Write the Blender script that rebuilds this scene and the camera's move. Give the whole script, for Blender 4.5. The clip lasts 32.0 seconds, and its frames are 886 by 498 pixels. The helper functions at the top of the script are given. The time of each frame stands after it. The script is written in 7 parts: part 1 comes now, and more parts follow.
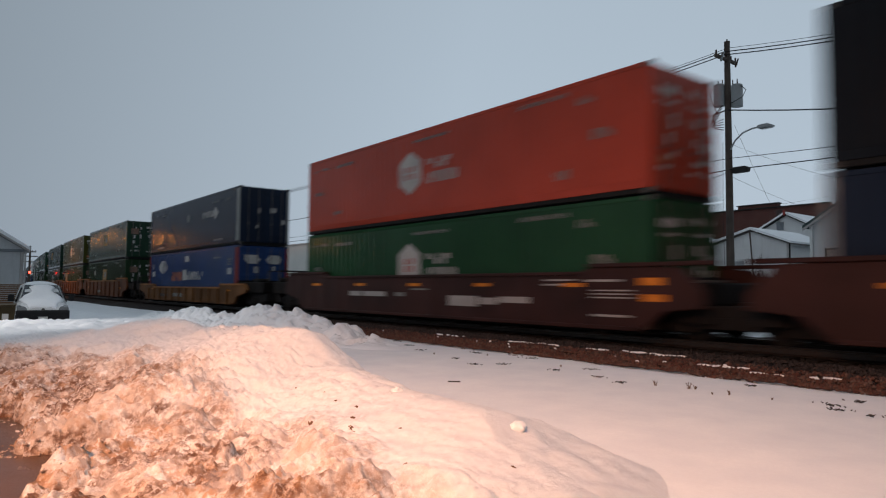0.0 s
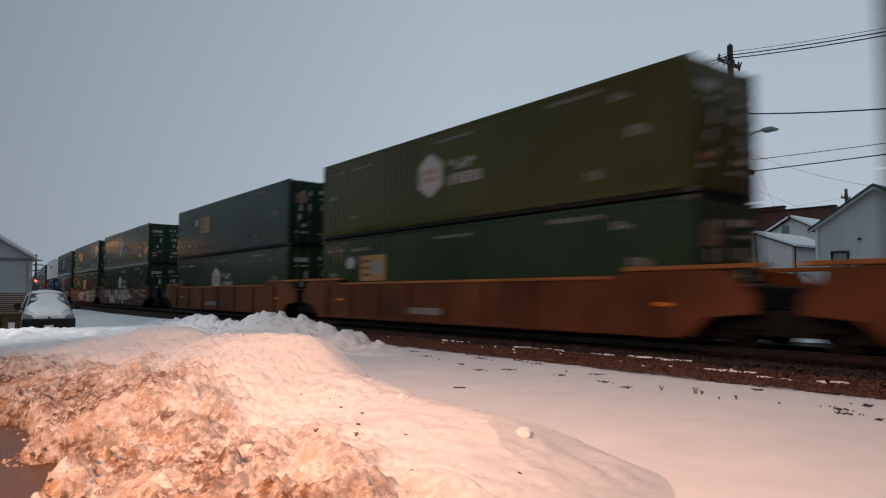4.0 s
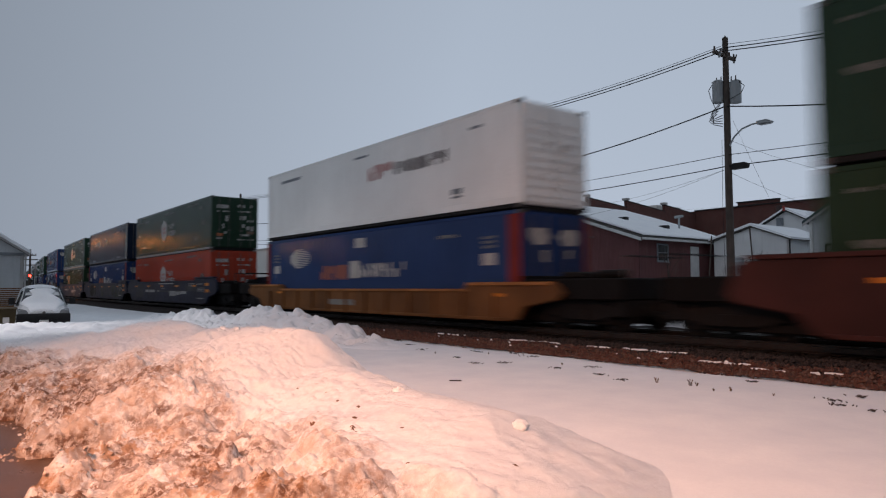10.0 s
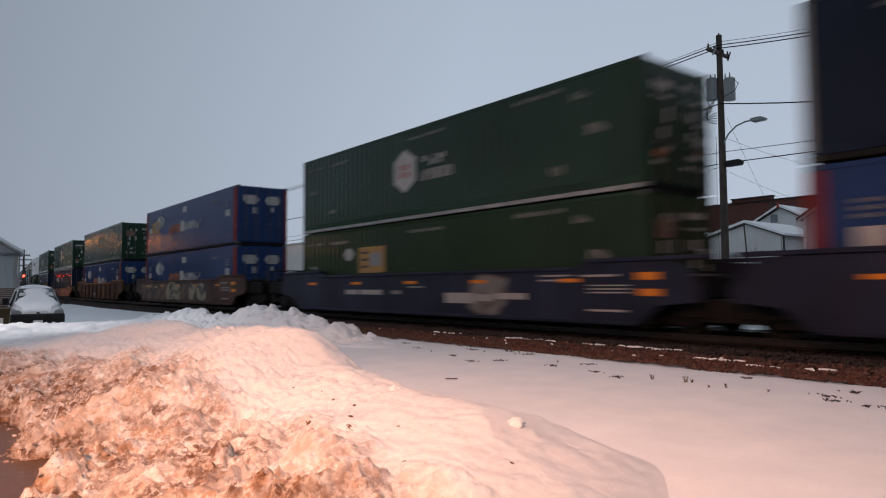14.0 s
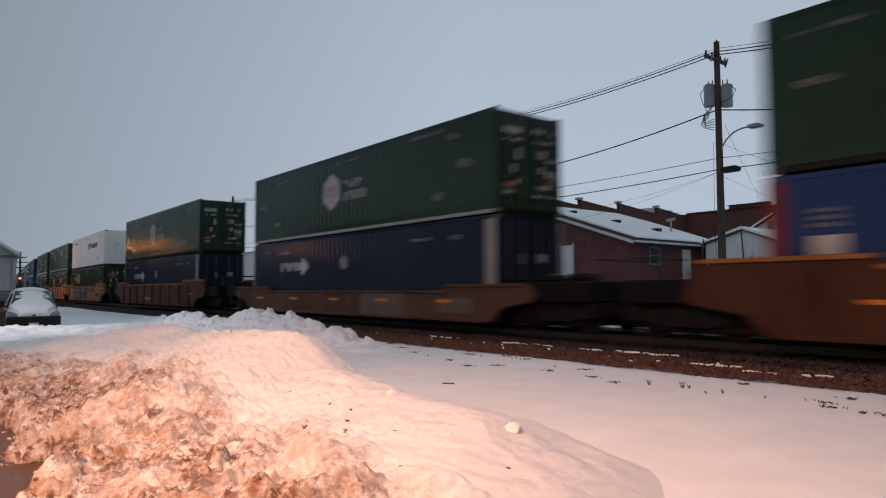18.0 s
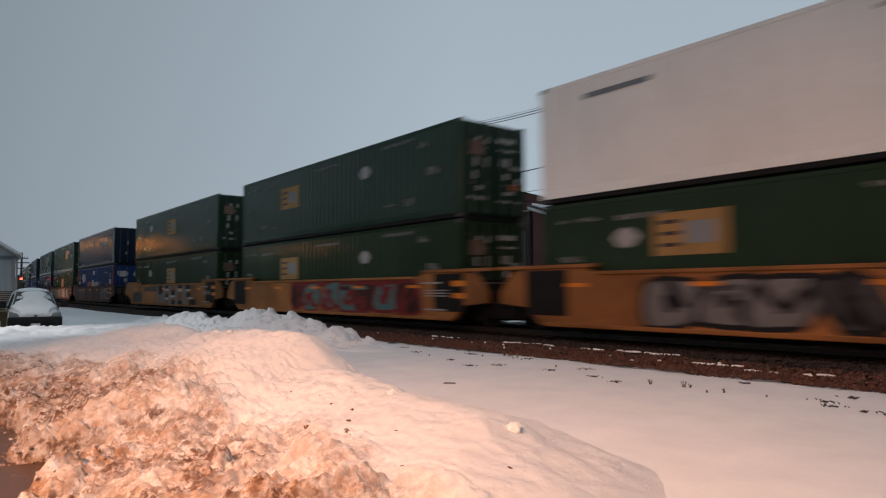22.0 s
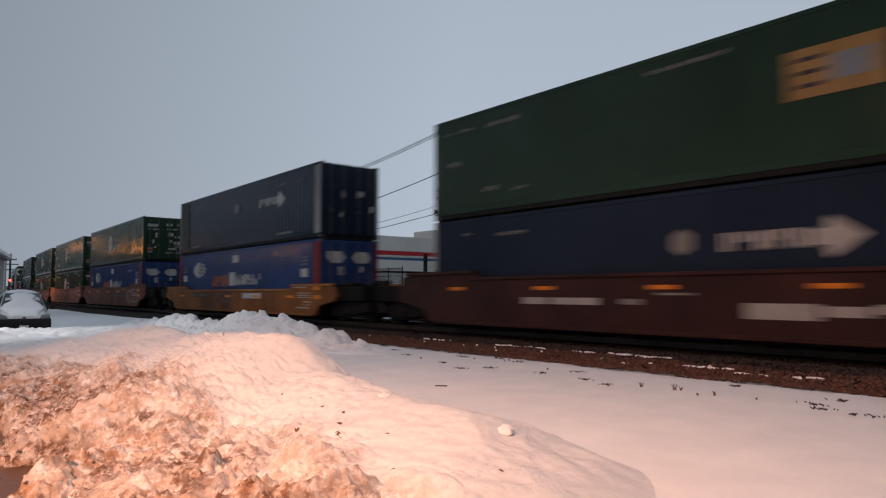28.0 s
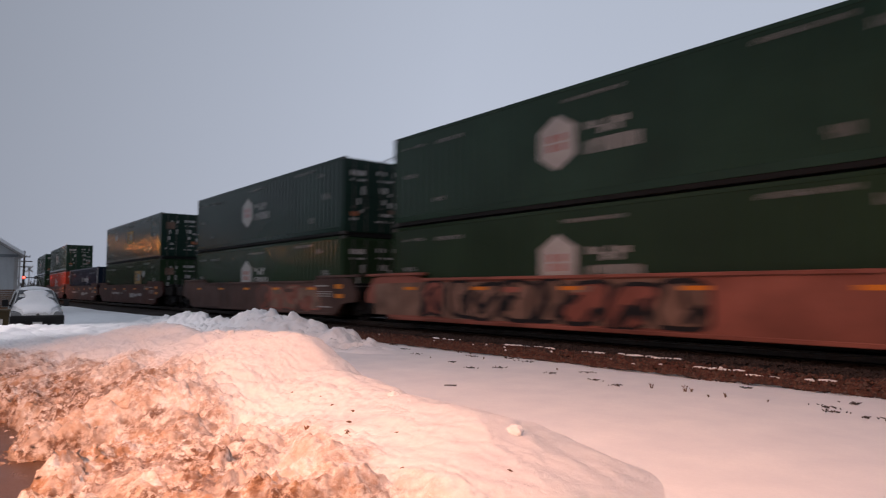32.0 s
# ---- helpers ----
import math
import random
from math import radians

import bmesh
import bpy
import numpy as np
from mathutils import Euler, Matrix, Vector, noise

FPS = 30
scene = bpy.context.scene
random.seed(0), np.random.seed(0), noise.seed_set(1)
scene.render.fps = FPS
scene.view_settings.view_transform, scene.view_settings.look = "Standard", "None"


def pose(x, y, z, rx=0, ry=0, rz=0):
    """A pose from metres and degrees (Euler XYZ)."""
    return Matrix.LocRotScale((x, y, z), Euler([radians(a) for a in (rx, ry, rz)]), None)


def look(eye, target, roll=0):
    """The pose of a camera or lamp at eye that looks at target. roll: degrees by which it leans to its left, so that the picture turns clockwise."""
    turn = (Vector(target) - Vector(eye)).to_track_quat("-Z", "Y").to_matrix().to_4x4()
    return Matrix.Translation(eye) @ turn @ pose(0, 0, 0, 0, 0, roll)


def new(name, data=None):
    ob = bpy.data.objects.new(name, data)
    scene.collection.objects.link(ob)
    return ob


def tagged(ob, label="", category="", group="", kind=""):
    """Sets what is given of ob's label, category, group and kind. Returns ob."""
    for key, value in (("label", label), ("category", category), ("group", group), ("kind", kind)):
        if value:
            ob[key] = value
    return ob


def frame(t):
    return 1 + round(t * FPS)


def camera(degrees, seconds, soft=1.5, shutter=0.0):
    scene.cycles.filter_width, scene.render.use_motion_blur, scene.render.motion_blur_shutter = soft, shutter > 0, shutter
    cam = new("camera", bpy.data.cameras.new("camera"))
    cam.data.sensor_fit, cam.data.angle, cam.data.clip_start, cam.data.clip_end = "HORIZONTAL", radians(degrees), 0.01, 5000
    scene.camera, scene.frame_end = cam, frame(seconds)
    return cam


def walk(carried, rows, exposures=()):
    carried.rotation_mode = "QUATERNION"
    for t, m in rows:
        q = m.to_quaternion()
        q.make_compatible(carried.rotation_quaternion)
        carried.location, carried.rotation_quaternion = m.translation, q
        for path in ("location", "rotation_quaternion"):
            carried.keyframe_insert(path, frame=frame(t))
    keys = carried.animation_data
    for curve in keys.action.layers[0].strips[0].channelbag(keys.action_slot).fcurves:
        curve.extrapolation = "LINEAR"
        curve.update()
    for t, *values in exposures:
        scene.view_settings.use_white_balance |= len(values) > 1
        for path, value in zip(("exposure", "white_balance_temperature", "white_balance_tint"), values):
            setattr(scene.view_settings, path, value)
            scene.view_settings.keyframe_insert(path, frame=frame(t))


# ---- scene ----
cam = camera(67.0, 32.0, soft=1.15, shutter=0.8)
walk(cam, [
    (0, pose(0, 0, 1.4, 93.33, -0.47, 52.01)),
    (0.5, pose(0, 0, 1.4, 93.15, -0.20, 52.14)),
    (1, pose(0, 0, 1.4, 93.33, -0.35, 52.00)),
    (1.5, pose(0, 0, 1.4, 93.21, -0.27, 52.07)),
    (2, pose(0, 0, 1.4, 93.08, -0.33, 52.15)),
    (2.5, pose(0, 0, 1.4, 93.12, -0.04, 52.12)),
    (3, pose(0, 0, 1.4, 93.16, -0.08, 52.34)),
    (3.5, pose(0, 0, 1.4, 93.66, -0.06, 52.30)),
    (5.5, pose(0, 0, 1.4, 93.92, -0.17, 52.59)),
    (6, pose(0, 0, 1.4, 93.64, 0.03, 52.59)),
    (6.5, pose(0, 0, 1.4, 93.90, -0.08, 52.15)),
    (7, pose(0, 0, 1.4, 93.61, -0.09, 52.50)),
    (7.5, pose(0, 0, 1.4, 93.24, -0.08, 52.34)),
    (8, pose(0, 0, 1.4, 93.15, -0.08, 51.72)),
    (8.5, pose(0, 0, 1.4, 93.02, -0.04, 52.44)),
    (9, pose(0, 0, 1.4, 93.19, 0.22, 52.54)),
    (9.5, pose(0, 0, 1.4, 93.41, 0.11, 51.50)),
    (10, pose(0, 0, 1.4, 93.26, 0.11, 52.05)),
    (10.5, pose(0, 0, 1.4, 93.62, 0.37, 51.82)),
    (11, pose(0, 0, 1.4, 94.04, 0.34, 51.94)),
    (11.5, pose(0, 0, 1.4, 94.26, 0.26, 51.67)),
    (12, pose(0, 0, 1.4, 94.14, 0.46, 51.75)),
    (12.5, pose(0, 0, 1.4, 93.97, 0.45, 51.40)),
    (13, pose(0, 0, 1.4, 93.69, 0.38, 51.69)),
    (13.5, pose(0, 0, 1.4, 93.51, 0.59, 51.68)),
    (14, pose(0, 0, 1.4, 93.11, 0.39, 51.67)),
    (14.5, pose(0, 0, 1.4, 93.46, 0.37, 51.39)),
    (16.5, pose(0, 0, 1.4, 93.74, 0.31, 51.32)),
    (17, pose(0, 0, 1.4, 93.89, 0.35, 51.42)),
    (17.5, pose(0, 0, 1.4, 93.68, 0.26, 51.76)),
    (18, pose(0, 0, 1.4, 93.49, 0.11, 51.44)),
    (18.5, pose(0, 0, 1.4, 93.18, 0.48, 51.60)),
    (19, pose(0, 0, 1.4, 93.24, 0.40, 51.47)),
    (19.5, pose(0, 0, 1.4, 93.35, 0.33, 51.42)),
    (20, pose(0, 0, 1.4, 93.38, 0.26, 51.23)),
    (20.5, pose(0, 0, 1.4, 93.51, 0.51, 51.38)),
    (21, pose(0, 0, 1.4, 93.52, 0.26, 51.25)),
    (21.5, pose(0, 0, 1.4, 93.54, 0.23, 51.40)),
    (22, pose(0, 0, 1.4, 93.47, 0.22, 51.53)),
    (22.5, pose(0, 0, 1.4, 93.60, 0.15, 51.44)),
    (23, pose(0, 0, 1.4, 93.73, 0.16, 51.52)),
    (23.5, pose(0, 0, 1.4, 93.58, 0.02, 51.49)),
    (24, pose(0, 0, 1.4, 93.66, 0.08, 51.43)),
    (24.5, pose(0, 0, 1.4, 93.60, 0.04, 51.39)),
    (25, pose(0, 0, 1.4, 93.60, 0.14, 51.21)),
    (25.5, pose(0, 0, 1.4, 93.62, 0.21, 51.30)),
    (26, pose(0, 0, 1.4, 93.65, 0.23, 51.10)),
    (26.5, pose(0, 0, 1.4, 93.62, 0.39, 50.85)),
    (28.5, pose(0, 0, 1.4, 93.76, -0.01, 50.88)),
    (29, pose(0, 0, 1.4, 93.88, -0.04, 50.99)),
    (29.5, pose(0, 0, 1.4, 93.94, -0.15, 51.01)),
    (30, pose(0, 0, 1.4, 93.65, -0.26, 51.04)),
    (30.5, pose(0, 0, 1.4, 93.59, -0.26, 51.11)),
    (31, pose(0, 0, 1.4, 93.48, -0.36, 51.06)),
    (31.5, pose(0, 0, 1.4, 93.65, -0.26, 50.85)),
    (32, pose(0, 0, 1.4, 93.64, -0.25, 51.67)),
], exposures=[(0, -0.05, 6250, 4), (2, -0.07, 6300, 4), (3.2, -0.16, 6400, 3), (5.5, -0.06, 6250, 9), (8, -0.07, 6250, 9), (10, -0.12, 6250, 10), (11, -0.2, 6350, 4), (12.5, -0.18, 6400, 3), (13.2, -0.06, 6250, 9), (14.5, -0.05, 6250, 9), (16.5, -0.2, 6450, 0), (17.2, -0.2, 6450, 0), (18, -0.09, 6250, 8), (19, -0.09, 6400, 7), (20, -0.16, 6400, 3), (21.5, -0.16, 6400, 2), (22.2, -0.21, 6300, 4), (23, -0.06, 6200, 10), (24, -0.05, 6200, 12), (25, -0.12, 6350, 5), (26, -0.08, 6250, 9), (29, -0.14, 6400, 8), (30, -0.06, 6400, 8), (31, -0.01, 6450, 13), (32, -0.01, 6450, 15)])

# ---- world, sun, lamps ----
RAIL = 0.35      # height of the rail heads over the lot
TRACK = 13.6     # the track's middle line
world = bpy.data.worlds.new("dusk_sky")
scene.world = world
world.use_nodes = True
wn, wl = world.node_tree.nodes, world.node_tree.links
bg = wn["Background"]
sky = wn.new("ShaderNodeTexSky")
sky.sky_type, sky.sun_disc, sky.sun_elevation, sky.sun_rotation = "NISHITA", False, radians(6), radians(163)
sky.air_density, sky.dust_density = 1.5, 3.0
coord = wn.new("ShaderNodeTexCoord")
split = wn.new("ShaderNodeSeparateXYZ")
wl.new(coord.outputs["Generated"], split.inputs[0])
cloud = wn.new("ShaderNodeTexNoise")
cloud.inputs["Scale"].default_value, cloud.inputs["Detail"].default_value = 1.6, 3
wl.new(coord.outputs["Generated"], cloud.inputs["Vector"])
lift = wn.new("ShaderNodeMath")
lift.operation = "MULTIPLY_ADD"
lift.inputs[1].default_value = 0.12
wl.new(cloud.outputs["Fac"], lift.inputs[0])
wl.new(split.outputs["Z"], lift.inputs[2])
ramp = wn.new("ShaderNodeValToRGB")
ramp.color_ramp.elements[0].position, ramp.color_ramp.elements[0].color = 0.04, (0.412, 0.460, 0.540, 1)
ramp.color_ramp.elements[1].position, ramp.color_ramp.elements[1].color = 0.75, (0.325, 0.370, 0.432, 1)
wl.new(lift.outputs[0], ramp.inputs[0])
veil = wn.new("ShaderNodeMix")
veil.data_type = "RGBA"
veil.inputs[0].default_value = 0.97
dim = wn.new("ShaderNodeMix")
dim.data_type, dim.blend_type = "RGBA", "MULTIPLY"
dim.inputs[0].default_value = 1.0
dim.inputs[7].default_value = (0.12, 0.12, 0.12, 1)
wl.new(sky.outputs[0], dim.inputs[6])
wl.new(dim.outputs[2], veil.inputs[6])
wl.new(ramp.outputs[0], veil.inputs[7])
glow_way = wn.new("ShaderNodeVectorMath")
glow_way.operation = "DOT_PRODUCT"
glow_way.inputs[1].default_value = (-0.10, 0.98, 0.1)
wl.new(coord.outputs["Generated"], glow_way.inputs[0])
turn = wn.new("ShaderNodeMath")
turn.operation = "MULTIPLY_ADD"
turn.inputs[1].default_value, turn.inputs[2].default_value = 0.5, 0.5
wl.new(glow_way.outputs["Value"], turn.inputs[0])
west = wn.new("ShaderNodeValToRGB")
west.color_ramp.elements.new(0.58)
west.color_ramp.elements.new(0.85)
for k, v in enumerate((1.02, 0.78, 1.25, 1.25)):
    west.color_ramp.elements[k].color = (v, v, v, 1)
wl.new(turn.outputs[0], west.inputs[0])
shade = wn.new("ShaderNodeVectorMath")
shade.operation = "SCALE"
wl.new(veil.outputs[2], shade.inputs[0])
wl.new(west.outputs[0], shade.inputs["Scale"])
wl.new(shade.outputs[0], bg.inputs["Color"])
bg.inputs["Strength"].default_value = 1.0

sun = new("sun", bpy.data.lights.new("sun", "SUN"))
sun.data.energy, sun.data.angle, sun.data.color = 0.15, radians(60), (1.0, 0.97, 0.94)
sun.matrix_world = look((0, 0, 30), (-6, 20, 0))


def lamp_light(name, eye, target, size, watts, colour, spread=110):
    ob = new(name, bpy.data.lights.new(name, "AREA"))
    ob.data.shape, ob.data.size, ob.data.energy, ob.data.color = "DISK", size, watts, colour
    ob.data.spread = radians(spread)
    ob.matrix_world = look(eye, target)
    return ob


WARM = (1.0, 0.475, 0.29)
lamp_light("lot_light", (-1.0, -5.2, 9.0), (-4.9, 1.9, 0.0), 0.8, 690, WARM, 90)
# fill light added to brighten the snow ridge around the van
lamp_light("van_fill_light", (-27.0, -3.6, 7.4), (-25.5, 3.6, 0.0), 0.5, 140, (1.0, 0.86, 0.82), 78)

lamp_light("row_light", (-84.0, 3.0, 6.7), (-82.0, 12.0, 3.6), 0.6, 200, (1.0, 0.34, 0.07), 75)


# ---- materials ----
def nodes_of(name):
    m = bpy.data.materials.new(name)
    m.use_nodes = True
    return m, m.node_tree.nodes, m.node_tree.links, m.node_tree.nodes["Principled BSDF"]


def noise_node(n, l, vec, scale, detail=4, rough=0.55):
    t = n.new("ShaderNodeTexNoise")
    t.inputs["Scale"].default_value, t.inputs["Detail"].default_value, t.inputs["Roughness"].default_value = scale, detail, rough
    l.new(vec, t.inputs["Vector"])
    return t.outputs["Fac"]


def ramp_node(n, l, fac, a, b, ca=(0, 0, 0, 1), cb=(1, 1, 1, 1)):
    r = n.new("ShaderNodeValToRGB")
    r.color_ramp.elements[0].position, r.color_ramp.elements[0].color = a, ca
    r.color_ramp.elements[1].position, r.color_ramp.elements[1].color = b, cb
    l.new(fac, r.inputs[0])
    return r.outputs[0]


def mix_node(n, l, fac, a, b, blend="MIX"):
    x = n.new("ShaderNodeMix")
    x.data_type, x.blend_type = "RGBA", blend
    for v, s in ((fac, 0), (a, 6), (b, 7)):
        if isinstance(v, (int, float)):
            x.inputs[s].default_value = v
        elif isinstance(v, tuple):
            x.inputs[s].default_value = (*v[:3], 1)
        else:
            l.new(v, x.inputs[s])
    return x.outputs[2]


def vec_node(n, l, stretch=(1, 1, 1), vary=True):
    tc = n.new("ShaderNodeTexCoord")
    mp = n.new("ShaderNodeMapping")
    mp.inputs["Scale"].default_value = stretch
    l.new(tc.outputs["Object"], mp.inputs["Vector"])
    if vary:
        oi = n.new("ShaderNodeObjectInfo")
        mu = n.new("ShaderNodeMath")
        mu.operation = "MULTIPLY"
        mu.inputs[1].default_value = 37.0
        l.new(oi.outputs["Random"], mu.inputs[0])
        l.new(mu.outputs[0], mp.inputs["Location"])
    return mp.outputs[0]


def bump_node(n, l, b, height, strength, dist=0.02):
    bp = n.new("ShaderNodeBump")
    bp.inputs["Strength"].default_value, bp.inputs["Distance"].default_value = strength, dist
    l.new(height, bp.inputs["Height"])
    l.new(bp.outputs[0], b.inputs["Normal"])


def paint(name, col, rough=0.45, var=0.35, scale=0.7, grime=(0.06, 0.045, 0.035), amount=0.3, bump=0.15, metal=0.0, streak=True, fine=14.0, spec=0.4):
    """Painted or bare sheet: broad fading, fine grain, run-down streaks of grime."""
    m, n, l, b = nodes_of(name)
    v = vec_node(n, l)
    broad = noise_node(n, l, v, scale)
    grain = noise_node(n, l, v, fine, 5, 0.65)
    dark, light = tuple(c * (1 - var) for c in col), tuple(min(1, c * (1 + var * 0.6)) for c in col)
    c = mix_node(n, l, ramp_node(n, l, broad, 0.32, 0.68), dark, light)
    c = mix_node(n, l, ramp_node(n, l, grain, 0.35, 0.75, (0, 0, 0, 1), (0.35, 0.35, 0.35, 1)), c, tuple(k * 0.7 for k in col))
    sv = vec_node(n, l, (2.2, 2.2, 0.18) if streak else (1, 1, 1))
    st = noise_node(n, l, sv, 2.6, 6, 0.7)
    c = mix_node(n, l, ramp_node(n, l, st, 0.5, 0.85, (0, 0, 0, 1), (amount, amount, amount, 1)), c, grime)
    l.new(c, b.inputs["Base Color"])
    r = ramp_node(n, l, st, 0.3, 0.8, (rough * 0.8,) * 3 + (1,), (min(1, rough * 1.5),) * 3 + (1,))
    l.new(r, b.inputs["Roughness"])
    b.inputs["Metallic"].default_value = metal
    b.inputs["Specular IOR Level"].default_value = spec
    if bump:
        bump_node(n, l, b, grain, bump, 0.01)
    return m


def plain(name, col, rough=0.6, metal=0.0):
    return paint(name, col, rough, 0.15, 2.0, amount=0.12, bump=0.05, metal=metal, streak=False, spec=0.4 if rough < 0.4 else 0.15)


def glow(name, col, strength):
    m, n, l, b = nodes_of(name)
    b.inputs["Base Color"].default_value = (*col, 1)
    b.inputs["Emission Color"].default_value = (*col, 1)
    b.inputs["Emission Strength"].default_value = strength
    return m


def snow_material(name, dirt, fine=30.0):
    """Snow with grain; dirt in patches on the side that the plough threw up."""
    m, n, l, b = nodes_of(name)
    v = vec_node(n, l, vary=False)
    big = noise_node(n, l, v, 1.5, 5, 0.6)
    mid = noise_node(n, l, v, 7.0, 10, 0.78)
    gr = noise_node(n, l, v, fine, 4, 0.7)
    c = mix_node(n, l, ramp_node(n, l, big, 0.3, 0.7), (0.78, 0.80, 0.83), (0.88, 0.89, 0.90))
    c = mix_node(n, l, ramp_node(n, l, gr, 0.35, 0.7, (0, 0, 0, 1), (0.25, 0.25, 0.25, 1)), c, (0.72, 0.72, 0.73))
    if dirt:
        tc = n.new("ShaderNodeTexCoord")
        sp = n.new("ShaderNodeSeparateXYZ")
        l.new(tc.outputs["Object"], sp.inputs[0])
        wob = n.new("ShaderNodeMath")
        wob.operation = "MULTIPLY_ADD"
        wob.inputs[1].default_value = 1.6
        l.new(big, wob.inputs[0])
        fall = n.new("ShaderNodeMapRange")
        for k, q in enumerate((-13.0, -8.0, 1.0, 0.0)):
            fall.inputs[k + 1].default_value = q
        l.new(sp.outputs["X"], fall.inputs[0])
        high = n.new("ShaderNodeMath")
        l.new(sp.outputs["Y"], high.inputs[0])
        l.new(fall.outputs[0], high.inputs[1])
        l.new(high.outputs[0], wob.inputs[2])
        lot_side = n.new("ShaderNodeMapRange")
        for k, q in enumerate((2.45, 3.35, 1.0, 0.03)):
            lot_side.inputs[k + 1].default_value = q
        l.new(wob.outputs[0], lot_side.inputs[0])
        far_end = n.new("ShaderNodeMapRange")
        for k, q in enumerate((-17.0, -12.5, 0.12, 1.0)):
            far_end.inputs[k + 1].default_value = q
        l.new(sp.outputs["X"], far_end.inputs[0])
        soil = n.new("ShaderNodeMath")
        soil.operation = "MULTIPLY"
        l.new(lot_side.outputs[0], soil.inputs[0])
        l.new(far_end.outputs[0], soil.inputs[1])

        def blotch(region, low, high, speck, near, far, colour, most):
            """Soil speckle gathered in patches, all over the face."""
            area = ramp_node(n, l, noise_node(n, l, v, region, 4, 0.6), low, high)
            grit = ramp_node(n, l, noise_node(n, l, v, speck, 8, 0.75), near, far)
            m2 = n.new("ShaderNodeMath")
            m2.operation = "MULTIPLY"
            l.new(area, m2.inputs[0])
            l.new(grit, m2.inputs[1])
            m3 = n.new("ShaderNodeMath")
            m3.operation = "MULTIPLY"
            m3.inputs[1].default_value = most
            l.new(m2.outputs[0], m3.inputs[0])
            m4 = n.new("ShaderNodeMath")
            m4.operation = "MULTIPLY"
            l.new(m3.outputs[0], m4.inputs[0])
            l.new(soil.outputs[0], m4.inputs[1])
            return mix_node(n, l, m4.outputs[0], c, colour)
        c = blotch(0.9, 0.24, 0.46, 5.0, 0.38, 0.55, (0.54, 0.385, 0.28), 0.72)
        c = blotch(1.2, 0.35, 0.53, 8.0, 0.47, 0.55, (0.42, 0.225, 0.11), 0.84)
        c = blotch(1.7, 0.40, 0.54, 11.0, 0.44, 0.55, (0.13, 0.055, 0.025), 0.95)
        c = blotch(2.6, 0.47, 0.60, 5.0, 0.46, 0.58, (0.36, 0.34, 0.35), 0.5)
    l.new(c, b.inputs["Base Color"])
    b.inputs["Roughness"].default_value = 0.75
    b.inputs["Specular IOR Level"].default_value = 0.25
    hm = n.new("ShaderNodeMath")
    hm.operation = "MULTIPLY_ADD"
    hm.inputs[1].default_value = 0.15 if dirt else 0.4
    l.new(gr, hm.inputs[0])
    l.new(mid, hm.inputs[2])
    bump_node(n, l, b, hm.outputs[0], 0.6 if dirt else 0.25, 0.05 if dirt else 0.03)
    return m


def island_material(name, colours, rough=0.85, bump=0.3, grit=0.5):
    """Loose stones and the like: each piece takes its own colour."""
    m, n, l, b = nodes_of(name)
    g = n.new("ShaderNodeNewGeometry")
    r = n.new("ShaderNodeValToRGB")
    r.color_ramp.interpolation = "CONSTANT"
    while len(r.color_ramp.elements) < len(colours):
        r.color_ramp.elements.new(0.5)
    for k, c in enumerate(colours):
        r.color_ramp.elements[k].position, r.color_ramp.elements[k].color = k / len(colours), (*c, 1)
    l.new(g.outputs["Random Per Island"], r.inputs[0])
    v = vec_node(n, l, vary=False)
    gr = noise_node(n, l, v, 40.0, 4)
    c = mix_node(n, l, ramp_node(n, l, gr, 0.3, 0.8, (0, 0, 0, 1), (grit, grit, grit, 1)), r.outputs[0], (0.03, 0.025, 0.022))
    l.new(c, b.inputs["Base Color"])
    b.inputs["Roughness"].default_value = rough
    b.inputs["Specular IOR Level"].default_value = 0.15
    bump_node(n, l, b, gr, bump, 0.01)
    return m


def brick_material(name, a, bcol, mortar, width=0.22):
    m, n, l, b = nodes_of(name)
    tc = n.new("ShaderNodeTexCoord")
    sp = n.new("ShaderNodeSeparateXYZ")
    l.new(tc.outputs["Object"], sp.inputs[0])
    su = n.new("ShaderNodeMath")
    l.new(sp.outputs["X"], su.inputs[0])
    l.new(sp.outputs["Y"], su.inputs[1])
    cb = n.new("ShaderNodeCombineXYZ")
    l.new(su.outputs[0], cb.inputs["X"])
    l.new(sp.outputs["Z"], cb.inputs["Y"])
    t = n.new("ShaderNodeTexBrick")
    t.inputs["Scale"].default_value = 1.0
    t.inputs["Brick Width"].default_value, t.inputs["Row Height"].default_value, t.inputs["Mortar Size"].default_value = width, 0.075, 0.008
    t.inputs["Color1"].default_value, t.inputs["Color2"].default_value, t.inputs["Mortar"].default_value = (*a, 1), (*bcol, 1), (*mortar, 1)
    l.new(cb.outputs[0], t.inputs["Vector"])
    v = vec_node(n, l, vary=False)
    st = noise_node(n, l, v, 0.6, 6, 0.7)
    c = mix_node(n, l, ramp_node(n, l, st, 0.45, 0.75, (0, 0, 0, 1), (0.55, 0.55, 0.55, 1)), t.outputs["Color"], tuple(k * 0.45 for k in a))
    l.new(c, b.inputs["Base Color"])
    b.inputs["Roughness"].default_value = 0.9
    bump_node(n, l, b, t.outputs["Fac"], -0.3, 0.01)
    return m


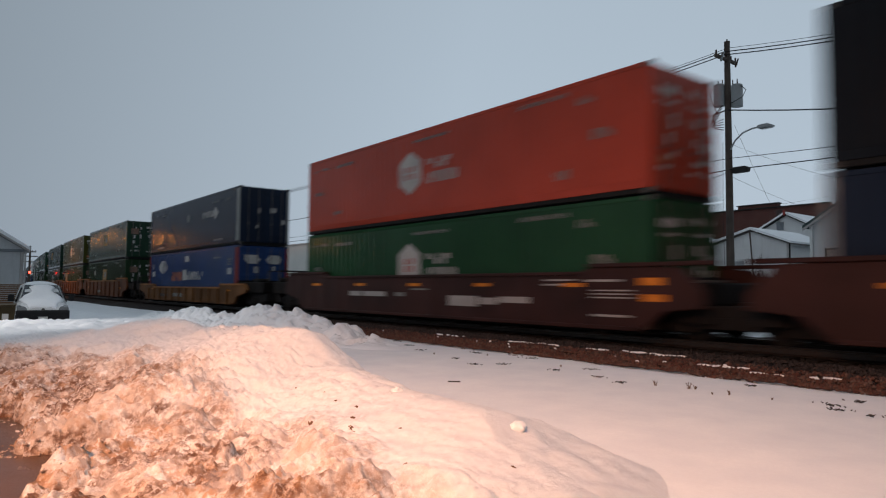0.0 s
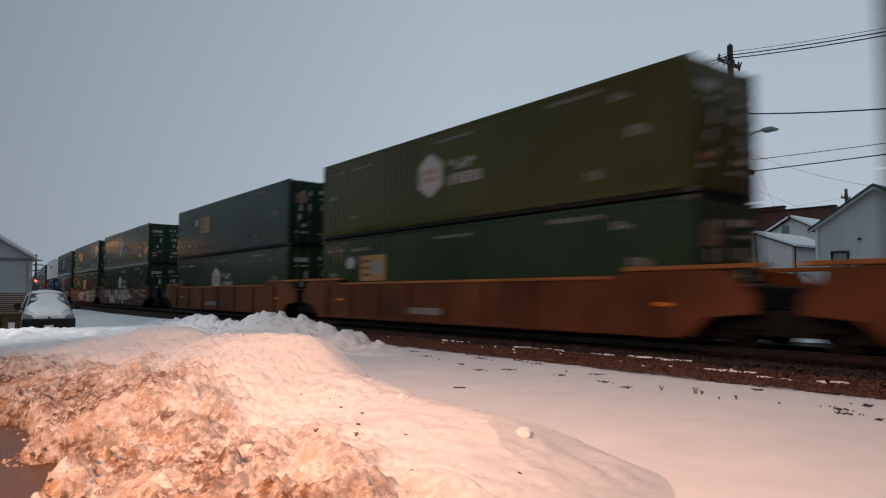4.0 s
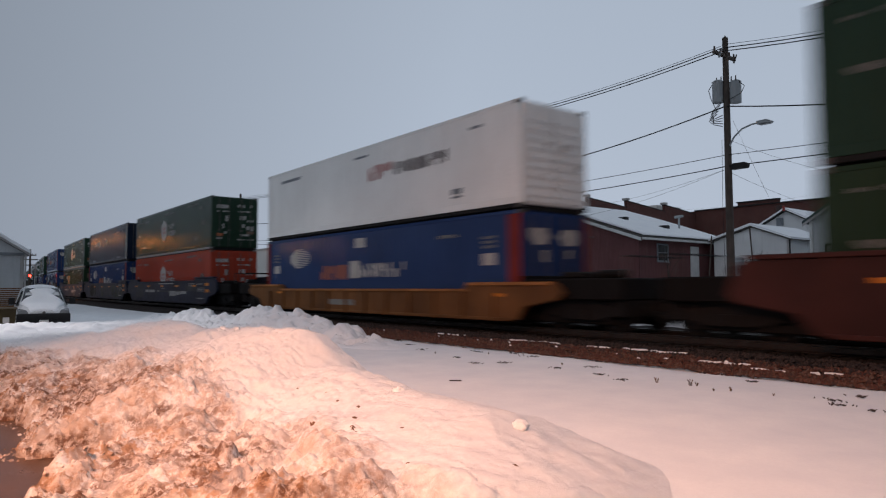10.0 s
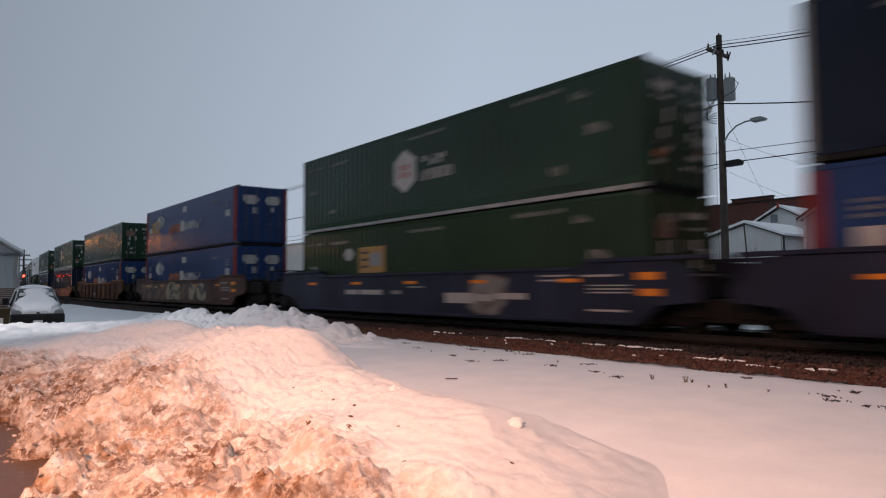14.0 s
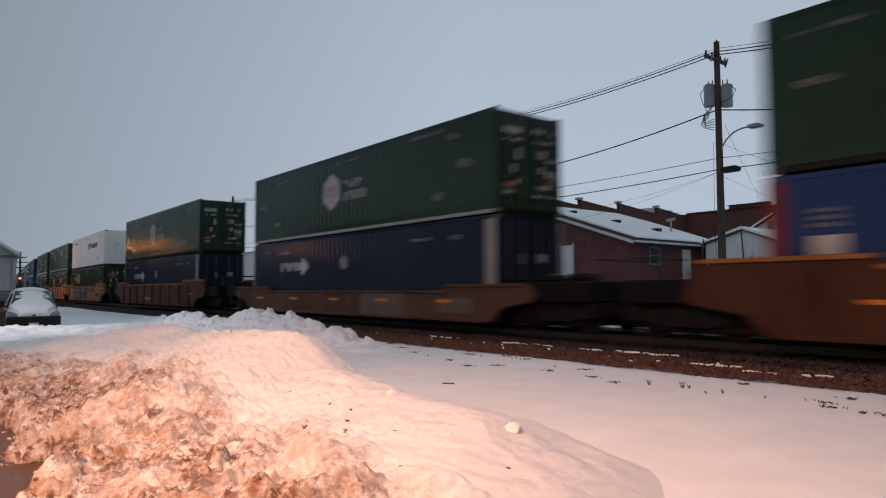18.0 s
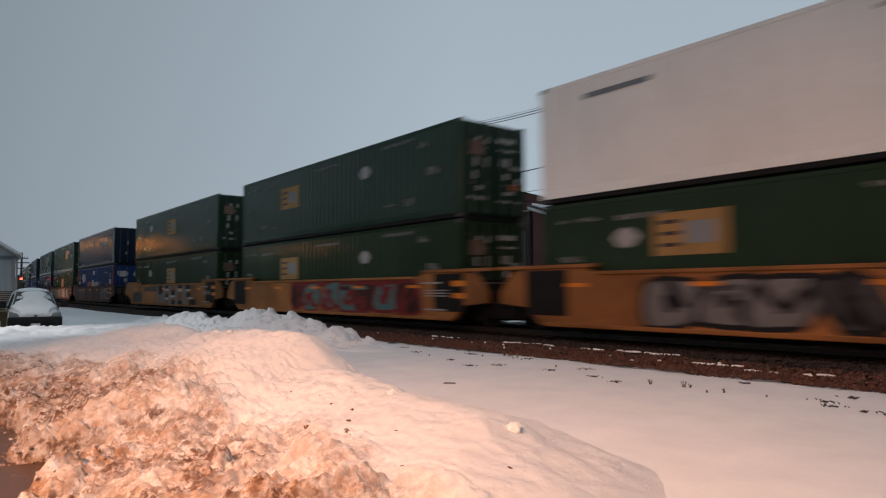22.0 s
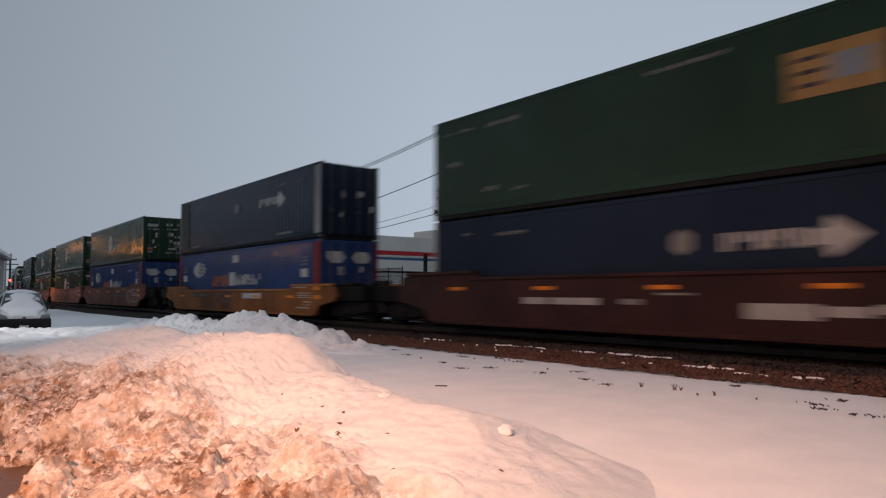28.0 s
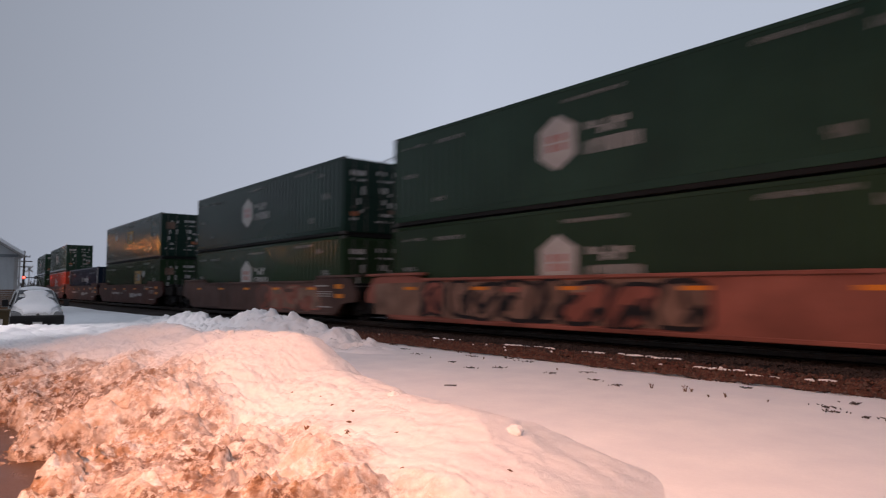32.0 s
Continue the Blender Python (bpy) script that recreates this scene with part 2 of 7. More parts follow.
SNOW = snow_material("field_snow", False)
BANK = snow_material("ploughed_snow", True, 22.0)
CAP = snow_material("snow_cover", False, 14.0)
GREEN = paint("green_container_paint", (0.0205, 0.0440, 0.0280), 0.16, 0.25, 0.35, (0.03, 0.03, 0.02), 0.35, spec=0.12, bump=0.03)
LEAFGREEN = paint("leaf_green_container_paint", (0.0200, 0.0385, 0.0190), 0.16, 0.25, 0.35, (0.03, 0.03, 0.02), 0.35, spec=0.12, bump=0.03)
DGREEN = paint("dark_green_container_paint", (0.0155, 0.0335, 0.0262), 0.16, 0.25, 0.35, (0.03, 0.03, 0.02), 0.35, spec=0.12, bump=0.03)
GREENB = paint("bright_green_container_paint", (0.0150, 0.0560, 0.0235), 0.16, 0.25, 0.35, (0.03, 0.03, 0.02), 0.35, spec=0.12, bump=0.03)
OLIVE = paint("olive_container_paint", (0.0500, 0.0500, 0.0115), 0.16, 0.2, 0.35, (0.03, 0.03, 0.02), 0.3, spec=0.12, bump=0.03)
RED = paint("red_container_paint", (0.3500, 0.0500, 0.0270), 0.16, 0.18, 0.35, (0.10, 0.03, 0.02), 0.3, spec=0.12, bump=0.03)
NAVY = paint("navy_container_paint", (0.0135, 0.0200, 0.0375), 0.16, 0.2, 0.35, (0.02, 0.02, 0.02), 0.3, spec=0.12, bump=0.03)
BLUE = paint("blue_container_paint", (0.0225, 0.0455, 0.1280), 0.16, 0.2, 0.35, (0.03, 0.04, 0.08), 0.35, spec=0.12, bump=0.03)
BLACK = paint("black_container_paint", (0.0084, 0.0091, 0.0119), 0.16, 0.2, 0.35, (0.02, 0.02, 0.02), 0.3, spec=0.12, bump=0.03)
WHITE = paint("white_container_paint", (0.80, 0.80, 0.78), 0.4, 0.08, 0.35, (0.30, 0.27, 0.22), 0.3, spec=0.12)
MARK = plain("faded_white_marking", (0.20, 0.20, 0.19))
LOGO = plain("white_logo_film", (0.4046, 0.3867, 0.3689))
LRED = plain("red_logo_film", (0.33, 0.06, 0.05))
YELLOW = plain("yellow_logo_film", (0.3060, 0.1870, 0.0723))
LETTER = plain("pale_letter_film", (0.33, 0.32, 0.31))
GREY = plain("grey_logo_film", (0.20, 0.22, 0.24))
DARKINK = plain("dark_ink", (0.05, 0.04, 0.045))
ORANGEINK = plain("rust_orange_letters", (0.40, 0.13, 0.06))
GREYPANEL = plain("grey_side_panel", (0.055, 0.055, 0.053))
STRIPE_W = plain("white_corner_panel", (0.24, 0.24, 0.23))
STRIPE_R = plain("red_corner_panel", (0.1700, 0.0187, 0.0136))
PALESOLE = paint("galvanised_rail", (0.30, 0.31, 0.31), 0.5, 0.25, 3.0, (0.12, 0.10, 0.08), 0.5, metal=0.2, spec=0.2)
STEEL = paint("weathered_steel", (0.10, 0.095, 0.09), 0.5, 0.3, 3.0, (0.09, 0.04, 0.02), 0.5, metal=0.4, spec=0.12)
GASKET = plain("black_gap", (0.012, 0.012, 0.012), 0.8)
IRON = paint("black_oily_iron", (0.011, 0.010, 0.010), 0.6, 0.3, 3.0, (0.04, 0.025, 0.018), 0.5, spec=0.12)
REFLECT = plain("amber_reflector", (0.62, 0.20, 0.02), 0.4)
# near-black brown for the end platforms and bulkheads
DARKSTEEL = paint("near_black_brown_steel", (0.0055, 0.0042, 0.0038), 0.65, 0.3, 0.8, (0.010, 0.007, 0.006), 0.5, spec=0.12)
RUSTBROWN = paint("brown_car_paint", (0.036, 0.0135, 0.0115), 0.55, 0.5, 0.6, (0.05, 0.025, 0.018), 0.5, spec=0.16)
ORANGE = paint("orange_car_paint", (0.112, 0.036, 0.013), 0.55, 0.5, 0.5, (0.09, 0.035, 0.016), 0.6, spec=0.16)
OCHRE = paint("faded_ochre_car_paint", (0.112, 0.043, 0.017), 0.6, 0.5, 0.5, (0.10, 0.04, 0.02), 0.7, spec=0.16)
REDOCHRE = paint("red_ochre_car_paint", (0.066, 0.026, 0.012), 0.6, 0.5, 0.5, (0.08, 0.03, 0.016), 0.6, spec=0.16)
TANRED = paint("tan_red_car_paint", (0.085, 0.042, 0.029), 0.6, 0.5, 0.5, (0.10, 0.05, 0.03), 0.7, spec=0.16)
TAN = paint("tan_car_paint", (0.0850, 0.0467, 0.0391), 0.6, 0.5, 0.5, (0.09, 0.045, 0.03), 0.7, spec=0.16)
SLATE = paint("slate_blue_car_paint", (0.0160, 0.0192, 0.0384), 0.5, 0.5, 0.6, (0.05, 0.035, 0.03), 0.4, spec=0.16)
AMBER = paint("amber_car_paint", (0.150, 0.064, 0.020), 0.6, 0.5, 0.5, (0.07, 0.03, 0.015), 0.6, spec=0.16)
BRIGHTORANGE = paint("bright_orange_car_paint", (0.19, 0.068, 0.017), 0.55, 0.45, 0.5, (0.07, 0.028, 0.014), 0.5, spec=0.16)
CHORD = paint("orange_chord_paint", (0.2916, 0.1215, 0.0389), 0.55, 0.4, 0.8, (0.12, 0.05, 0.02), 0.5, spec=0.12)
OLIVESPRAY = paint("dull_olive_spray", (0.078, 0.083, 0.068), 0.65, 0.5, 1.6, (0.03, 0.03, 0.03), 0.6, spec=0.12)
SOOTSPRAY = paint("dark_brown_spray", (0.026, 0.024, 0.022), 0.65, 0.4, 1.6, (0.02, 0.02, 0.02), 0.5, spec=0.12)
PALEPATCH = paint("pale_repaint", (0.12, 0.10, 0.09), 0.65, 0.3, 1.2, (0.08, 0.05, 0.04), 0.5, spec=0.12)
YCAR = paint("yellow_car_paint", (0.275, 0.114, 0.036), 0.55, 0.5, 0.5, (0.13, 0.06, 0.03), 0.5, spec=0.16)
RUSTRED = paint("rust_red_car_paint", (0.098, 0.040, 0.027), 0.6, 0.5, 0.6, (0.06, 0.025, 0.018), 0.6, spec=0.16)
DUSTYRED = paint("dusty_red_car_paint", (0.125, 0.053, 0.039), 0.6, 0.5, 0.6, (0.06, 0.028, 0.02), 0.6, spec=0.16)
PINK = paint("faded_red_car_paint", (0.245, 0.085, 0.062), 0.6, 0.5, 0.6, (0.16, 0.06, 0.04), 0.5, spec=0.16)
MAROON = paint("maroon_car_paint", (0.050, 0.0145, 0.0115), 0.55, 0.5, 0.6, (0.06, 0.025, 0.018), 0.5, spec=0.16)
GRAF_W = plain("white_spray_paint", (0.4338, 0.4107, 0.3949), 0.7)
GRAF_G = plain("silver_spray_paint", (0.1658, 0.1602, 0.1602), 0.6)
GRAF_K = plain("black_spray_paint", (0.012, 0.012, 0.014), 0.6)
GRAF_D = plain("dull_grey_spray_paint", (0.055, 0.055, 0.060), 0.6)
GRAF_T = plain("teal_spray_paint", (0.08, 0.15, 0.15), 0.6)
GRAF_R = plain("red_spray_paint", (0.17, 0.022, 0.022), 0.6)
GRAF_B = plain("pale_blue_spray_paint", (0.25, 0.34, 0.46), 0.6)
GRAF_C = plain("cream_spray_paint", (0.30, 0.25, 0.18), 0.6)
ASPHALT = paint("wet_lot_asphalt", (0.105, 0.048, 0.023), 0.3, 0.5, 0.9, (0.26, 0.14, 0.08), 0.5, 0.4, streak=False, fine=60.0)
BEDSOIL = paint("ballast_bed", (0.030, 0.024, 0.022), 0.95, 0.4, 1.5, (0.02, 0.016, 0.014), 0.6, 0.8, streak=False, fine=26.0, spec=0.12)
STONES = island_material("ballast_stone", [(0.125, 0.052, 0.034), (0.090, 0.042, 0.031), (0.16, 0.074, 0.052), (0.072, 0.044, 0.037), (0.15, 0.092, 0.072), (0.105, 0.038, 0.027)])
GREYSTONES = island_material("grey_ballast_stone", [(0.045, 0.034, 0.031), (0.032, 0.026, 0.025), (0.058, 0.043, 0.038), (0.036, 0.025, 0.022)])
# near-black stone colours carry the shade beneath the train
DARKSTONES = island_material("shade_dark_ballast_stone", [(0.016, 0.013, 0.012), (0.012, 0.011, 0.010), (0.020, 0.016, 0.015)])
RAILSTEEL = paint("rail_steel", (0.045, 0.034, 0.028), 0.35, 0.3, 2.0, (0.07, 0.03, 0.015), 0.6, metal=0.6)
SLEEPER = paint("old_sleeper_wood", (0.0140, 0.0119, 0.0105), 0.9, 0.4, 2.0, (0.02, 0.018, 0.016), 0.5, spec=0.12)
POLEWOOD = paint("creosoted_pole_wood", (0.075, 0.058, 0.048), 0.85, 0.35, 2.0, (0.02, 0.017, 0.015), 0.5, 0.4)
CAN = paint("grey_transformer_paint", (0.30, 0.32, 0.33), 0.5, 0.15, 2.0, (0.12, 0.10, 0.08), 0.3)
WIRE = plain("black_cable", (0.020, 0.020, 0.022), 0.6)
CERAMIC = plain("brown_insulator", (0.05, 0.03, 0.025), 0.35)
BRICKS = brick_material("red_brown_brick", (0.115, 0.030, 0.022), (0.085, 0.026, 0.020), (0.11, 0.075, 0.065))
DBRICKS = brick_material("dark_brick", (0.060, 0.032, 0.028), (0.045, 0.028, 0.026), (0.08, 0.065, 0.06))
REDSIDING = paint("barn_red_siding", (0.118, 0.042, 0.042), 0.75, 0.2, 0.6, (0.06, 0.03, 0.03), 0.4)
GARAGEWHITE = paint("garage_white_siding", (0.66, 0.67, 0.67), 0.7, 0.10, 0.5, (0.34, 0.33, 0.32), 0.35)
WHITESIDING = paint("white_siding", (0.49, 0.515, 0.53), 0.7, 0.12, 0.5, (0.28, 0.28, 0.28), 0.35)
BEIGEWALL = paint("off_white_render", (0.58, 0.57, 0.54), 0.8, 0.08, 0.4, (0.34, 0.32, 0.29), 0.3)
SIGNRED = plain("red_wall_stripe", (0.42, 0.03, 0.035))
SIGNBLUE = plain("blue_wall_stripe", (0.05, 0.11, 0.20))
SHUTTER = paint("grey_roller_shutter", (0.17, 0.155, 0.15), 0.6, 0.2, 1.0, (0.08, 0.06, 0.05), 0.5)
DOORWHITE = plain("white_door_paint", (0.60, 0.61, 0.60), 0.5)
STONECAP = plain("pale_parapet_cap", (0.40, 0.39, 0.38), 0.8)
GLASSDARK = plain("dark_window_glass", (0.02, 0.024, 0.028), 0.08)
CURTAIN = plain("grey_curtain", (0.22, 0.23, 0.23), 0.9)
FRAMEDARK = plain("dark_window_frame", (0.025, 0.024, 0.024), 0.5)
ROOFDARK = paint("slate_green_roofing", (0.050, 0.075, 0.080), 0.7, 0.2, 1.0)
BLACKMETAL = plain("black_railing_paint", (0.014, 0.014, 0.015), 0.5)
LUMBER = paint("weathered_lumber", (0.16, 0.075, 0.032), 0.85, 0.4, 3.0, (0.06, 0.035, 0.02), 0.5)
BINPLASTIC = plain("olive_brown_bin_plastic", (0.045, 0.032, 0.014), 0.5)
VANWHITE = paint("white_van_paint", (0.62, 0.63, 0.64), 0.25, 0.06, 0.6, (0.25, 0.22, 0.19), 0.3, 0.03)
TRIMBLACK = plain("black_bumper_plastic", (0.016, 0.016, 0.017), 0.55)
HEADLAMP = plain("headlamp_lens", (0.14, 0.145, 0.15), 0.12)
RUBBER = plain("tyre_rubber", (0.018, 0.018, 0.018), 0.85)
PLATE = plain("pale_plate", (0.55, 0.55, 0.53), 0.4)
PALETAN = paint("pale_tan_spray", (0.20, 0.125, 0.095), 0.7, 0.4, 1.5, (0.16, 0.06, 0.045), 0.5, spec=0.12)
SOIL = paint("wet_brown_soil", (0.16, 0.075, 0.035), 0.8, 0.4, 9.0, (0.08, 0.04, 0.02), 0.5)
STRAW = paint("dead_grass", (0.16, 0.10, 0.06), 0.9, 0.3, 5.0)
TWIG = paint("bare_twig_bark", (0.055, 0.042, 0.035), 0.9, 0.3, 5.0)
WOODS = island_material("winter_branches", [(0.07, 0.06, 0.055), (0.05, 0.045, 0.042), (0.09, 0.075, 0.065)])
REDLAMP = glow("red_signal_lamp", (1.0, 0.02, 0.012), 26.0)
WARMLAMP = glow("warm_lamp_lens", (1.0, 0.42, 0.10), 5.0)
ORANGELAMP = glow("orange_lamp_globe", (1.0, 0.36, 0.07), 40.0)


# ---- mesh helpers ----
CACHE = {}


def part(name, bm, material, parent=None, label="", at=None):
    """Links a bmesh (or a mesh made before) as one object under a thing or a part."""
    if isinstance(bm, bmesh.types.BMesh):
        me = bpy.data.meshes.new(name)
        bm.to_mesh(me)
        bm.free()
        me.materials.append(material)
    else:
        me = bm
    ob = new(name, me)
    if parent is not None:
        ob.parent = parent
    if at is not None:
        ob.matrix_basis = at if isinstance(at, Matrix) else Matrix.Translation(at)
    if label:
        tagged(ob, label)
    return ob


def cached(key, material, make):
    """A mesh shared by all parts that are alike."""
    k = (key, material.name)
    if k not in CACHE:
        me = bpy.data.meshes.new(key if isinstance(key, str) else str(key[0]))
        bm = make()
        bm.to_mesh(me)
        bm.free()
        me.materials.append(material)
        CACHE[k] = me
    return CACHE[k]


def box(x0, x1, y0, y1, z0, z1, bevel=0.0, bm=None):
    own = bm is None
    b = bmesh.new() if own else bm
    m = Matrix.LocRotScale(((x0 + x1) / 2, (y0 + y1) / 2, (z0 + z1) / 2), None, (abs(x1 - x0), abs(y1 - y0), abs(z1 - z0)))
    bmesh.ops.create_cube(b, size=1.0, matrix=m)
    if bevel and own:
        bmesh.ops.bevel(b, geom=b.edges[:], offset=bevel, segments=1, affect="EDGES")
    return b


def prism(pts, y0, y1, axis="y", bevel=0.0, bm=None):
    """An outline in two axes, pushed through along the third."""
    own = bm is None
    b = bmesh.new() if own else bm

    def place(p, d):
        return (p[0], d, p[1]) if axis == "y" else (d, p[0], p[1]) if axis == "x" else (p[0], p[1], d)
    va = [b.verts.new(place(p, y0)) for p in pts]
    vb = [b.verts.new(place(p, y1)) for p in pts]
    b.faces.new(va)
    b.faces.new(vb[::-1])
    for i in range(len(pts)):
        j = (i + 1) % len(pts)
        b.faces.new((va[j], va[i], vb[i], vb[j]))
    bmesh.ops.recalc_face_normals(b, faces=b.faces[:])
    if bevel and own:
        bmesh.ops.bevel(b, geom=b.edges[:], offset=bevel, segments=1, affect="EDGES")
    return b


def tube(p, q, r0, r1=None, sides=10, bm=None):
    b = bmesh.new() if bm is None else bm
    p, q = Vector(p), Vector(q)
    d = q - p
    m = Matrix.Translation((p + q) / 2) @ d.to_track_quat("Z", "Y").to_matrix().to_4x4()
    bmesh.ops.create_cone(b, cap_ends=True, segments=sides, radius1=r0, radius2=r0 if r1 is None else r1, depth=d.length, matrix=m)
    return b


def thing(name, label, category, group="", at=None, kind=""):
    ob = new(name)
    ob.empty_display_size = 0.2
    if at is not None:
        ob.matrix_basis = at if isinstance(at, Matrix) else Matrix.Translation(at)
    return tagged(ob, label, category, group, kind)


def sheet(name, xs, ys, height, material, label="", category="", kind="structure"):
    """A height field over given grid lines."""
    nx, ny = len(xs), len(ys)
    verts = [(x, y, height(x, y)) for y in ys for x in xs]
    faces = [(j * nx + i, j * nx + i + 1, (j + 1) * nx + i + 1, (j + 1) * nx + i) for j in range(ny - 1) for i in range(nx - 1)]
    me = bpy.data.meshes.new(name)
    me.from_pydata(verts, [], faces)
    me.polygons.foreach_set("use_smooth", [True] * len(faces))
    me.materials.append(material)
    return tagged(new(name, me), label, category, kind=kind)


def lines(*spans):
    """Grid lines from spans of (start, end, step)."""
    out = []
    for a, b, s in spans:
        k = max(1, round((b - a) / s))
        out += [a + (b - a) * i / k for i in range(k)]
    return out + [spans[-1][1]]


def smooth(a, b, x):
    t = min(1.0, max(0.0, (x - a) / (b - a)))
    return t * t * (3 - 2 * t)


def track_y(s):
    """The track bends slowly away past the crossing."""
    if s > -40:
        return TRACK
    if s > -140:
        return TRACK + 4.4e-4 * (s + 40) ** 2
    return TRACK + 4.4 - 0.088 * (s + 140)


def on_track(x, y, z, length):
    """A pose for a rigid thing whose rear end is at x along the track."""
    mid = x + length / 2
    a = math.atan2(track_y(mid + 1) - track_y(mid - 1), 2)
    return Matrix.Translation((mid, track_y(mid) + y, z)) @ Matrix.Rotation(a, 4, "Z") @ Matrix.Translation((-length / 2, 0, 0))


# ---- ground, lot, snow banks ----
def ground_z(x, y):
    off = y - track_y(x)
    z = 1.70 * smooth(4.6, 11.0, off)
    z -= 0.10 * smooth(2.9, 2.0, abs(off))
    if -60 < x < 20 and y < 30:
        z += 0.035 * noise.noise((x * 0.35, y * 0.35, 0)) + 0.015 * noise.noise((x * 1.3, y * 1.3, 4))
    else:
        z += 0.06 * noise.noise((x * 0.1, y * 0.1, 2))
    z -= 0.40 * smooth(-27.6, -28.4, x) * smooth(-41, -38, x) * smooth(1.2, 1.9, y) * smooth(7.2, 6.2, y)
    z -= 0.16 * smooth(2.3, 1.5, y) * smooth(-1.2, -2.2, x)
    z -= 0.16 * smooth(0.6, -0.4, y) * smooth(-2.2, -1.2, x)
    return z


sheet("ground", lines((-1500, -300, 150), (-300, -80, 20), (-80, -24, 4), (-24, 4, 0.2), (4, 40, 3), (40, 300, 20), (300, 1500, 150)),
      lines((-900, -60, 120), (-60, -4, 8), (-4, 1.0, 1.0), (1.0, 12.2, 0.2), (12.2, 32, 0.8), (32, 100, 6), (100, 1500, 140)),
      ground_z, SNOW, "snow-covered open ground beside the railway line", "ground")

sheet("pavement", lines((-60, -14, 2), (-14, 2, 0.25), (2, 20, 2)), lines((-30, -2, 2), (-2, 2.0, 0.2)),
      lambda x, y: 0.008 * noise.noise((x * 0.8, y * 0.8, 9)) - 0.03, ASPHALT, "wet dirty asphalt lot with thin brown slush", "pavement")


def table(x, rows):
    for (x0, a), (x1, b) in zip(rows, rows[1:]):
        if x <= x1:
            return a + (b - a) * max(0.0, (x - x0) / (x1 - x0))
    return rows[-1][1]


CREST = [(-26, 0.02), (-20, 0.16), (-16.5, 0.42), (-14.5, 0.56), (-13.3, 0.74), (-12.4, 0.86), (-11.6, 0.80), (-10.6, 0.66), (-9.9, 0.74), (-9.2, 0.86), (-8.6, 0.83), (-8.0, 0.92),
         (-7.5, 0.95), (-7.1, 0.82), (-6.6, 0.64), (-6.05, 0.51), (-5.7, 0.44), (-5.1, 0.44), (-4.4, 0.46), (-3.8, 0.44), (-3.2, 0.36), (-2.6, 0.23), (-1.9, 0.09), (-1.4, 0.0), (-0.5, 0.0)]
RIDGE = [(-27, 3.4), (-14, 3.5), (-8, 3.45), (-5.0, 3.5), (-4.0, 3.5), (-3.2, 3.0), (-2.6, 2.5), (-1.9, 2.0), (-1.0, 1.5)]
FOOT = [(-27, 0.6), (-12, 0.3), (-9.2, 0.5), (-8.5, 0.80), (-7.7, 0.92), (-7.2, 0.78), (-6.85, 0.68), (-6.62, 0.70), (-6.50, 1.18), (-6.2, 1.38), (-5.9, 1.20), (-5.7, 1.00), (-5.5, 0.84), (-5.25, 0.62), (-5.0, 0.5), (-3.0, 0.35), (-0.5, 0.3)]


def clump(p, s, o):
    """Rounded lumps of their own heights, with narrow clefts between."""
    d, q = noise.voronoi(p * s + Vector((o, o * 2, o * 3)))
    return max(0.0, 1 - (d[0] / 0.9) ** 2) * (0.35 + 0.65 * noise.cell(q[0] * 7.3))


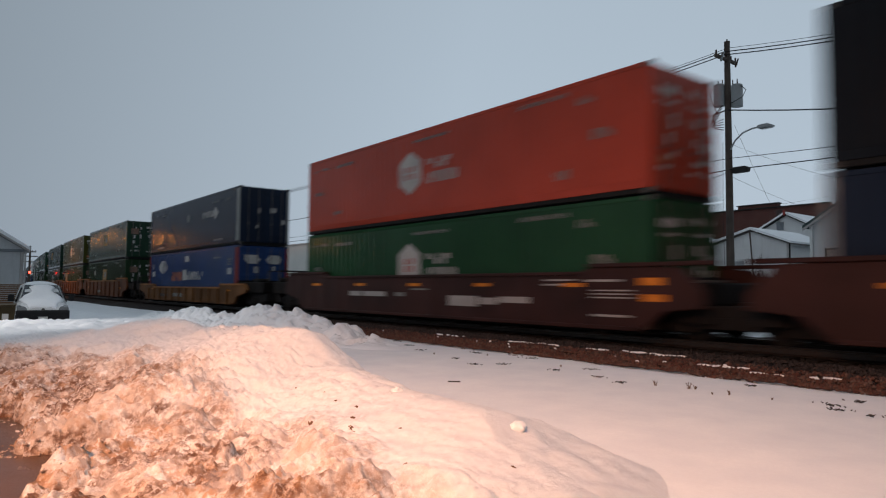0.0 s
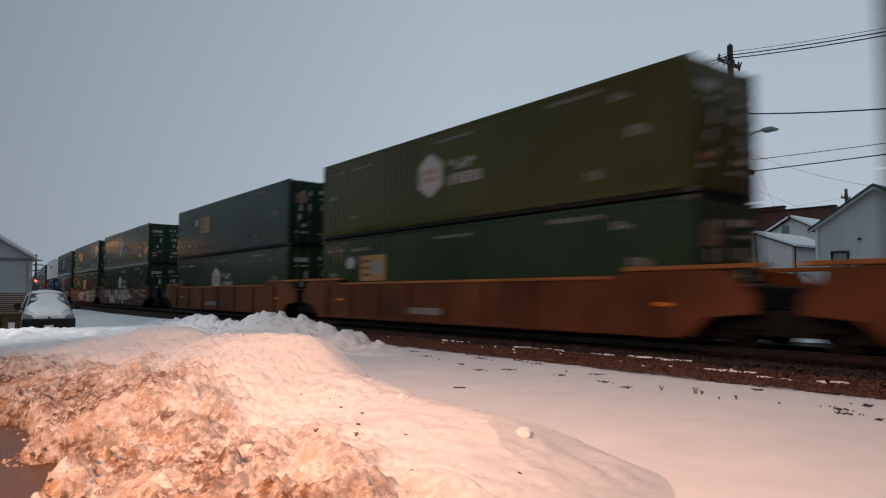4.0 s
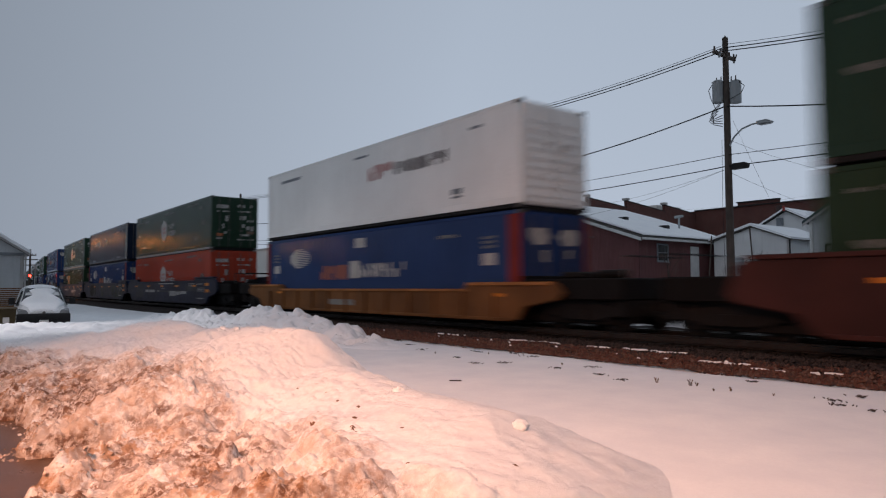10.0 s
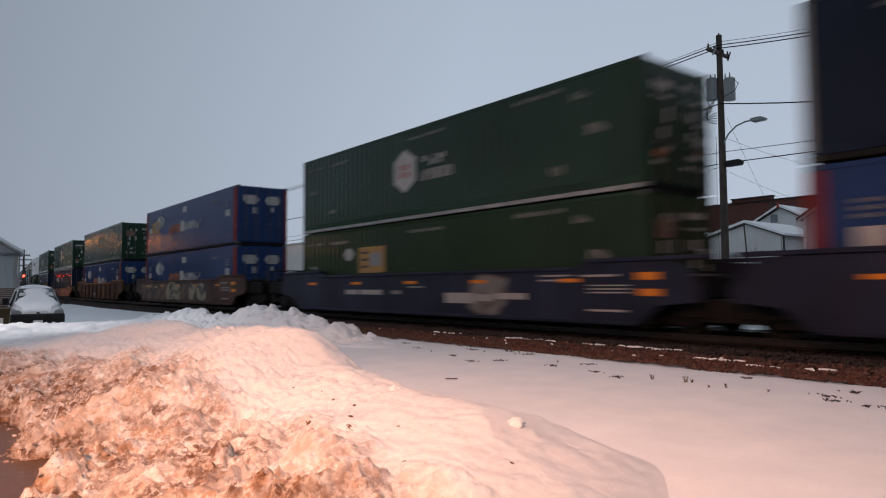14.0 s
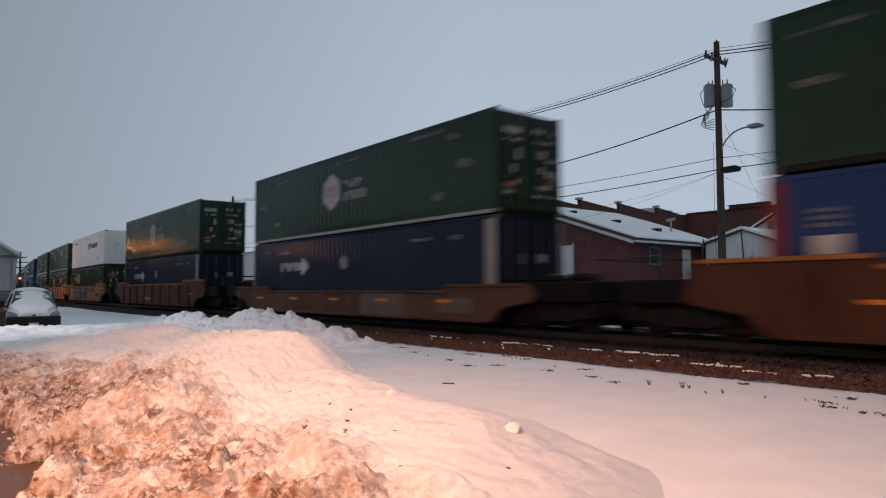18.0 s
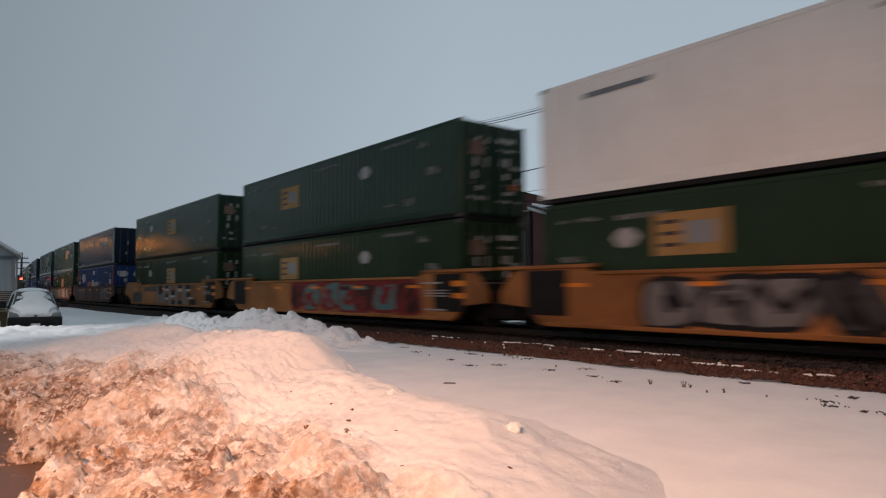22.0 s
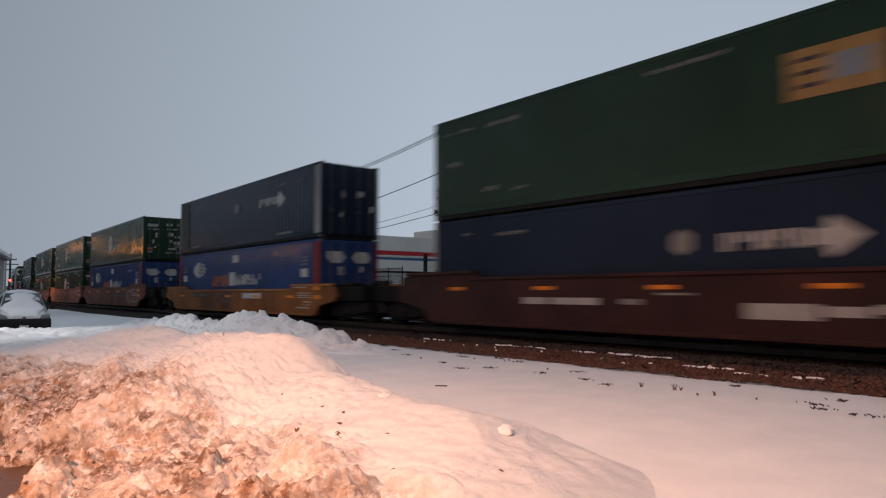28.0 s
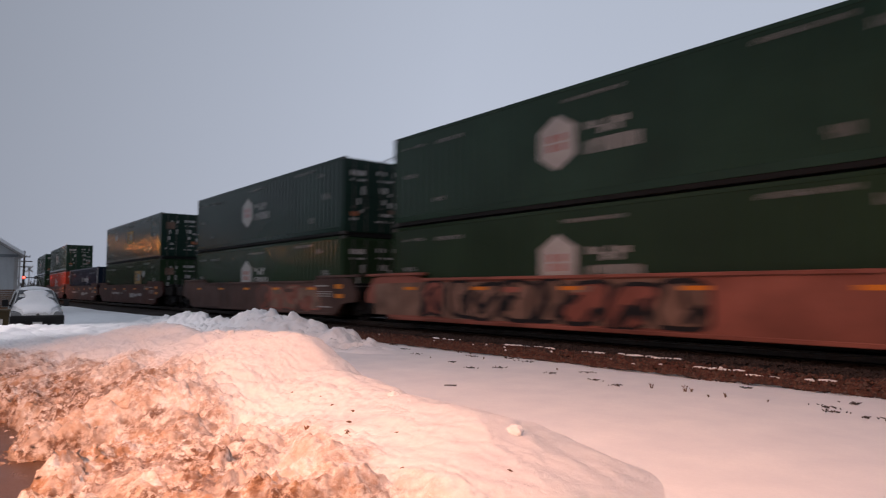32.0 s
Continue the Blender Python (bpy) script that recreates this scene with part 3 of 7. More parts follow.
def bank_z(x, y):
    top = table(x, CREST) * (1 + 0.03 * noise.noise((x * 1.9, 2, 2)))
    foot = table(x, FOOT) + 0.04 * noise.noise((x * 3.7, 8, 0)) + 0.06 * noise.noise((x * 8.0, 5, y * 3)) + 0.04 * noise.noise((x * 21.0, 5, y * 9))
    mid = table(x, RIDGE) + 0.07 * noise.noise((x * 0.9, 1, 5))
    east = smooth(-5.4, -4.0, x)
    far = mid + 0.7 + 1.1 * top + 0.5 * smooth(-6.6, -5.2, x) + 0.55 * smooth(-4.2, -2.8, x)
    if y < mid:
        t = min(1.0, max(0.0, (y - foot) / (mid - foot)))
        z = top * (0.30 * math.sin(t * math.pi / 2) + 0.70 * t ** 0.95) + 0.14 * smooth(0.0, 0.07, t) * (1 - t) ** 2 * smooth(0.05, 0.4, top)
    else:
        t = min(1.0, max(0.0, (far - y) / (far - mid)))
        z = top * (t * t * (3 - 2 * t)) ** (0.9 + 0.15 * east)
    if z <= 0.0:
        return -0.16 if y < mid else -0.06
    p = Vector((x, y, z))
    edge = 2.45 + 0.45 * noise.noise((x * 0.9, y * 0.5, 6)) - 0.2 * max(0.0, -8.0 - x) - 0.25 * smooth(-5.0, -3.4, x)
    face = smooth(edge + 0.45, edge - 0.35, y)
    coarse = 0.42 - 0.30 * smooth(-6.2, -4.4, x)
    rough = coarse + (1 - coarse) * face
    z += smooth(0.02, 0.2, z) * (0.05 * noise.noise(p * 1.3 + Vector((3, 1, 8))) + 0.030 * noise.noise(p * 2.9) + 0.016 * noise.noise(p * 6.5))
    patch = 0.35 + 0.65 * smooth(-0.25, 0.2, noise.noise(p * 1.3 + Vector((9, 2, 4))))
    warp = p + 0.09 * Vector((noise.noise(p * 5.0), noise.noise(p * 5.0 + Vector((7, 0, 0))), noise.noise(p * 5.0 + Vector((0, 9, 0)))))
    lump = 0.15 * noise.noise(p * 1.6) + 0.08 * noise.noise(p * 3.4) + 0.09 * (clump(warp, 2.4, 1) - 0.4) + patch * (0.075 * clump(warp, 4.6, 4) + 0.045 * clump(warp, 10.0, 7) + 0.032 * clump(warp, 21.0, 2) - 0.07)
    lump += 0.03 * abs(noise.noise(p * 14.0)) + 0.05 * noise.noise(p * 7.0) + 0.026 * noise.noise(p * 17.0) + 0.022 * noise.noise(p * 33.0) + 0.014 * noise.noise(p * 61.0)
    return z + smooth(0.0, 0.12, z) * rough * lump + 0.03 * face - (0.16 * (1 - smooth(0.0, 0.03, z)) if y < mid else 0.05 * (1 - smooth(0.0, 0.16, z)))


sheet("snow_bank", lines((-27, -13, 0.14), (-13, -8.6, 0.045), (-8.6, -1.8, 0.018), (-1.8, -0.3, 0.06)), lines((-0.3, 0.3, 0.1), (0.3, 3.4, 0.018), (3.4, 6.4, 0.06)),
      bank_z, BANK, "ploughed snow bank, dirty and clumped along the lot edge", "snow bank", kind="")

FAR = [(-34, 0.0), (-31, 0.22), (-29, 0.30), (-27.2, 0.56), (-26.0, 0.50), (-24.0, 0.36), (-21.8, 0.58), (-20.0, 0.82), (-18.6, 0.70), (-17.0, 0.62), (-15.4, 0.34), (-13.6, 0.10), (-12.4, 0.0)]


def far_bank_z(x, y):
    top = table(x, FAR)
    t = max(0.0, 1 - abs(y - 8.6 - 0.25 * noise.noise((x * 0.4, 0, 0))) / (1.0 + 0.9 * top))
    z = top * t * t * (3 - 2 * t)
    p = Vector((x, y, z))
    lump = 0.14 * noise.noise(p * 1.3) + 0.20 * (clump(p, 1.6, 3) - 0.4) + 0.13 * (clump(p, 3.4, 6) - 0.4) + 0.07 * (clump(p, 7.0, 2) - 0.4) + 0.05 * noise.noise(p * 9) + 0.03 * noise.noise(p * 18)
    return z + smooth(0, 0.2, z) * lump - 0.10 * (1 - smooth(0.0, 0.05, z))


sheet("snow_bank", lines((-34.5, -12.2, 0.05)), lines((6.3, 10.9, 0.05)), far_bank_z, CAP, "clean ploughed snow heap beside the ballast", "snow bank", kind="")


def van_bank_z(x, y):
    z = 0.12 * smooth(-29.3, -27.6, x) * smooth(-21.5, -25.0, x) * smooth(-2.5, 0.5, y) * smooth(9.2, 6.8, y)
    p = Vector((x, y, z))
    return z + smooth(0, 0.1, z) * (abs(noise.noise(p * 1.2)) * 0.22 + abs(noise.noise(p * 3.7)) * 0.14 - 0.08) - 0.10 * (1 - smooth(0.0, 0.05, z))


sheet("snow_bank", lines((-29.6, -21, 0.09)), lines((-3, 9.4, 0.09)), van_bank_z, CAP, "low snow ridge in front of the parked van", "snow bank", kind="")


# clods that rolled off the bank
def clod(x, y, z, r, seed, label="", material=CAP):
    bm = bmesh.new()
    bmesh.ops.create_icosphere(bm, subdivisions=3, radius=r)
    for v in bm.verts:
        n = v.co.normalized()
        v.co *= 1 + 0.45 * noise.noise(n * 1.7 + Vector((seed, 0, 0))) + 0.18 * noise.noise(n * 4.5 + Vector((0, seed, 0)))
        v.co.z *= 0.78
    for f in bm.faces:
        f.smooth = True
    ob = part("snow_clod", bm, material, at=(x, y, z + r * 0.35))
    return tagged(ob, label or "rounded lump of dirty snow fallen from the bank", "snow lump", "snow lumps by the bank")


clod(-3.62, 3.55, bank_z(-3.62, 3.55) - 0.012, 0.062, 8, "upright chunk of packed snow standing on the bank")
clod(-5.15, 3.5, bank_z(-5.15, 3.5) - 0.02, 0.055, 5)
for k in range(18):
    x = random.uniform(-9.5, -2.6)
    y = random.uniform(1.2, 3.4) if k % 3 else random.uniform(0.75, 1.1)
    clod(x, y, max(-0.02, bank_z(x, y)) - 0.02, random.choice((0.02, 0.03, 0.03, 0.045)), k * 1.7 + 11, "", BANK if y < 1.9 else CAP)

def pit(x, y, r, seed):
    """A thawed hollow with a bit of soil at its bottom."""
    bm = bmesh.new()
    ring = [bm.verts.new((r * math.cos(6.2832 * k / 14) * (1 + 0.4 * noise.noise((math.cos(0.449 * k), math.sin(0.449 * k), seed))), 0.6 * r * math.sin(6.2832 * k / 14), 0)) for k in range(14)]
    mid = bm.verts.new((0, 0, 0.008))
    for v in ring:
        v.co.z = bank_z(x + v.co.x, y + v.co.y) - bank_z(x, y) + 0.002
    for k in range(14):
        bm.faces.new((ring[k], ring[(k + 1) % 14], mid))
    return tagged(part("soil_spot", bm, SOIL, at=(x, y, bank_z(x, y))), "small brown soil spot on the clean snow", "soil spot", "soil spots on the bank")


for k, (x, y, r) in enumerate(((-4.62, 2.72, 0.030), (-4.35, 2.55, 0.045), (-4.95, 2.95, 0.022), (-5.4, 3.0, 0.022), (-5.7, 3.05, 0.016), (-4.2, 2.45, 0.035), (-3.35, 2.35, 0.026), (-4.05, 2.78, 0.022), (-5.2, 2.7, 0.02), (-6.1, 2.95, 0.02), (-4.8, 2.45, 0.03), (-3.0, 2.9, 0.02))):
    pit(x, y, r, k * 1.3)

# broken crumbs along the foot of the ploughed face
seedm = bmesh.new()
bmesh.ops.create_icosphere(seedm, subdivisions=1, radius=1.0)
cv = [v.co.copy() for v in seedm.verts]
cf = [[v.index for v in f.verts] for f in seedm.faces]
seedm.free()
crumbs, crumb_faces = [], []
for k in range(900):
    x = -2.2 - 7.5 * random.random()
    y = table(x, FOOT) + random.uniform(-0.12, 0.35)
    z = max(-0.03, bank_z(x, y))
    r = random.choice((0.006, 0.008, 0.01, 0.014, 0.02))
    o, n0 = Vector((k, k * 0.7, 3)), len(crumbs)
    for q in cv:
        s = r * (1 + 0.7 * noise.noise(q * 1.3 + o))
        crumbs.append((x + q.x * s, y + q.y * s, z + r * 0.2 + q.z * s * 0.8))
    crumb_faces += [[n0 + i for i in f] for f in cf]
me = bpy.data.meshes.new("snow_crumbs")
me.from_pydata(crumbs, [], crumb_faces)
me.materials.append(BANK)
tagged(new("snow_crumbs", me), "broken crumbs of dirty frozen snow on the bank", "snow crumbs", kind="stuff")


# ---- railway ----
def ribbon(s0, s1, step):
    k = round((s1 - s0) / step)
    return [s0 + (s1 - s0) * i / k for i in range(k + 1)]


STATIONS = ribbon(-700, -200, 25)[:-1] + ribbon(-200, -44, 6)[:-1] + ribbon(-44, 16, 0.5)[:-1] + ribbon(16, 700, 38)


def swept(profile, stations, closed=True, jitter=None):
    """A profile in (across, up) carried along the track."""
    bm = bmesh.new()
    rings = []
    for s in stations:
        rings.append([bm.verts.new((s, track_y(s) + a, z + (jitter(s, a) if jitter else 0))) for a, z in profile])
    k = len(profile)
    for r0, r1 in zip(rings, rings[1:]):
        for i in range(k if closed else k - 1):
            j = (i + 1) % k
            bm.faces.new((r0[i], r0[j], r1[j], r1[i]))
    if closed:
        bm.faces.new(rings[0][::-1])
        bm.faces.new(rings[-1])
    bmesh.ops.recalc_face_normals(bm, faces=bm.faces[:])
    return bm


def bed_jitter(s, a):
    return 0.03 * noise.noise((s * 1.3, a * 1.7, 0)) + 0.02 * noise.noise((s * 4.1, a * 4, 3)) if abs(a) > 1.4 else 0.0


bed = swept([(-3.75, -0.12), (-3.3, -0.01), (-2.9, 0.05), (-2.4, 0.11), (-1.9, 0.13), (-1.4, 0.14), (0, 0.14), (1.4, 0.14), (1.9, 0.14), (2.4, 0.12), (3.1, 0.09), (5.8, 0.09), (6.2, -0.12)], STATIONS, False, bed_jitter)
tagged(part("ballast_bed", bed, BEDSOIL), "dark brown crushed-stone ballast bed under the track", "ballast", kind="structure")

track = thing("railway_track", "worn steel rails on old dark wooden sleepers", "railway track")
RAILPROFILE = [(-0.07, -0.17), (0.07, -0.17), (0.07, -0.155), (0.012, -0.13), (0.012, -0.04), (0.036, -0.03), (0.036, -0.004), (0.028, 0.0), (-0.028, 0.0), (-0.036, -0.004), (-0.036, -0.03), (-0.012, -0.04), (-0.012, -0.13), (-0.07, -0.155)]
for side in (-0.7525, 0.7525):
    part("rail", swept([(a + side, z + RAIL) for a, z in RAILPROFILE], [s for k, s in enumerate(STATIONS) if not -44 <= s <= 16 or k % 4 == 0]), RAILSTEEL, track)
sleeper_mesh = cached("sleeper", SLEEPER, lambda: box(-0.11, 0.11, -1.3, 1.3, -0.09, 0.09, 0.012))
for k in range(120):
    part("sleeper", sleeper_mesh, SLEEPER, track, at=pose(-50 + k * 0.52, track_y(-50 + k * 0.52), RAIL - 0.245, 0, 0, random.uniform(-1, 1)))


def stones(name, count, across, material, label, size, x0=-26.0, x1=3.0, clump=0.0):
    verts, faces = [], []
    for k in range(count):
        s = x0 + (x1 - x0) * random.random() ** 0.8
        a = random.uniform(*across)
        if clump and noise.noise((s * 0.9, a * 1.6, 7)) + 0.35 * noise.noise((s * 3, a * 3, 1)) < clump + 0.8 * smooth(across[0] + 1.0, across[0], a) - 0.35:
            continue
        z = 0.02 + 0.12 * smooth(-3.4, -2.2, a) + bed_jitter(s, a)
        r = random.uniform(*size)
        t = random.uniform(0, 6.28)
        b = len(verts)
        c, n = math.cos(t), math.sin(t)
        for px, py, pz in ((1, 0.2, 0), (0.1, 0.9, 0.1), (-0.9, 0.1, -0.1), (0.2, -0.8, 0.05), (0.1, 0.1, 0.8), (0, 0, -0.7)):
            px, py, pz = px * random.uniform(0.7, 1.2), py * random.uniform(0.7, 1.2), pz * random.uniform(0.7, 1.2)
            verts.append((s + r * (px * c - py * n), track_y(s) + a + r * (px * n + py * c), z + r * (0.5 + pz)))
        faces += [(b + i, b + j, b + 4) for i, j in ((0, 1), (1, 2), (2, 3), (3, 0))] + [(b + j, b + i, b + 5) for i, j in ((0, 1), (1, 2), (2, 3), (3, 0))]
    me = bpy.data.meshes.new(name)
    me.from_pydata(verts, [], faces)
    me.materials.append(material)
    return tagged(new(name, me), label, "ballast stones", kind="stuff")


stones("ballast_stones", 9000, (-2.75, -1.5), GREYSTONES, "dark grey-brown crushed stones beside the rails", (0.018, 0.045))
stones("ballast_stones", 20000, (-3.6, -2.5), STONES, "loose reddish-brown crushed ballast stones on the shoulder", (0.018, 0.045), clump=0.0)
# this strip has the train's shade put into its stone colour
stones("ballast_stones", 9000, (-1.6, 0.4), DARKSTONES, "ballast stones under the rails, coloured dark for the train's shade", (0.02, 0.042))
stones("ballast_stones", 1600, (-4.15, -3.45), STONES, "scattered ballast stones lying in the snow", (0.012, 0.03), clump=0.25)


def snow_patch(x, a, length, width, seed):
    """A thin drift left lying on the ballast."""
    bm = bmesh.new()
    k = 22
    z = 0.045 + 0.12 * smooth(-3.4, -2.2, a)
    ring = []
    for i in range(k):
        t = 6.2832 * i / k
        r = 1 + 0.35 * noise.noise((math.cos(t) * 1.5, math.sin(t) * 1.5, seed))
        ring.append(bm.verts.new((length * math.cos(t) * r, width * math.sin(t) * r, 0)))
    top = [bm.verts.new((v.co.x * 0.8, v.co.y * 0.8, 0.028)) for v in ring]
    mid = bm.verts.new((0, 0, 0.036))
    for i in range(k):
        j = (i + 1) % k
        bm.faces.new((ring[i], ring[j], top[j], top[i]))
        bm.faces.new((top[i], top[j], mid))
    return tagged(part("snow_patch", bm, CAP, at=(x, track_y(x) + a, z - 0.006)), "thin leftover patch of snow on the ballast", "snow patch", "snow patches on the ballast")


for x0, x1, a in ((-11.7, -10.2, -2.49), (-9.3, -8.7, -2.47), (-8.5, -7.0, -2.42), (-6.5, -5.6, -2.85), (-5.45, -5.0, -3.0), (-14.6, -13.2, -2.55), (-4.6, -4.2, -2.9)):
    k = max(2, round((x1 - x0) / 0.22))
    for i in range(k):
        x = x0 + (x1 - x0) * (i + random.uniform(0.1, 0.9)) / k
        snow_patch(x, a + random.uniform(-0.05, 0.05), random.uniform(0.05, 0.17), random.uniform(0.006, 0.018), x * 3)
for k in range(16):
    snow_patch(random.uniform(-18, -1), random.uniform(-3.2, -2.7), random.uniform(0.02, 0.05), random.uniform(0.012, 0.02), k)


def weed(x, y, h, seed):
    """A dead tuft that sticks out of the snow."""
    rnd = random.Random(seed)
    bm = bmesh.new()
    for k in range(rnd.randint(14, 22)):
        a, l = rnd.uniform(0, 6.28), rnd.uniform(0.4, 1.0) * h
        q = (l * 0.55 * math.cos(a), l * 0.55 * math.sin(a), l)
        tube((rnd.uniform(-0.02, 0.02), rnd.uniform(-0.02, 0.02), -0.02), q, 0.0035, 0.0015, 4, bm)
        if k % 3 == 0:
            tube(q, (q[0] * 1.3, q[1] * 1.3, q[2] * 1.1 + 0.01), 0.007, 0.003, 5, bm)
    return tagged(part("weed_tuft", bm, STRAW, at=(x, y, ground_z(x, y))), "dead brown weed tuft poking through the snow", "weed", "weed tufts in the snow")


for k, (x, y, h) in enumerate(((-5.87, 8.54, 0.13), (-5.38, 8.63, 0.17), (-5.30, 8.66, 0.10), (-4.88, 8.37, 0.06), (-4.73, 8.53, 0.09), (-6.39, 8.43, 0.06), (-6.98, 8.63, 0.06), (-8.3, 9.2, 0.06), (-10.4, 9.3, 0.06), (-11.3, 8.6, 0.05), (-4.2, 8.6, 0.05))):
    weed(x, y, h * 0.45, k)


def debris(x, y, w, seed):
    rnd = random.Random(seed)
    bm = bmesh.new()
    for k in range(14):
        a, r = rnd.uniform(0, 6.28), rnd.uniform(0, w)
        px, py = r * math.cos(a) * 1.6, r * math.sin(a)
        l, t = rnd.uniform(0.015, 0.06), rnd.uniform(0, 6.28)
        tube((px, py, 0.012), (px + l * math.cos(t), py + l * math.sin(t), 0.025), 0.008, 0.004, 5, bm)
    return tagged(part("plant_debris", bm, TWIG, at=(x, y, ground_z(x, y))), "scatter of dark dead leaves and stalks on snow", "plant debris", "dark debris on the snow")


for k, (x, y, w) in enumerate(((-3.58, 8.72, 0.14), (-3.36, 8.51, 0.12), (-3.43, 9.22, 0.10), (-2.91, 8.49, 0.12), (-9.26, 7.97, 0.10), (-9.06, 8.47, 0.12), (-6.98, 8.63, 0.12), (-6.39, 8.43, 0.12), (-8.0, 8.7, 0.10), (-13.4, 9.4, 0.10),
                              (-12.3, 9.0, 0.12), (-11.0, 9.5, 0.14), (-10.2, 8.3, 0.08), (-9.4, 9.55, 0.2), (-10.1, 9.75, 0.15), (-7.7, 9.3, 0.12), (-5.0, 9.6, 0.08), (-14.6, 9.9, 0.12))):
    debris(x, y, w, 40 + k)
tagged(part("wood_chip", box(-0.09, 0.09, -0.012, 0.012, 0, 0.02, 0.004), TWIG, at=pose(-7.82, 6.33, ground_z(-7.82, 6.33) - 0.005, 0, 0, 50)), "short splinter of wood lying on the snow", "wood chip")
for k in range(6):
    debris(-24.5 - 1.4 * k, 9.9 + 0.35 * k, 0.35, 70 + k)


# ---- across the tracks ----
def lapped(pts_top, y, z0, lap=0.16, axis="x", thick=0.03):
    """Clapboards up to a slanting top line; each board leans out at its foot."""
    bm = bmesh.new()
    top = max(p[1] for p in pts_top)

    def reach(z):
        xs = []
        for (a, za), (b, zb) in zip(pts_top, pts_top[1:]):
            if (za - z) * (zb - z) <= 0 and za != zb:
                xs.append(a + (b - a) * (z - za) / (zb - za))
        lo, hi = pts_top[0], pts_top[-1]
        if z <= lo[1]:
            xs.append(lo[0])
        if z <= hi[1]:
            xs.append(hi[0])
        return (min(xs), max(xs)) if len(xs) > 1 else None
    z = z0
    while z < top - 0.02:
        a, b = reach(z), reach(min(z + lap, top - 0.015))
        if a and b:
            q = [(a[0], -thick, z), (a[1], -thick, z), (b[1], -0.008, min(z + lap, top)), (b[0], -0.008, min(z + lap, top)), (a[0], 0, z), (a[1], 0, z)]
            if axis == "x":
                v = [bm.verts.new((p[0], y + p[1], p[2])) for p in q]
            else:
                v = [bm.verts.new((y - p[1], p[0], p[2])) for p in q]
            bm.faces.new(v[:4])
            bm.faces.new((v[0], v[4], v[5], v[1]))
        z += lap
    bmesh.ops.recalc_face_normals(bm, faces=bm.faces[:])
    return bm


def window(parent, x0, x1, y, z0, z1, frame_mat, axis="x", bars=1, pane_mat=None, name="window"):
    """Frame proud of the wall, sill, glass set back, glazing bar."""
    def bx(a0, a1, d0, d1, c0, c1):
        return box(a0, a1, y + d0, y + d1, c0, c1, 0.008) if axis == "x" else box(y - d1, y - d0, a0, a1, c0, c1, 0.008)
    w = part(name, bx(x0, x1, -0.035, -0.012, z0, z1), pane_mat or GLASSDARK, parent)
    t = 0.09
    for a0, a1, c0, c1 in ((x0 - t, x0, z0 - t, z1 + t), (x1, x1 + t, z0 - t, z1 + t), (x0, x1, z1, z1 + t), (x0, x1, z0 - t, z0)):
        part("frame", bx(a0, a1, -0.08, 0.0, c0, c1), frame_mat, w)
    for k in range(bars):
        c = z0 + (z1 - z0) * (k + 1) / (bars + 1)
        part("glazing_bar", bx(x0, x1, -0.06, -0.036, c - 0.025, c + 0.025), frame_mat, w)
    part("sill", bx(x0 - 0.12, x1 + 0.12, -0.13, -0.081, z0 - t - 0.03, z0 - t + 0.02), frame_mat, w)
    return w


def roof_slab(pts, y0, y1, thick, material, parent, name="roof", axis="y"):
    """A roof plane given by two outline points, with its thickness."""
    (xa, za), (xb, zb) = pts
    return part(name, prism([(xa, za), (xb, zb), (xb, zb + thick), (xa, za + thick)], y0, y1, axis, 0.01), material, parent)


Y1 = 32.28
# brick shop with two shutters
shop = thing("brick_shop", "low dark brick shop with grey roller shutters and a white door", "building")
part("wall", box(-38.55, -31.25, Y1, Y1 + 11, 1.3, 6.35, 0.01), DBRICKS, shop)
part("parapet", box(-38.62, -31.25, Y1 - 0.03, Y1 + 0.22, 6.352, 6.62, 0.02), DBRICKS, shop)
part("parapet_snow", prism([(Y1 - 0.06, 6.622), (Y1 + 11, 6.622), (Y1 + 11, 7.0), (Y1 + 3, 6.98), (Y1 + 0.4, 6.92), (Y1 - 0.02, 6.72)], -38.75, -38.3, "x", 0.04), CAP, shop, "snow lying on the side parapet")
part("coping", box(-38.66, -31.25, Y1 - 0.08, Y1 + 0.27, 6.623, 6.70, 0.01), STONECAP, shop)
for x0, x1 in ((-38.15, -35.95), (-34.05, -31.65)):
    sh = part("roller_shutter", box(x0, x1, Y1 - 0.03, Y1 - 0.002, 2.0, 5.35), SHUTTER, shop)
    slat = cached(("slat", x0), SHUTTER, lambda: prism([(-0.06, 0.0), (-0.031, -0.05), (-0.031, 0.05)], x0, x1, "x"))
    for k in range(30):
        part("slat", slat, SHUTTER, sh, at=(0, Y1, 2.06 + k * 0.11))
d1 = part("door", box(-35.45, -34.45, Y1 - 0.05, Y1 - 0.002, 2.0, 4.1, 0.01), DOORWHITE, shop, "white shop door with a glazed upper half")
part("transom", box(-35.42, -34.48, Y1 - 0.055, Y1 - 0.003, 4.102, 5.2, 0.01), DOORWHITE, shop)
for r in range(3):
    for q in range(2):
        part("pane", box(-35.22 + q * 0.31, -34.96 + q * 0.31, Y1 - 0.062, Y1 - 0.051, 3.05 + r * 0.32, 3.32 + r * 0.32), GLASSDARK, d1)
for k in range(9):
    part("transom_slat", box(-35.38, -34.52, Y1 - 0.075, Y1 - 0.056, 4.16 + k * 0.112, 4.24 + k * 0.112), DOORWHITE, shop)
part("downpipe", tube((-38.48, Y1 - 0.1, 1.8), (-38.48, Y1 - 0.1, 6.3), 0.05), DOORWHITE, shop)
part("downpipe", tube((-31.35, Y1 - 0.1, 1.8), (-31.35, Y1 - 0.1, 6.3), 0.05), STEEL, shop)

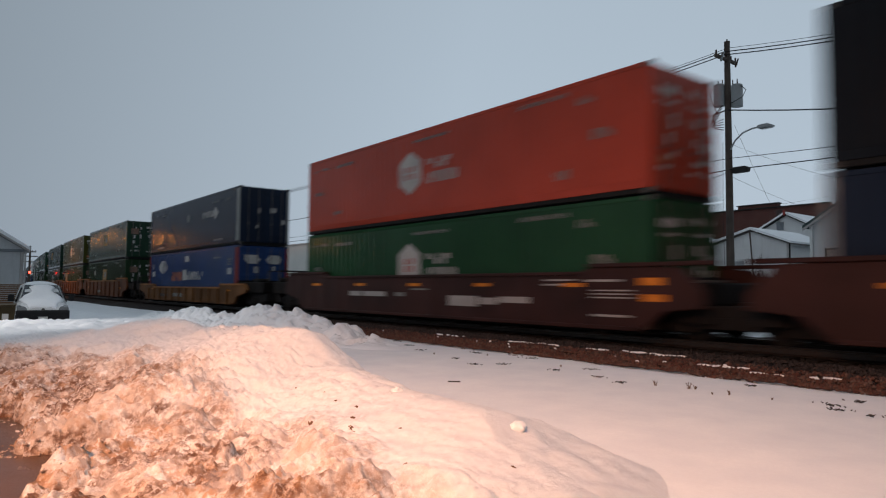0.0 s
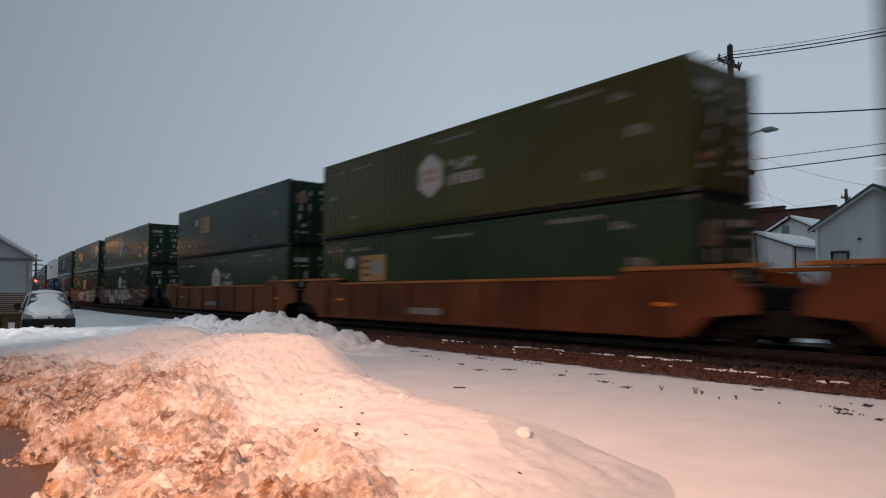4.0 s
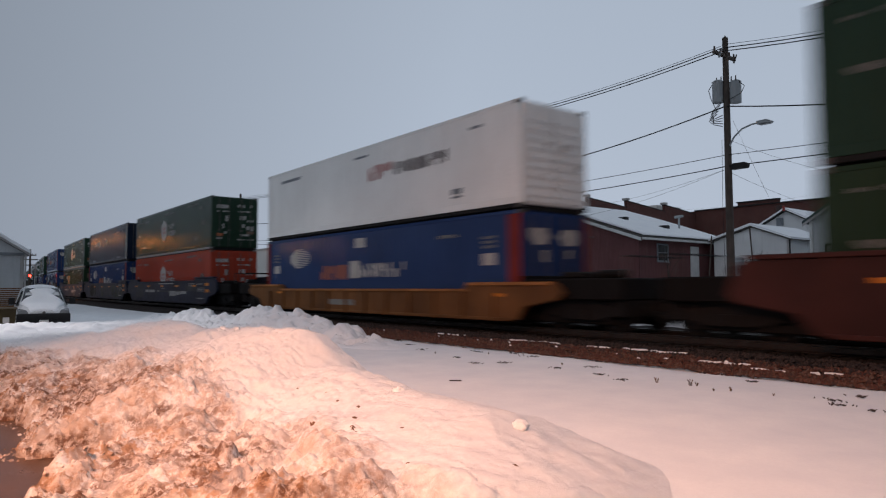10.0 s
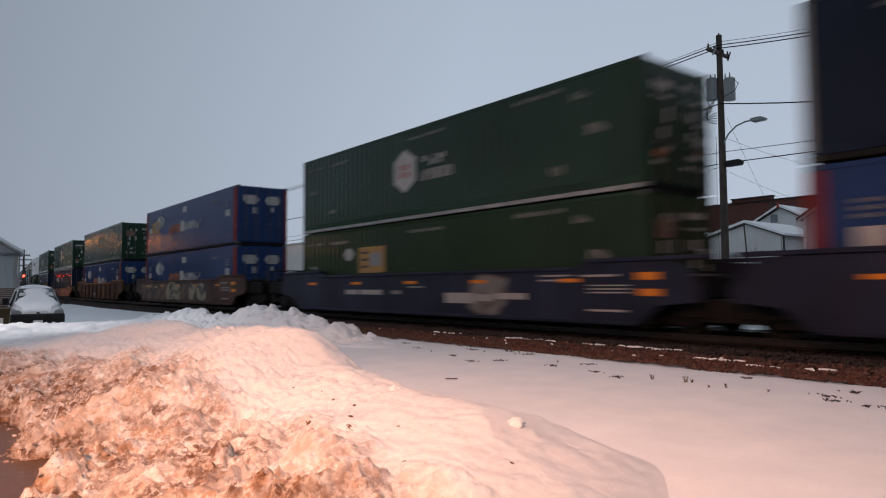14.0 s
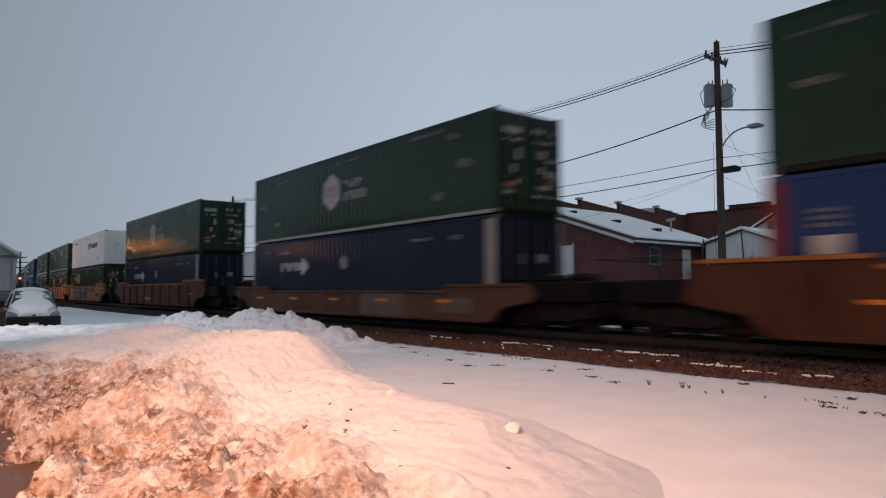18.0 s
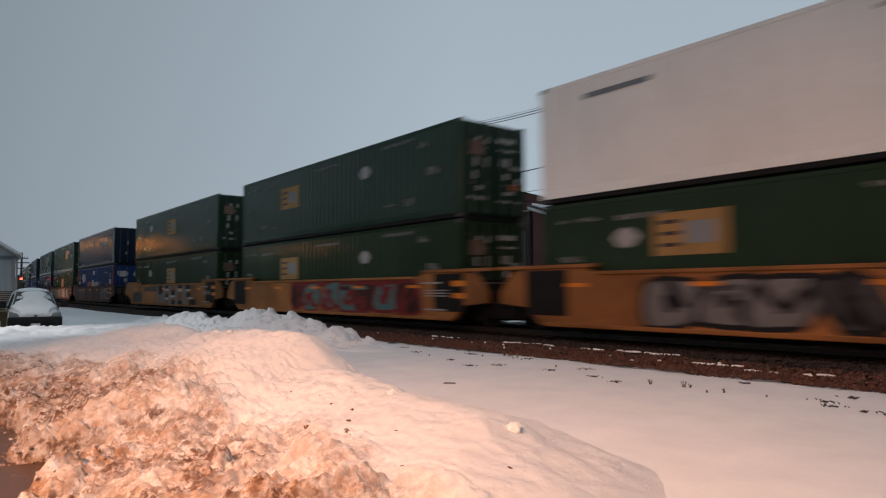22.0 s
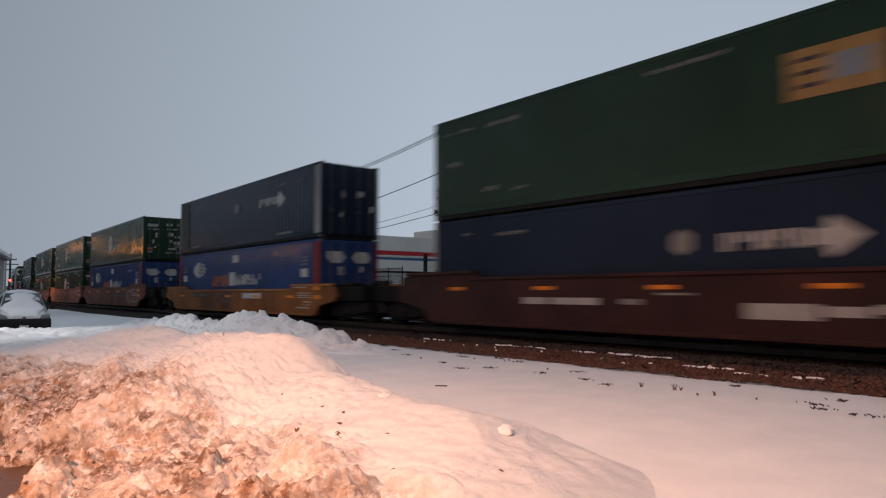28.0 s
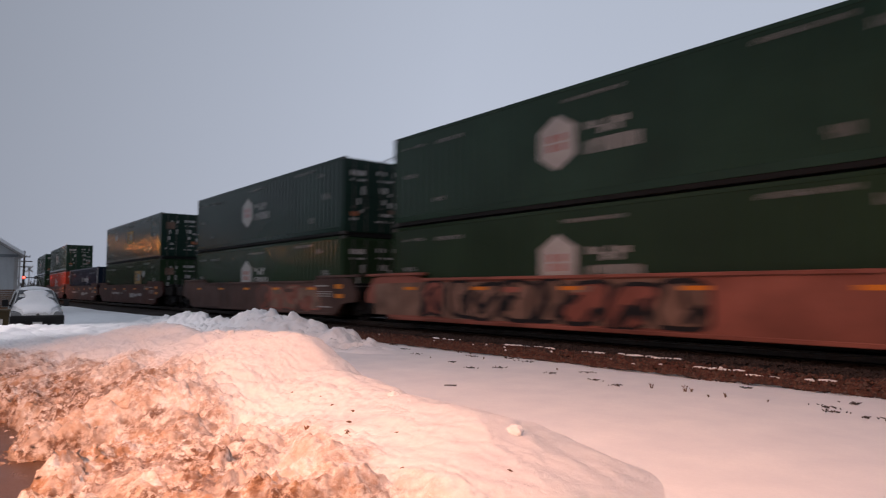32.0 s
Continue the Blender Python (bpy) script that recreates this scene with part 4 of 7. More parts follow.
# railing with a sign in front of the shop
rl = thing("stair_railing", "black metal railing with a dark sign board", "railing")
part("top_rail", box(-36.5, -31.4, 29.26, 29.32, 2.93, 2.99, 0.01), BLACKMETAL, rl)
part("lower_rail", box(-36.5, -31.4, 29.26, 29.32, 2.02, 2.07, 0.01), BLACKMETAL, rl)
bar = cached("baluster", BLACKMETAL, lambda: tube((0, 0, 1.75), (0, 0, 2.95), 0.014, sides=6))
for k in range(34):
    part("baluster", bar, BLACKMETAL, rl, at=(-36.45 + k * 0.151, 29.29, 0))
part("stair_rail", tube((-36.5, 29.29, 2.96), (-38.6, 29.29, 2.2), 0.035), BLACKMETAL, rl)
part("stair_rail", tube((-36.5, 29.29, 2.5), (-38.6, 29.29, 1.9), 0.03), BLACKMETAL, rl)
part("post", box(-36.56, -36.46, 29.24, 29.34, 1.7, 3.0, 0.01), BLACKMETAL, rl)
part("post", box(-38.64, -38.56, 29.25, 29.33, 1.6, 2.25, 0.01), BLACKMETAL, rl)
board = part("sign_board", box(-34.95, -32.25, 29.2, 29.24, 2.08, 2.92, 0.01), FRAMEDARK, rl, "dark sign board with a white ring and letter bars")
ringm = bmesh.new()
for k in range(20):
    a0, a1 = 6.2832 * k / 20, 6.2832 * (k + 1) / 20
    v = [ringm.verts.new((-34.35 + r * math.cos(a), 29.194, 2.5 + r * 1.2 * math.sin(a))) for r, a in ((0.16, a0), (0.26, a0), (0.26, a1), (0.16, a1))]
    ringm.faces.new(v)
part("ring", ringm, LOGO, board)
part("letter_bar", box(-33.95, -32.75, 29.19, 29.196, 2.38, 2.56), LOGO, board)
part("letter_bar", box(-33.9, -32.85, 29.19, 29.196, 2.66, 2.72), MARK, board)

# red lean-to building
red = thing("red_building", "barn-red sided building with a snowy sloping roof", "building")
part("wall", prism([(-31.0, 1.3), (-23.22, 1.3), (-23.22, 4.28), (-31.0, 6.80)], Y1 + 0.04, Y1 + 9.0), REDSIDING, red)
part("front_siding", lapped([(-31.0, 6.80), (-23.22, 4.28)], Y1 + 0.04, 1.4, 0.2), REDSIDING, red)
part("side_siding", lapped([(Y1 + 0.05, 4.25), (Y1 + 9.0, 4.25)], -23.22, 1.4, 0.2, "y"), REDSIDING, red)
part("roof", prism([(-31.2, 6.90), (-22.85, 4.18), (-22.85, 4.30), (-31.2, 7.02)], Y1 - 0.25, Y1 + 9.3, "y", 0.01), STEEL, red)
part("roof_snow", prism([(-30.95, 6.985), (-22.8, 4.335), (-22.85, 4.45), (-24.5, 5.02), (-28.0, 6.2), (-30.95, 7.12)], Y1 - 0.15, Y1 + 9.2, "y", 0.03), CAP, red, "smooth snow on the sloping roof")
part("barge_board", prism([(-31.2, 6.72), (-22.85, 4.0), (-22.85, 4.185), (-31.2, 6.905)], Y1 - 0.28, Y1 - 0.24), DOORWHITE, red)
part("gutter", box(-22.86, -22.72, Y1 - 0.2, Y1 + 9.2, 4.08, 4.2, 0.02), DOORWHITE, red)
for x, y, z in ((-28.9, Y1 + 1.6, 6.33), (-26.8, Y1 + 3.4, 5.68), (-25.0, Y1 + 5.2, 5.1)):
    part("roof_vent", box(x - 0.3, x + 0.3, y - 0.2, y + 0.2, z, z + 0.22, 0.03), FRAMEDARK, red)
dr = part("door", box(-28.46, -27.5, Y1 - 0.05, Y1 + 0.02, 2.1, 4.17, 0.01), DOORWHITE, red, "plain white steel door")
part("door_frame", box(-28.58, -28.461, Y1 - 0.07, Y1 + 0.02, 2.05, 4.3, 0.008), STONECAP, red)
part("door_frame", box(-27.499, -27.38, Y1 - 0.07, Y1 + 0.02, 2.05, 4.3, 0.008), STONECAP, red)
part("handle", tube((-28.34, Y1 - 0.12, 3.1), (-28.34, Y1 - 0.05, 3.1), 0.03), STEEL, dr)
part("lamp_bracket", tube((-26.75, Y1 - 0.15, 4.42), (-26.3, Y1 - 0.15, 4.42), 0.03), STEEL, red)
part("conduit", tube((-26.6, Y1 - 0.06, 3.7), (-26.6, Y1 - 0.06, 4.4), 0.02), STEEL, red)
window(red, Y1 + 1.8, Y1 + 2.75, -23.22, 2.95, 3.85, GREY, "y")
part("door", box(-23.21, -23.14, Y1 + 5.2, Y1 + 6.1, 2.0, 3.88, 0.01), DOORWHITE, red)
part("flue", tube((-25.2, Y1 + 7.2, 4.9), (-25.2, Y1 + 7.2, 6.0), 0.07), CAN, red)
part("flue_cap", tube((-25.5, Y1 + 7.2, 6.0), (-24.9, Y1 + 7.2, 6.05), 0.09), CAN, red)

# long brick hall
hall = thing("brick_hall", "long red-brown brick hall with a stepped parapet", "building")
part("wall", box(-41.75, -41.13, 41.0, 67.7, 1.3, 9.15), BRICKS, hall)
part("rear_wall", box(-48.0, -41.752, 41.0, 67.7, 1.3, 6.2), BRICKS, hall)
part("wall", box(-48, -27.2, 67.702, 90, 1.3, 9.75), BRICKS, hall)
part("end_gable", box(-36.2, -32.0, 67.6, 68.1, 9.752, 10.15), BRICKS, hall)
for k, (ya, yb, za, zb) in enumerate(((41.0, 49.3, 9.85, 9.25), (49.4, 55.3, 9.78, 9.26), (55.4, 61.8, 9.92, 9.3), (61.9, 67.6, 9.98, 9.4))):
    part("parapet", prism([(ya, 9.152), (yb, 9.152), (yb, zb), (ya, za)], -41.45, -41.10, "x"), BRICKS, hall)
    part("cap", prism([(ya, za + 0.004), (yb, zb + 0.004), (yb, zb + 0.09), (ya, za + 0.09)], -41.5, -41.05, "x"), FRAMEDARK, hall)
    part("pier_cap", box(-41.55, -40.95, ya - 0.25, ya + 0.25, za + 0.1, za + 0.32, 0.02), STONECAP, hall, "pale stone cap on the parapet step")
part("cap", box(-41.2, -27.1, 67.5, 68.0, 9.753, 9.86, 0.02), FRAMEDARK, hall)
part("cap", box(-36.3, -31.9, 67.45, 68.15, 10.152, 10.27, 0.02), FRAMEDARK, hall)
part("stone_panel", box(-33.6, -31.0, 67.62, 67.698, 7.4, 8.15, 0.01), STONECAP, hall)
part("roof_light", box(-46, -42.5, 62.5, 67, 6.21, 10.25, 0.05), BEIGEWALL, hall, "pale roof structure behind the parapet")

# white garage
shed = thing("white_garage", "small white sided garage with a snow-covered gable roof", "garage")
GX = ((-22.42, 4.22), (-20.0, 4.92), (-17.9, 4.12))
part("wall", prism([(-22.42, 1.3), (-17.9, 1.3), (-17.9, 4.1), (-20.0, 4.88), (-22.42, 4.2)], 38.91, 44.5), GARAGEWHITE, shed)
part("front_siding", lapped([(-22.42, 4.2), (-20.0, 4.88), (-17.9, 4.1)], 38.9, 1.5, 0.2), GARAGEWHITE, shed)
part("side_siding", lapped([(38.92, 4.08), (44.5, 4.08)], -17.89, 1.5, 0.2, "y"), GARAGEWHITE, shed)
for pa, pb in ((GX[0], GX[1]), (GX[2], GX[1])):
    dx = -0.25 if pa[0] < -20 else 0.25
    sl = (pb[1] - pa[1]) / (pb[0] - pa[0])
    roof_slab(((pa[0] + dx, pa[1] + dx * sl), pb), 38.7, 44.7, 0.08, STEEL, shed)
    part("roof_snow", prism([(pa[0] + dx, pa[1] + dx * sl + 0.085), (pb[0], pb[1] + 0.085), (pb[0], pb[1] + 0.24), (pa[0] + dx, pa[1] + dx * sl + 0.2)], 38.66, 44.75), CAP, shed)
part("overhead_door", box(-21.5, -19.9, 38.82, 38.86, 2.0, 3.9, 0.01), GARAGEWHITE, shed)
part("corner_board", box(-17.95, -17.8, 38.80, 38.95, 1.5, 4.05, 0.01), STONECAP, shed)
part("downpipe", tube((-17.75, 38.75, 1.6), (-17.75, 38.75, 4.05), 0.045), FRAMEDARK, shed)

# white house behind the garage
back = thing("white_house", "white gabled house with snow on its roof behind the garage", "house")
part("wall", prism([(-26.8, 1.3), (-20.4, 1.3), (-20.4, 5.4), (-23.52, 7.0), (-26.8, 5.2)], 50.9, 60), GARAGEWHITE, back)
part("front_siding", lapped([(-26.8, 5.2), (-23.52, 7.0), (-20.4, 5.4)], 50.88, 1.5, 0.25), GARAGEWHITE, back)
for pa in ((-27.1, 5.03), (-20.1, 5.24)):
    part("roof", prism([pa, (-23.52, 7.05), (-23.52, 7.13), (pa[0], pa[1] + 0.08)], 50.6, 60.3), FRAMEDARK, back)
    part("roof_snow", prism([(pa[0], pa[1] + 0.085), (-23.52, 7.135), (-23.52, 7.3), (pa[0], pa[1] + 0.22)], 50.62, 60.3), CAP, back)
part("attic_vent", box(-24.2, -23.7, 50.78, 50.86, 5.95, 6.55, 0.01), GREY, back)
part("finial", box(-23.6, -23.44, 50.5, 50.6, 7.0, 7.4, 0.02), LRED, back)
part("chimney", box(-26.2, -25.7, 55, 55.5, 5.6, 8.0, 0.02), DBRICKS, back)

# clapboard house at the end of the row
house = thing("clapboard_house", "pale grey-white clapboard house with a steep gable and a dark window", "house")
part("wall", prism([(-15.1, 1.3), (-9.7, 1.3), (-9.7, 4.75), (-12.4, 6.45), (-15.1, 4.75)], 35.32, 46), WHITESIDING, house)
part("front_siding", lapped([(-15.1, 4.75), (-12.4, 6.45), (-9.7, 4.75)], 35.31, 1.6, 0.15, thick=0.014), WHITESIDING, house)
for pa in ((-15.4, 4.56), (-9.4, 4.56)):
    part("roof", prism([pa, (-12.4, 6.5), (-12.4, 6.62), (pa[0], pa[1] + 0.12)], 35.0, 46.3), ROOFDARK, house)
    part("barge_board", prism([(pa[0], pa[1] - 0.13), (-12.4, 6.36), (-12.4, 6.495), (pa[0], pa[1] - 0.005)], 35.02, 35.08), STONECAP, house)
part("corner_board", box(-15.14, -15.0, 35.2, 35.34, 1.6, 4.7, 0.01), DOORWHITE, house)
window(house, -14.36, -13.72, 35.3, 2.25, 3.42, FRAMEDARK, "x", 1, CURTAIN)
part("lamp", box(-13.2, -13.05, 35.15, 35.27, 4.0, 4.1, 0.02), FRAMEDARK, house)
part("service_cable_mast", tube((-9.6, 35.1, 4.4), (-9.6, 35.1, 5.9), 0.04), CAN, house)

# plain block out of view, added to keep sky light off the container ends
rown = thing("end_sky_blocker", "unseen dark brick block added to darken the container ends", "building")
part("wall", box(3.0, 60.0, 24.0, 44.0, 1.2, 11.0, 0.02), DBRICKS, rown)
part("coping", box(2.9, 60.1, 23.9, 44.1, 11.002, 11.2, 0.02), STONECAP, rown)

# big pale store with coloured bands
store = thing("store_building", "large off-white flat-roofed store with red and blue bands", "building")
part("wall", box(-95, -58.6, 38.45, 70, 1.3, 6.75, 0.02), BEIGEWALL, store)
part("tall_wall", box(-62, -58.2, 38.40, 72, 1.3, 7.35, 0.02), BEIGEWALL, store)
part("tall_wall", box(-61.8, -58.19, 46.0, 72, 7.352, 8.3, 0.02), BEIGEWALL, store)
part("roof_edge", box(-95, -62.05, 38.3, 38.6, 6.752, 6.95, 0.02), STONECAP, store)
part("red_band", box(-58.198, -58.17, 38.42, 72, 5.32, 5.78), SIGNRED, store, "red painted band")
part("blue_band", box(-58.198, -58.17, 38.42, 72, 4.82, 5.10), SIGNBLUE, store, "blue painted band")
part("downpipe", tube((-58.9, 38.34, 1.8), (-58.9, 38.34, 6.8), 0.07), STONECAP, store)
part("service_door", box(-64.4, -63.3, 38.40, 38.46, 1.9, 4.1, 0.01), STONECAP, store)

fence = thing("iron_fence", "black iron picket fence along the store yard", "fence")
for z in (2.9, 3.62):
    part("rail", box(-62, -50.5, 36.26, 36.31, z, z + 0.04), BLACKMETAL, fence)
pk = cached("picket", BLACKMETAL, lambda: box(-0.012, 0.012, -0.012, 0.012, 1.9, 3.7))
for k in range(96):
    part("picket", pk, BLACKMETAL, fence, at=(-62 + k * 0.12, 36.28, 0))
fp = cached("fence_post", BLACKMETAL, lambda: box(-0.04, 0.04, -0.04, 0.04, 1.7, 3.8, 0.01))
for k in range(6):
    part("post", fp, BLACKMETAL, fence, at=(-62 + k * 2.3, 36.29, 0))
tagged(part("bollard", tube((-43.4, 33.5, 1.8), (-43.4, 33.5, 4.55), 0.17, sides=14), BLACKMETAL), "thick black steel post beside the fence", "post")


# ---- poles and wires ----
def utility_pole(x, y, top, lean=0.0, crossarm=True, label="weathered wooden utility pole with cross-arm and cables"):
    base = ground_z(x, y)
    p = thing("utility_pole", label, "utility pole", "utility poles", at=(x, y, base))
    h = top - base
    part("shaft", tube((0, 0, -0.3), (lean, 0, h), 0.17, 0.12, 14), POLEWOOD, p)
    if crossarm:
        part("crossarm", box(lean - 0.065, lean + 0.065, -0.95, 0.75, h - 0.87, h - 0.74, 0.01), POLEWOOD, p)
        for a in (-0.88, -0.4, 0.3, 0.68):
            part("insulator", tube((lean, a, h - 0.74), (lean, a, h - 0.56), 0.05, 0.035, 8), CERAMIC, p)
    part("top_pin", tube((lean, 0, h), (lean, 0, h + 0.1), 0.03, sides=6), CERAMIC, p)
    return p, h


P1, h1 = utility_pole(-14.82, 27.0, 12.1, label="tall weathered utility pole with transformers and a street lamp")
for x, z in ((-0.33, 8.5), (0.33, 8.4)):
    can = part("transformer", tube((x, -0.1 if x < 0 else 0.15, z - 0.9), (x, -0.1 if x < 0 else 0.15, z), 0.23, 0.23, 18), CAN, P1, "grey transformer can")
    part("lid", tube((x, -0.1 if x < 0 else 0.15, z), (x, -0.1 if x < 0 else 0.15, z + 0.07), 0.245, 0.16, 18), CAN, can)
    for b in (-0.1, 0.1):
        part("bushing", tube((x + b, 0, z + 0.05), (x + b, 0, z + 0.25), 0.03, 0.02, 8), CERAMIC, can)
part("cutout", tube((0.12, -0.75, h1 - 1.05), (0.28, -0.75, h1 - 0.7), 0.04, 0.03, 8), CAN, P1)
part("cutout", tube((0.12, 0.45, h1 - 1.05), (0.26, 0.45, h1 - 0.7), 0.04, 0.03, 8), CERAMIC, P1)


def arc(pts, r, name, material, parent=None, label="", category=""):
    cu = bpy.data.curves.new(name, "CURVE")
    cu.dimensions, cu.bevel_depth, cu.bevel_resolution = "3D", r, 1
    sp = cu.splines.new("POLY")
    sp.points.add(len(pts) - 1)
    for q, p in zip(sp.points, pts):
        q.co = (*p, 1)
    cu.materials.append(material)
    ob = new(name, cu)
    if parent is not None:
        ob.parent = parent
    if label:
        tagged(ob, label, category)
    return ob


arm = arc([(0.1, -0.05, 5.65), (0.35, -0.1, 6.0), (0.75, -0.2, 6.25), (1.2, -0.3, 6.33), (1.5, -0.35, 6.33)], 0.035, "lamp_arm", CAN, P1)
lh = part("lamp_head", prism([(1.45, 6.27), (2.05, 6.23), (2.1, 6.30), (1.9, 6.40), (1.5, 6.39)], -0.5, -0.22, "y", 0.02), CAN, P1, "unlit street lamp head")
part("lens", box(1.58, 2.02, -0.46, -0.26, 6.21, 6.25, 0.01), HEADLAMP, lh)
part("splice_box", prism([(0.18, 4.62), (0.85, 4.62), (0.9, 4.78), (0.75, 4.88), (0.2, 4.88)], -0.12, 0.12, "y", 0.02), FRAMEDARK, P1)
for k in range(5):
    arc([(-0.15 - 0.05 * k, -0.15, 7.6 - 0.12 * k), (-0.55 - 0.04 * k, -0.2, 7.25 - 0.1 * k), (-0.5, -0.18, 6.9 - 0.06 * k), (-0.12, -0.16, 7.0 - 0.12 * k)], 0.018, "drip_loop", WIRE, P1)
arc([(-0.5, -0.15, 8.5), (-0.7, -0.2, 8.2), (-0.6, -0.2, 7.8), (-0.35, -0.18, 7.2)], 0.016, "riser_cable", WIRE, P1)
arc([(0.5, 0.1, 8.4), (0.8, 0.0, 8.1), (0.7, -0.1, 7.8), (0.15, -0.15, 7.6)], 0.016, "riser_cable", WIRE, P1)
arc([(-0.2, -0.1, 6.0), (-0.24, -0.1, 3.0), (-0.2, -0.1, 0.2)], 0.008, "ground_wire", WIRE, P1)

P2, h2 = utility_pole(-33.3, 27.0, 12.2, 0.06, False, "tall weathered utility pole with a bracket of cables")
part("bracket", tube((0.1, -0.1, h2 - 0.2), (0.45, -0.1, h2 - 0.25), 0.03, sides=6), STEEL, P2)
for z in (6.2, 5.7, 4.6):
    part("clamp", box(-0.35, 0.35, -0.2, -0.1, z, z + 0.09, 0.01), STEEL, P2)
part("splice_box", box(0.12, 0.6, -0.15, 0.05, 4.3, 4.5, 0.03), FRAMEDARK, P2)
part("meter_box", tube((-0.4, -0.1, 4.75), (-0.4, -0.1, 5.0), 0.12, sides=10), FRAMEDARK, P2)
utility_pole(-78.0, 30.0, 12.6)
utility_pole(16.0, 27.0, 12.3)
utility_pole(-24.0, 62.0, 10.4)
P6, h6 = utility_pole(-112.0, 12.3, 6.9)
for z in (5.4, 4.6):
    part("crossarm", box(-0.1, 0.1, -1.0, 1.0, z, z + 0.14, 0.01), POLEWOOD, P6)


def cable(a, b, sag, r, label="thin black overhead cable between the poles"):
    a, b = Vector(a), Vector(b)
    pts = [a.lerp(b, k / 24) - Vector((0, 0, sag * 4 * (k / 24) * (1 - k / 24))) for k in range(25)]
    return tagged(arc(pts, r, "overhead_cable", WIRE), label, "cable", "overhead cables")


for (xa, ya, za), (xb, yb, zb), s, s2, s3, s4 in (((-14.82, 27, 12.1), (-33.3, 27, 12.2), 0.4, 0.53, 0.15, 0.2), ((-33.3, 27, 12.2), (-78, 30, 12.6), 1.1, 1.2, 0.8, 0.7), ((16, 27, 12.3), (-14.82, 27, 12.1), 1.4, 1.75, 0.35, 0.2)):
    for dy, dz, r in ((-0.2, -0.48, 0.022), (-0.2, -0.62, 0.022), (0.1, -0.25, 0.010)):
        cable((xa, ya + dy, za + dz), (xb, yb + dy, zb + dz), s, r)
    cable((xa, ya - 0.1, 9.1), (xb, yb - 0.1, 9.1 - (0.9 if xb < -20 and xa > -20 else 0)), s2, 0.028, "thick black service cable between the poles")
    cable((xa, ya - 0.1, 7.0), (xb, yb - 0.1, 7.0), s3, 0.014)
    cable((xa, ya - 0.1, 6.51), (xb, yb - 0.1, 6.51), s4, 0.022)
for a, b, s in (((-14.82, 26.9, 7.7), (-9.6, 35.1, 5.9), 0.5), ((-14.82, 26.9, 6.4), (-30, 34, 6.6), 0.3), ((-14.82, 26.9, 6.4), (-27.5, 33, 5.9), 0.2), ((-14.5, 26.9, 8.4), (-18.2, 38.9, 5.0), 0.1),
                ((-14.82, 26.9, 6.3), (-18.6, 51, 6.2), 0.3), ((-33.3, 26.9, 8.1), (-31.5, 32.2, 6.4), 0.3), ((-33.3, 26.9, 7.9), (-23.3, 33, 4.6), 0.5), ((-24.0, 62, 9.7), (-41, 60, 9.3), 0.4), ((-24.0, 62, 9.7), (5, 60, 10.0), 0.8)):
    cable(a, b, s, 0.006)


# ---- yard things across the tracks ----
def bare_bush(x, y, z, h, seed, name="bare_bush", label="leafless winter bush with thin dark twigs"):
    rnd = random.Random(seed)
    bm = bmesh.new()

    def grow(p, d, l, r, depth):
        q = p + d * l
        tube(p, q, r, r * 0.6, 5, bm)
        if depth:
            for _ in range(rnd.randint(2, 3)):
                grow(q, (d + Vector((rnd.uniform(-0.6, 0.6), rnd.uniform(-0.6, 0.6), rnd.uniform(-0.1, 0.5)))).normalized(), l * rnd.uniform(0.55, 0.8), r * 0.6, depth - 1)
    for _ in range(5):
        grow(Vector((rnd.uniform(-0.2, 0.2), rnd.uniform(-0.2, 0.2), 0)), Vector((rnd.uniform(-0.4, 0.4), rnd.uniform(-0.4, 0.4), 1)).normalized(), h * 0.36, 0.018, 3)
    return tagged(part(name, bm, TWIG, at=(x, y, z)), label, "bush", "bare bushes by the houses")


for k, (x, y, h) in enumerate(((-18.4, 36.6, 1.9), (-19.6, 37.0, 1.4), (-20.6, 37.3, 1.2), (-22.6, 34.2, 2.6), (-16.6, 35.6, 1.3))):
    bare_bush(x, y, ground_z(x, y), h, 300 + k)
for x, y, h, l in ((-21.6, 36.8, 2.5, 0.25), (-17.7, 34.6, 2.6, -0.2)):
    tagged(part("stake", tube((x, y, 1.5), (x + l, y, 1.9 + h), 0.04, sides=7), POLEWOOD), "leaning dark wooden stake in the yard", "stake", "stakes in the yard")
tagged(part("utility_pedestal", box(-16.2, -15.85, 29.8, 30.1, 1.55, 2.75, 0.04), CAN), "small grey utility pedestal beside the pole", "utility box")
for k, (x, y, r) in enumerate(((-16.8, 29.6, 0.5), (-15.6, 30.4, 0.7), (-13.8, 30.2, 0.9), (-12.2, 30.8, 0.8), (-18.2, 30.2, 0.5))):
    clod(x, y, ground_z(x, y) - 0.35, r * 0.8, 90 + k, "heap of shovelled snow beyond the tracks", CAP)

wv, wf = [], []
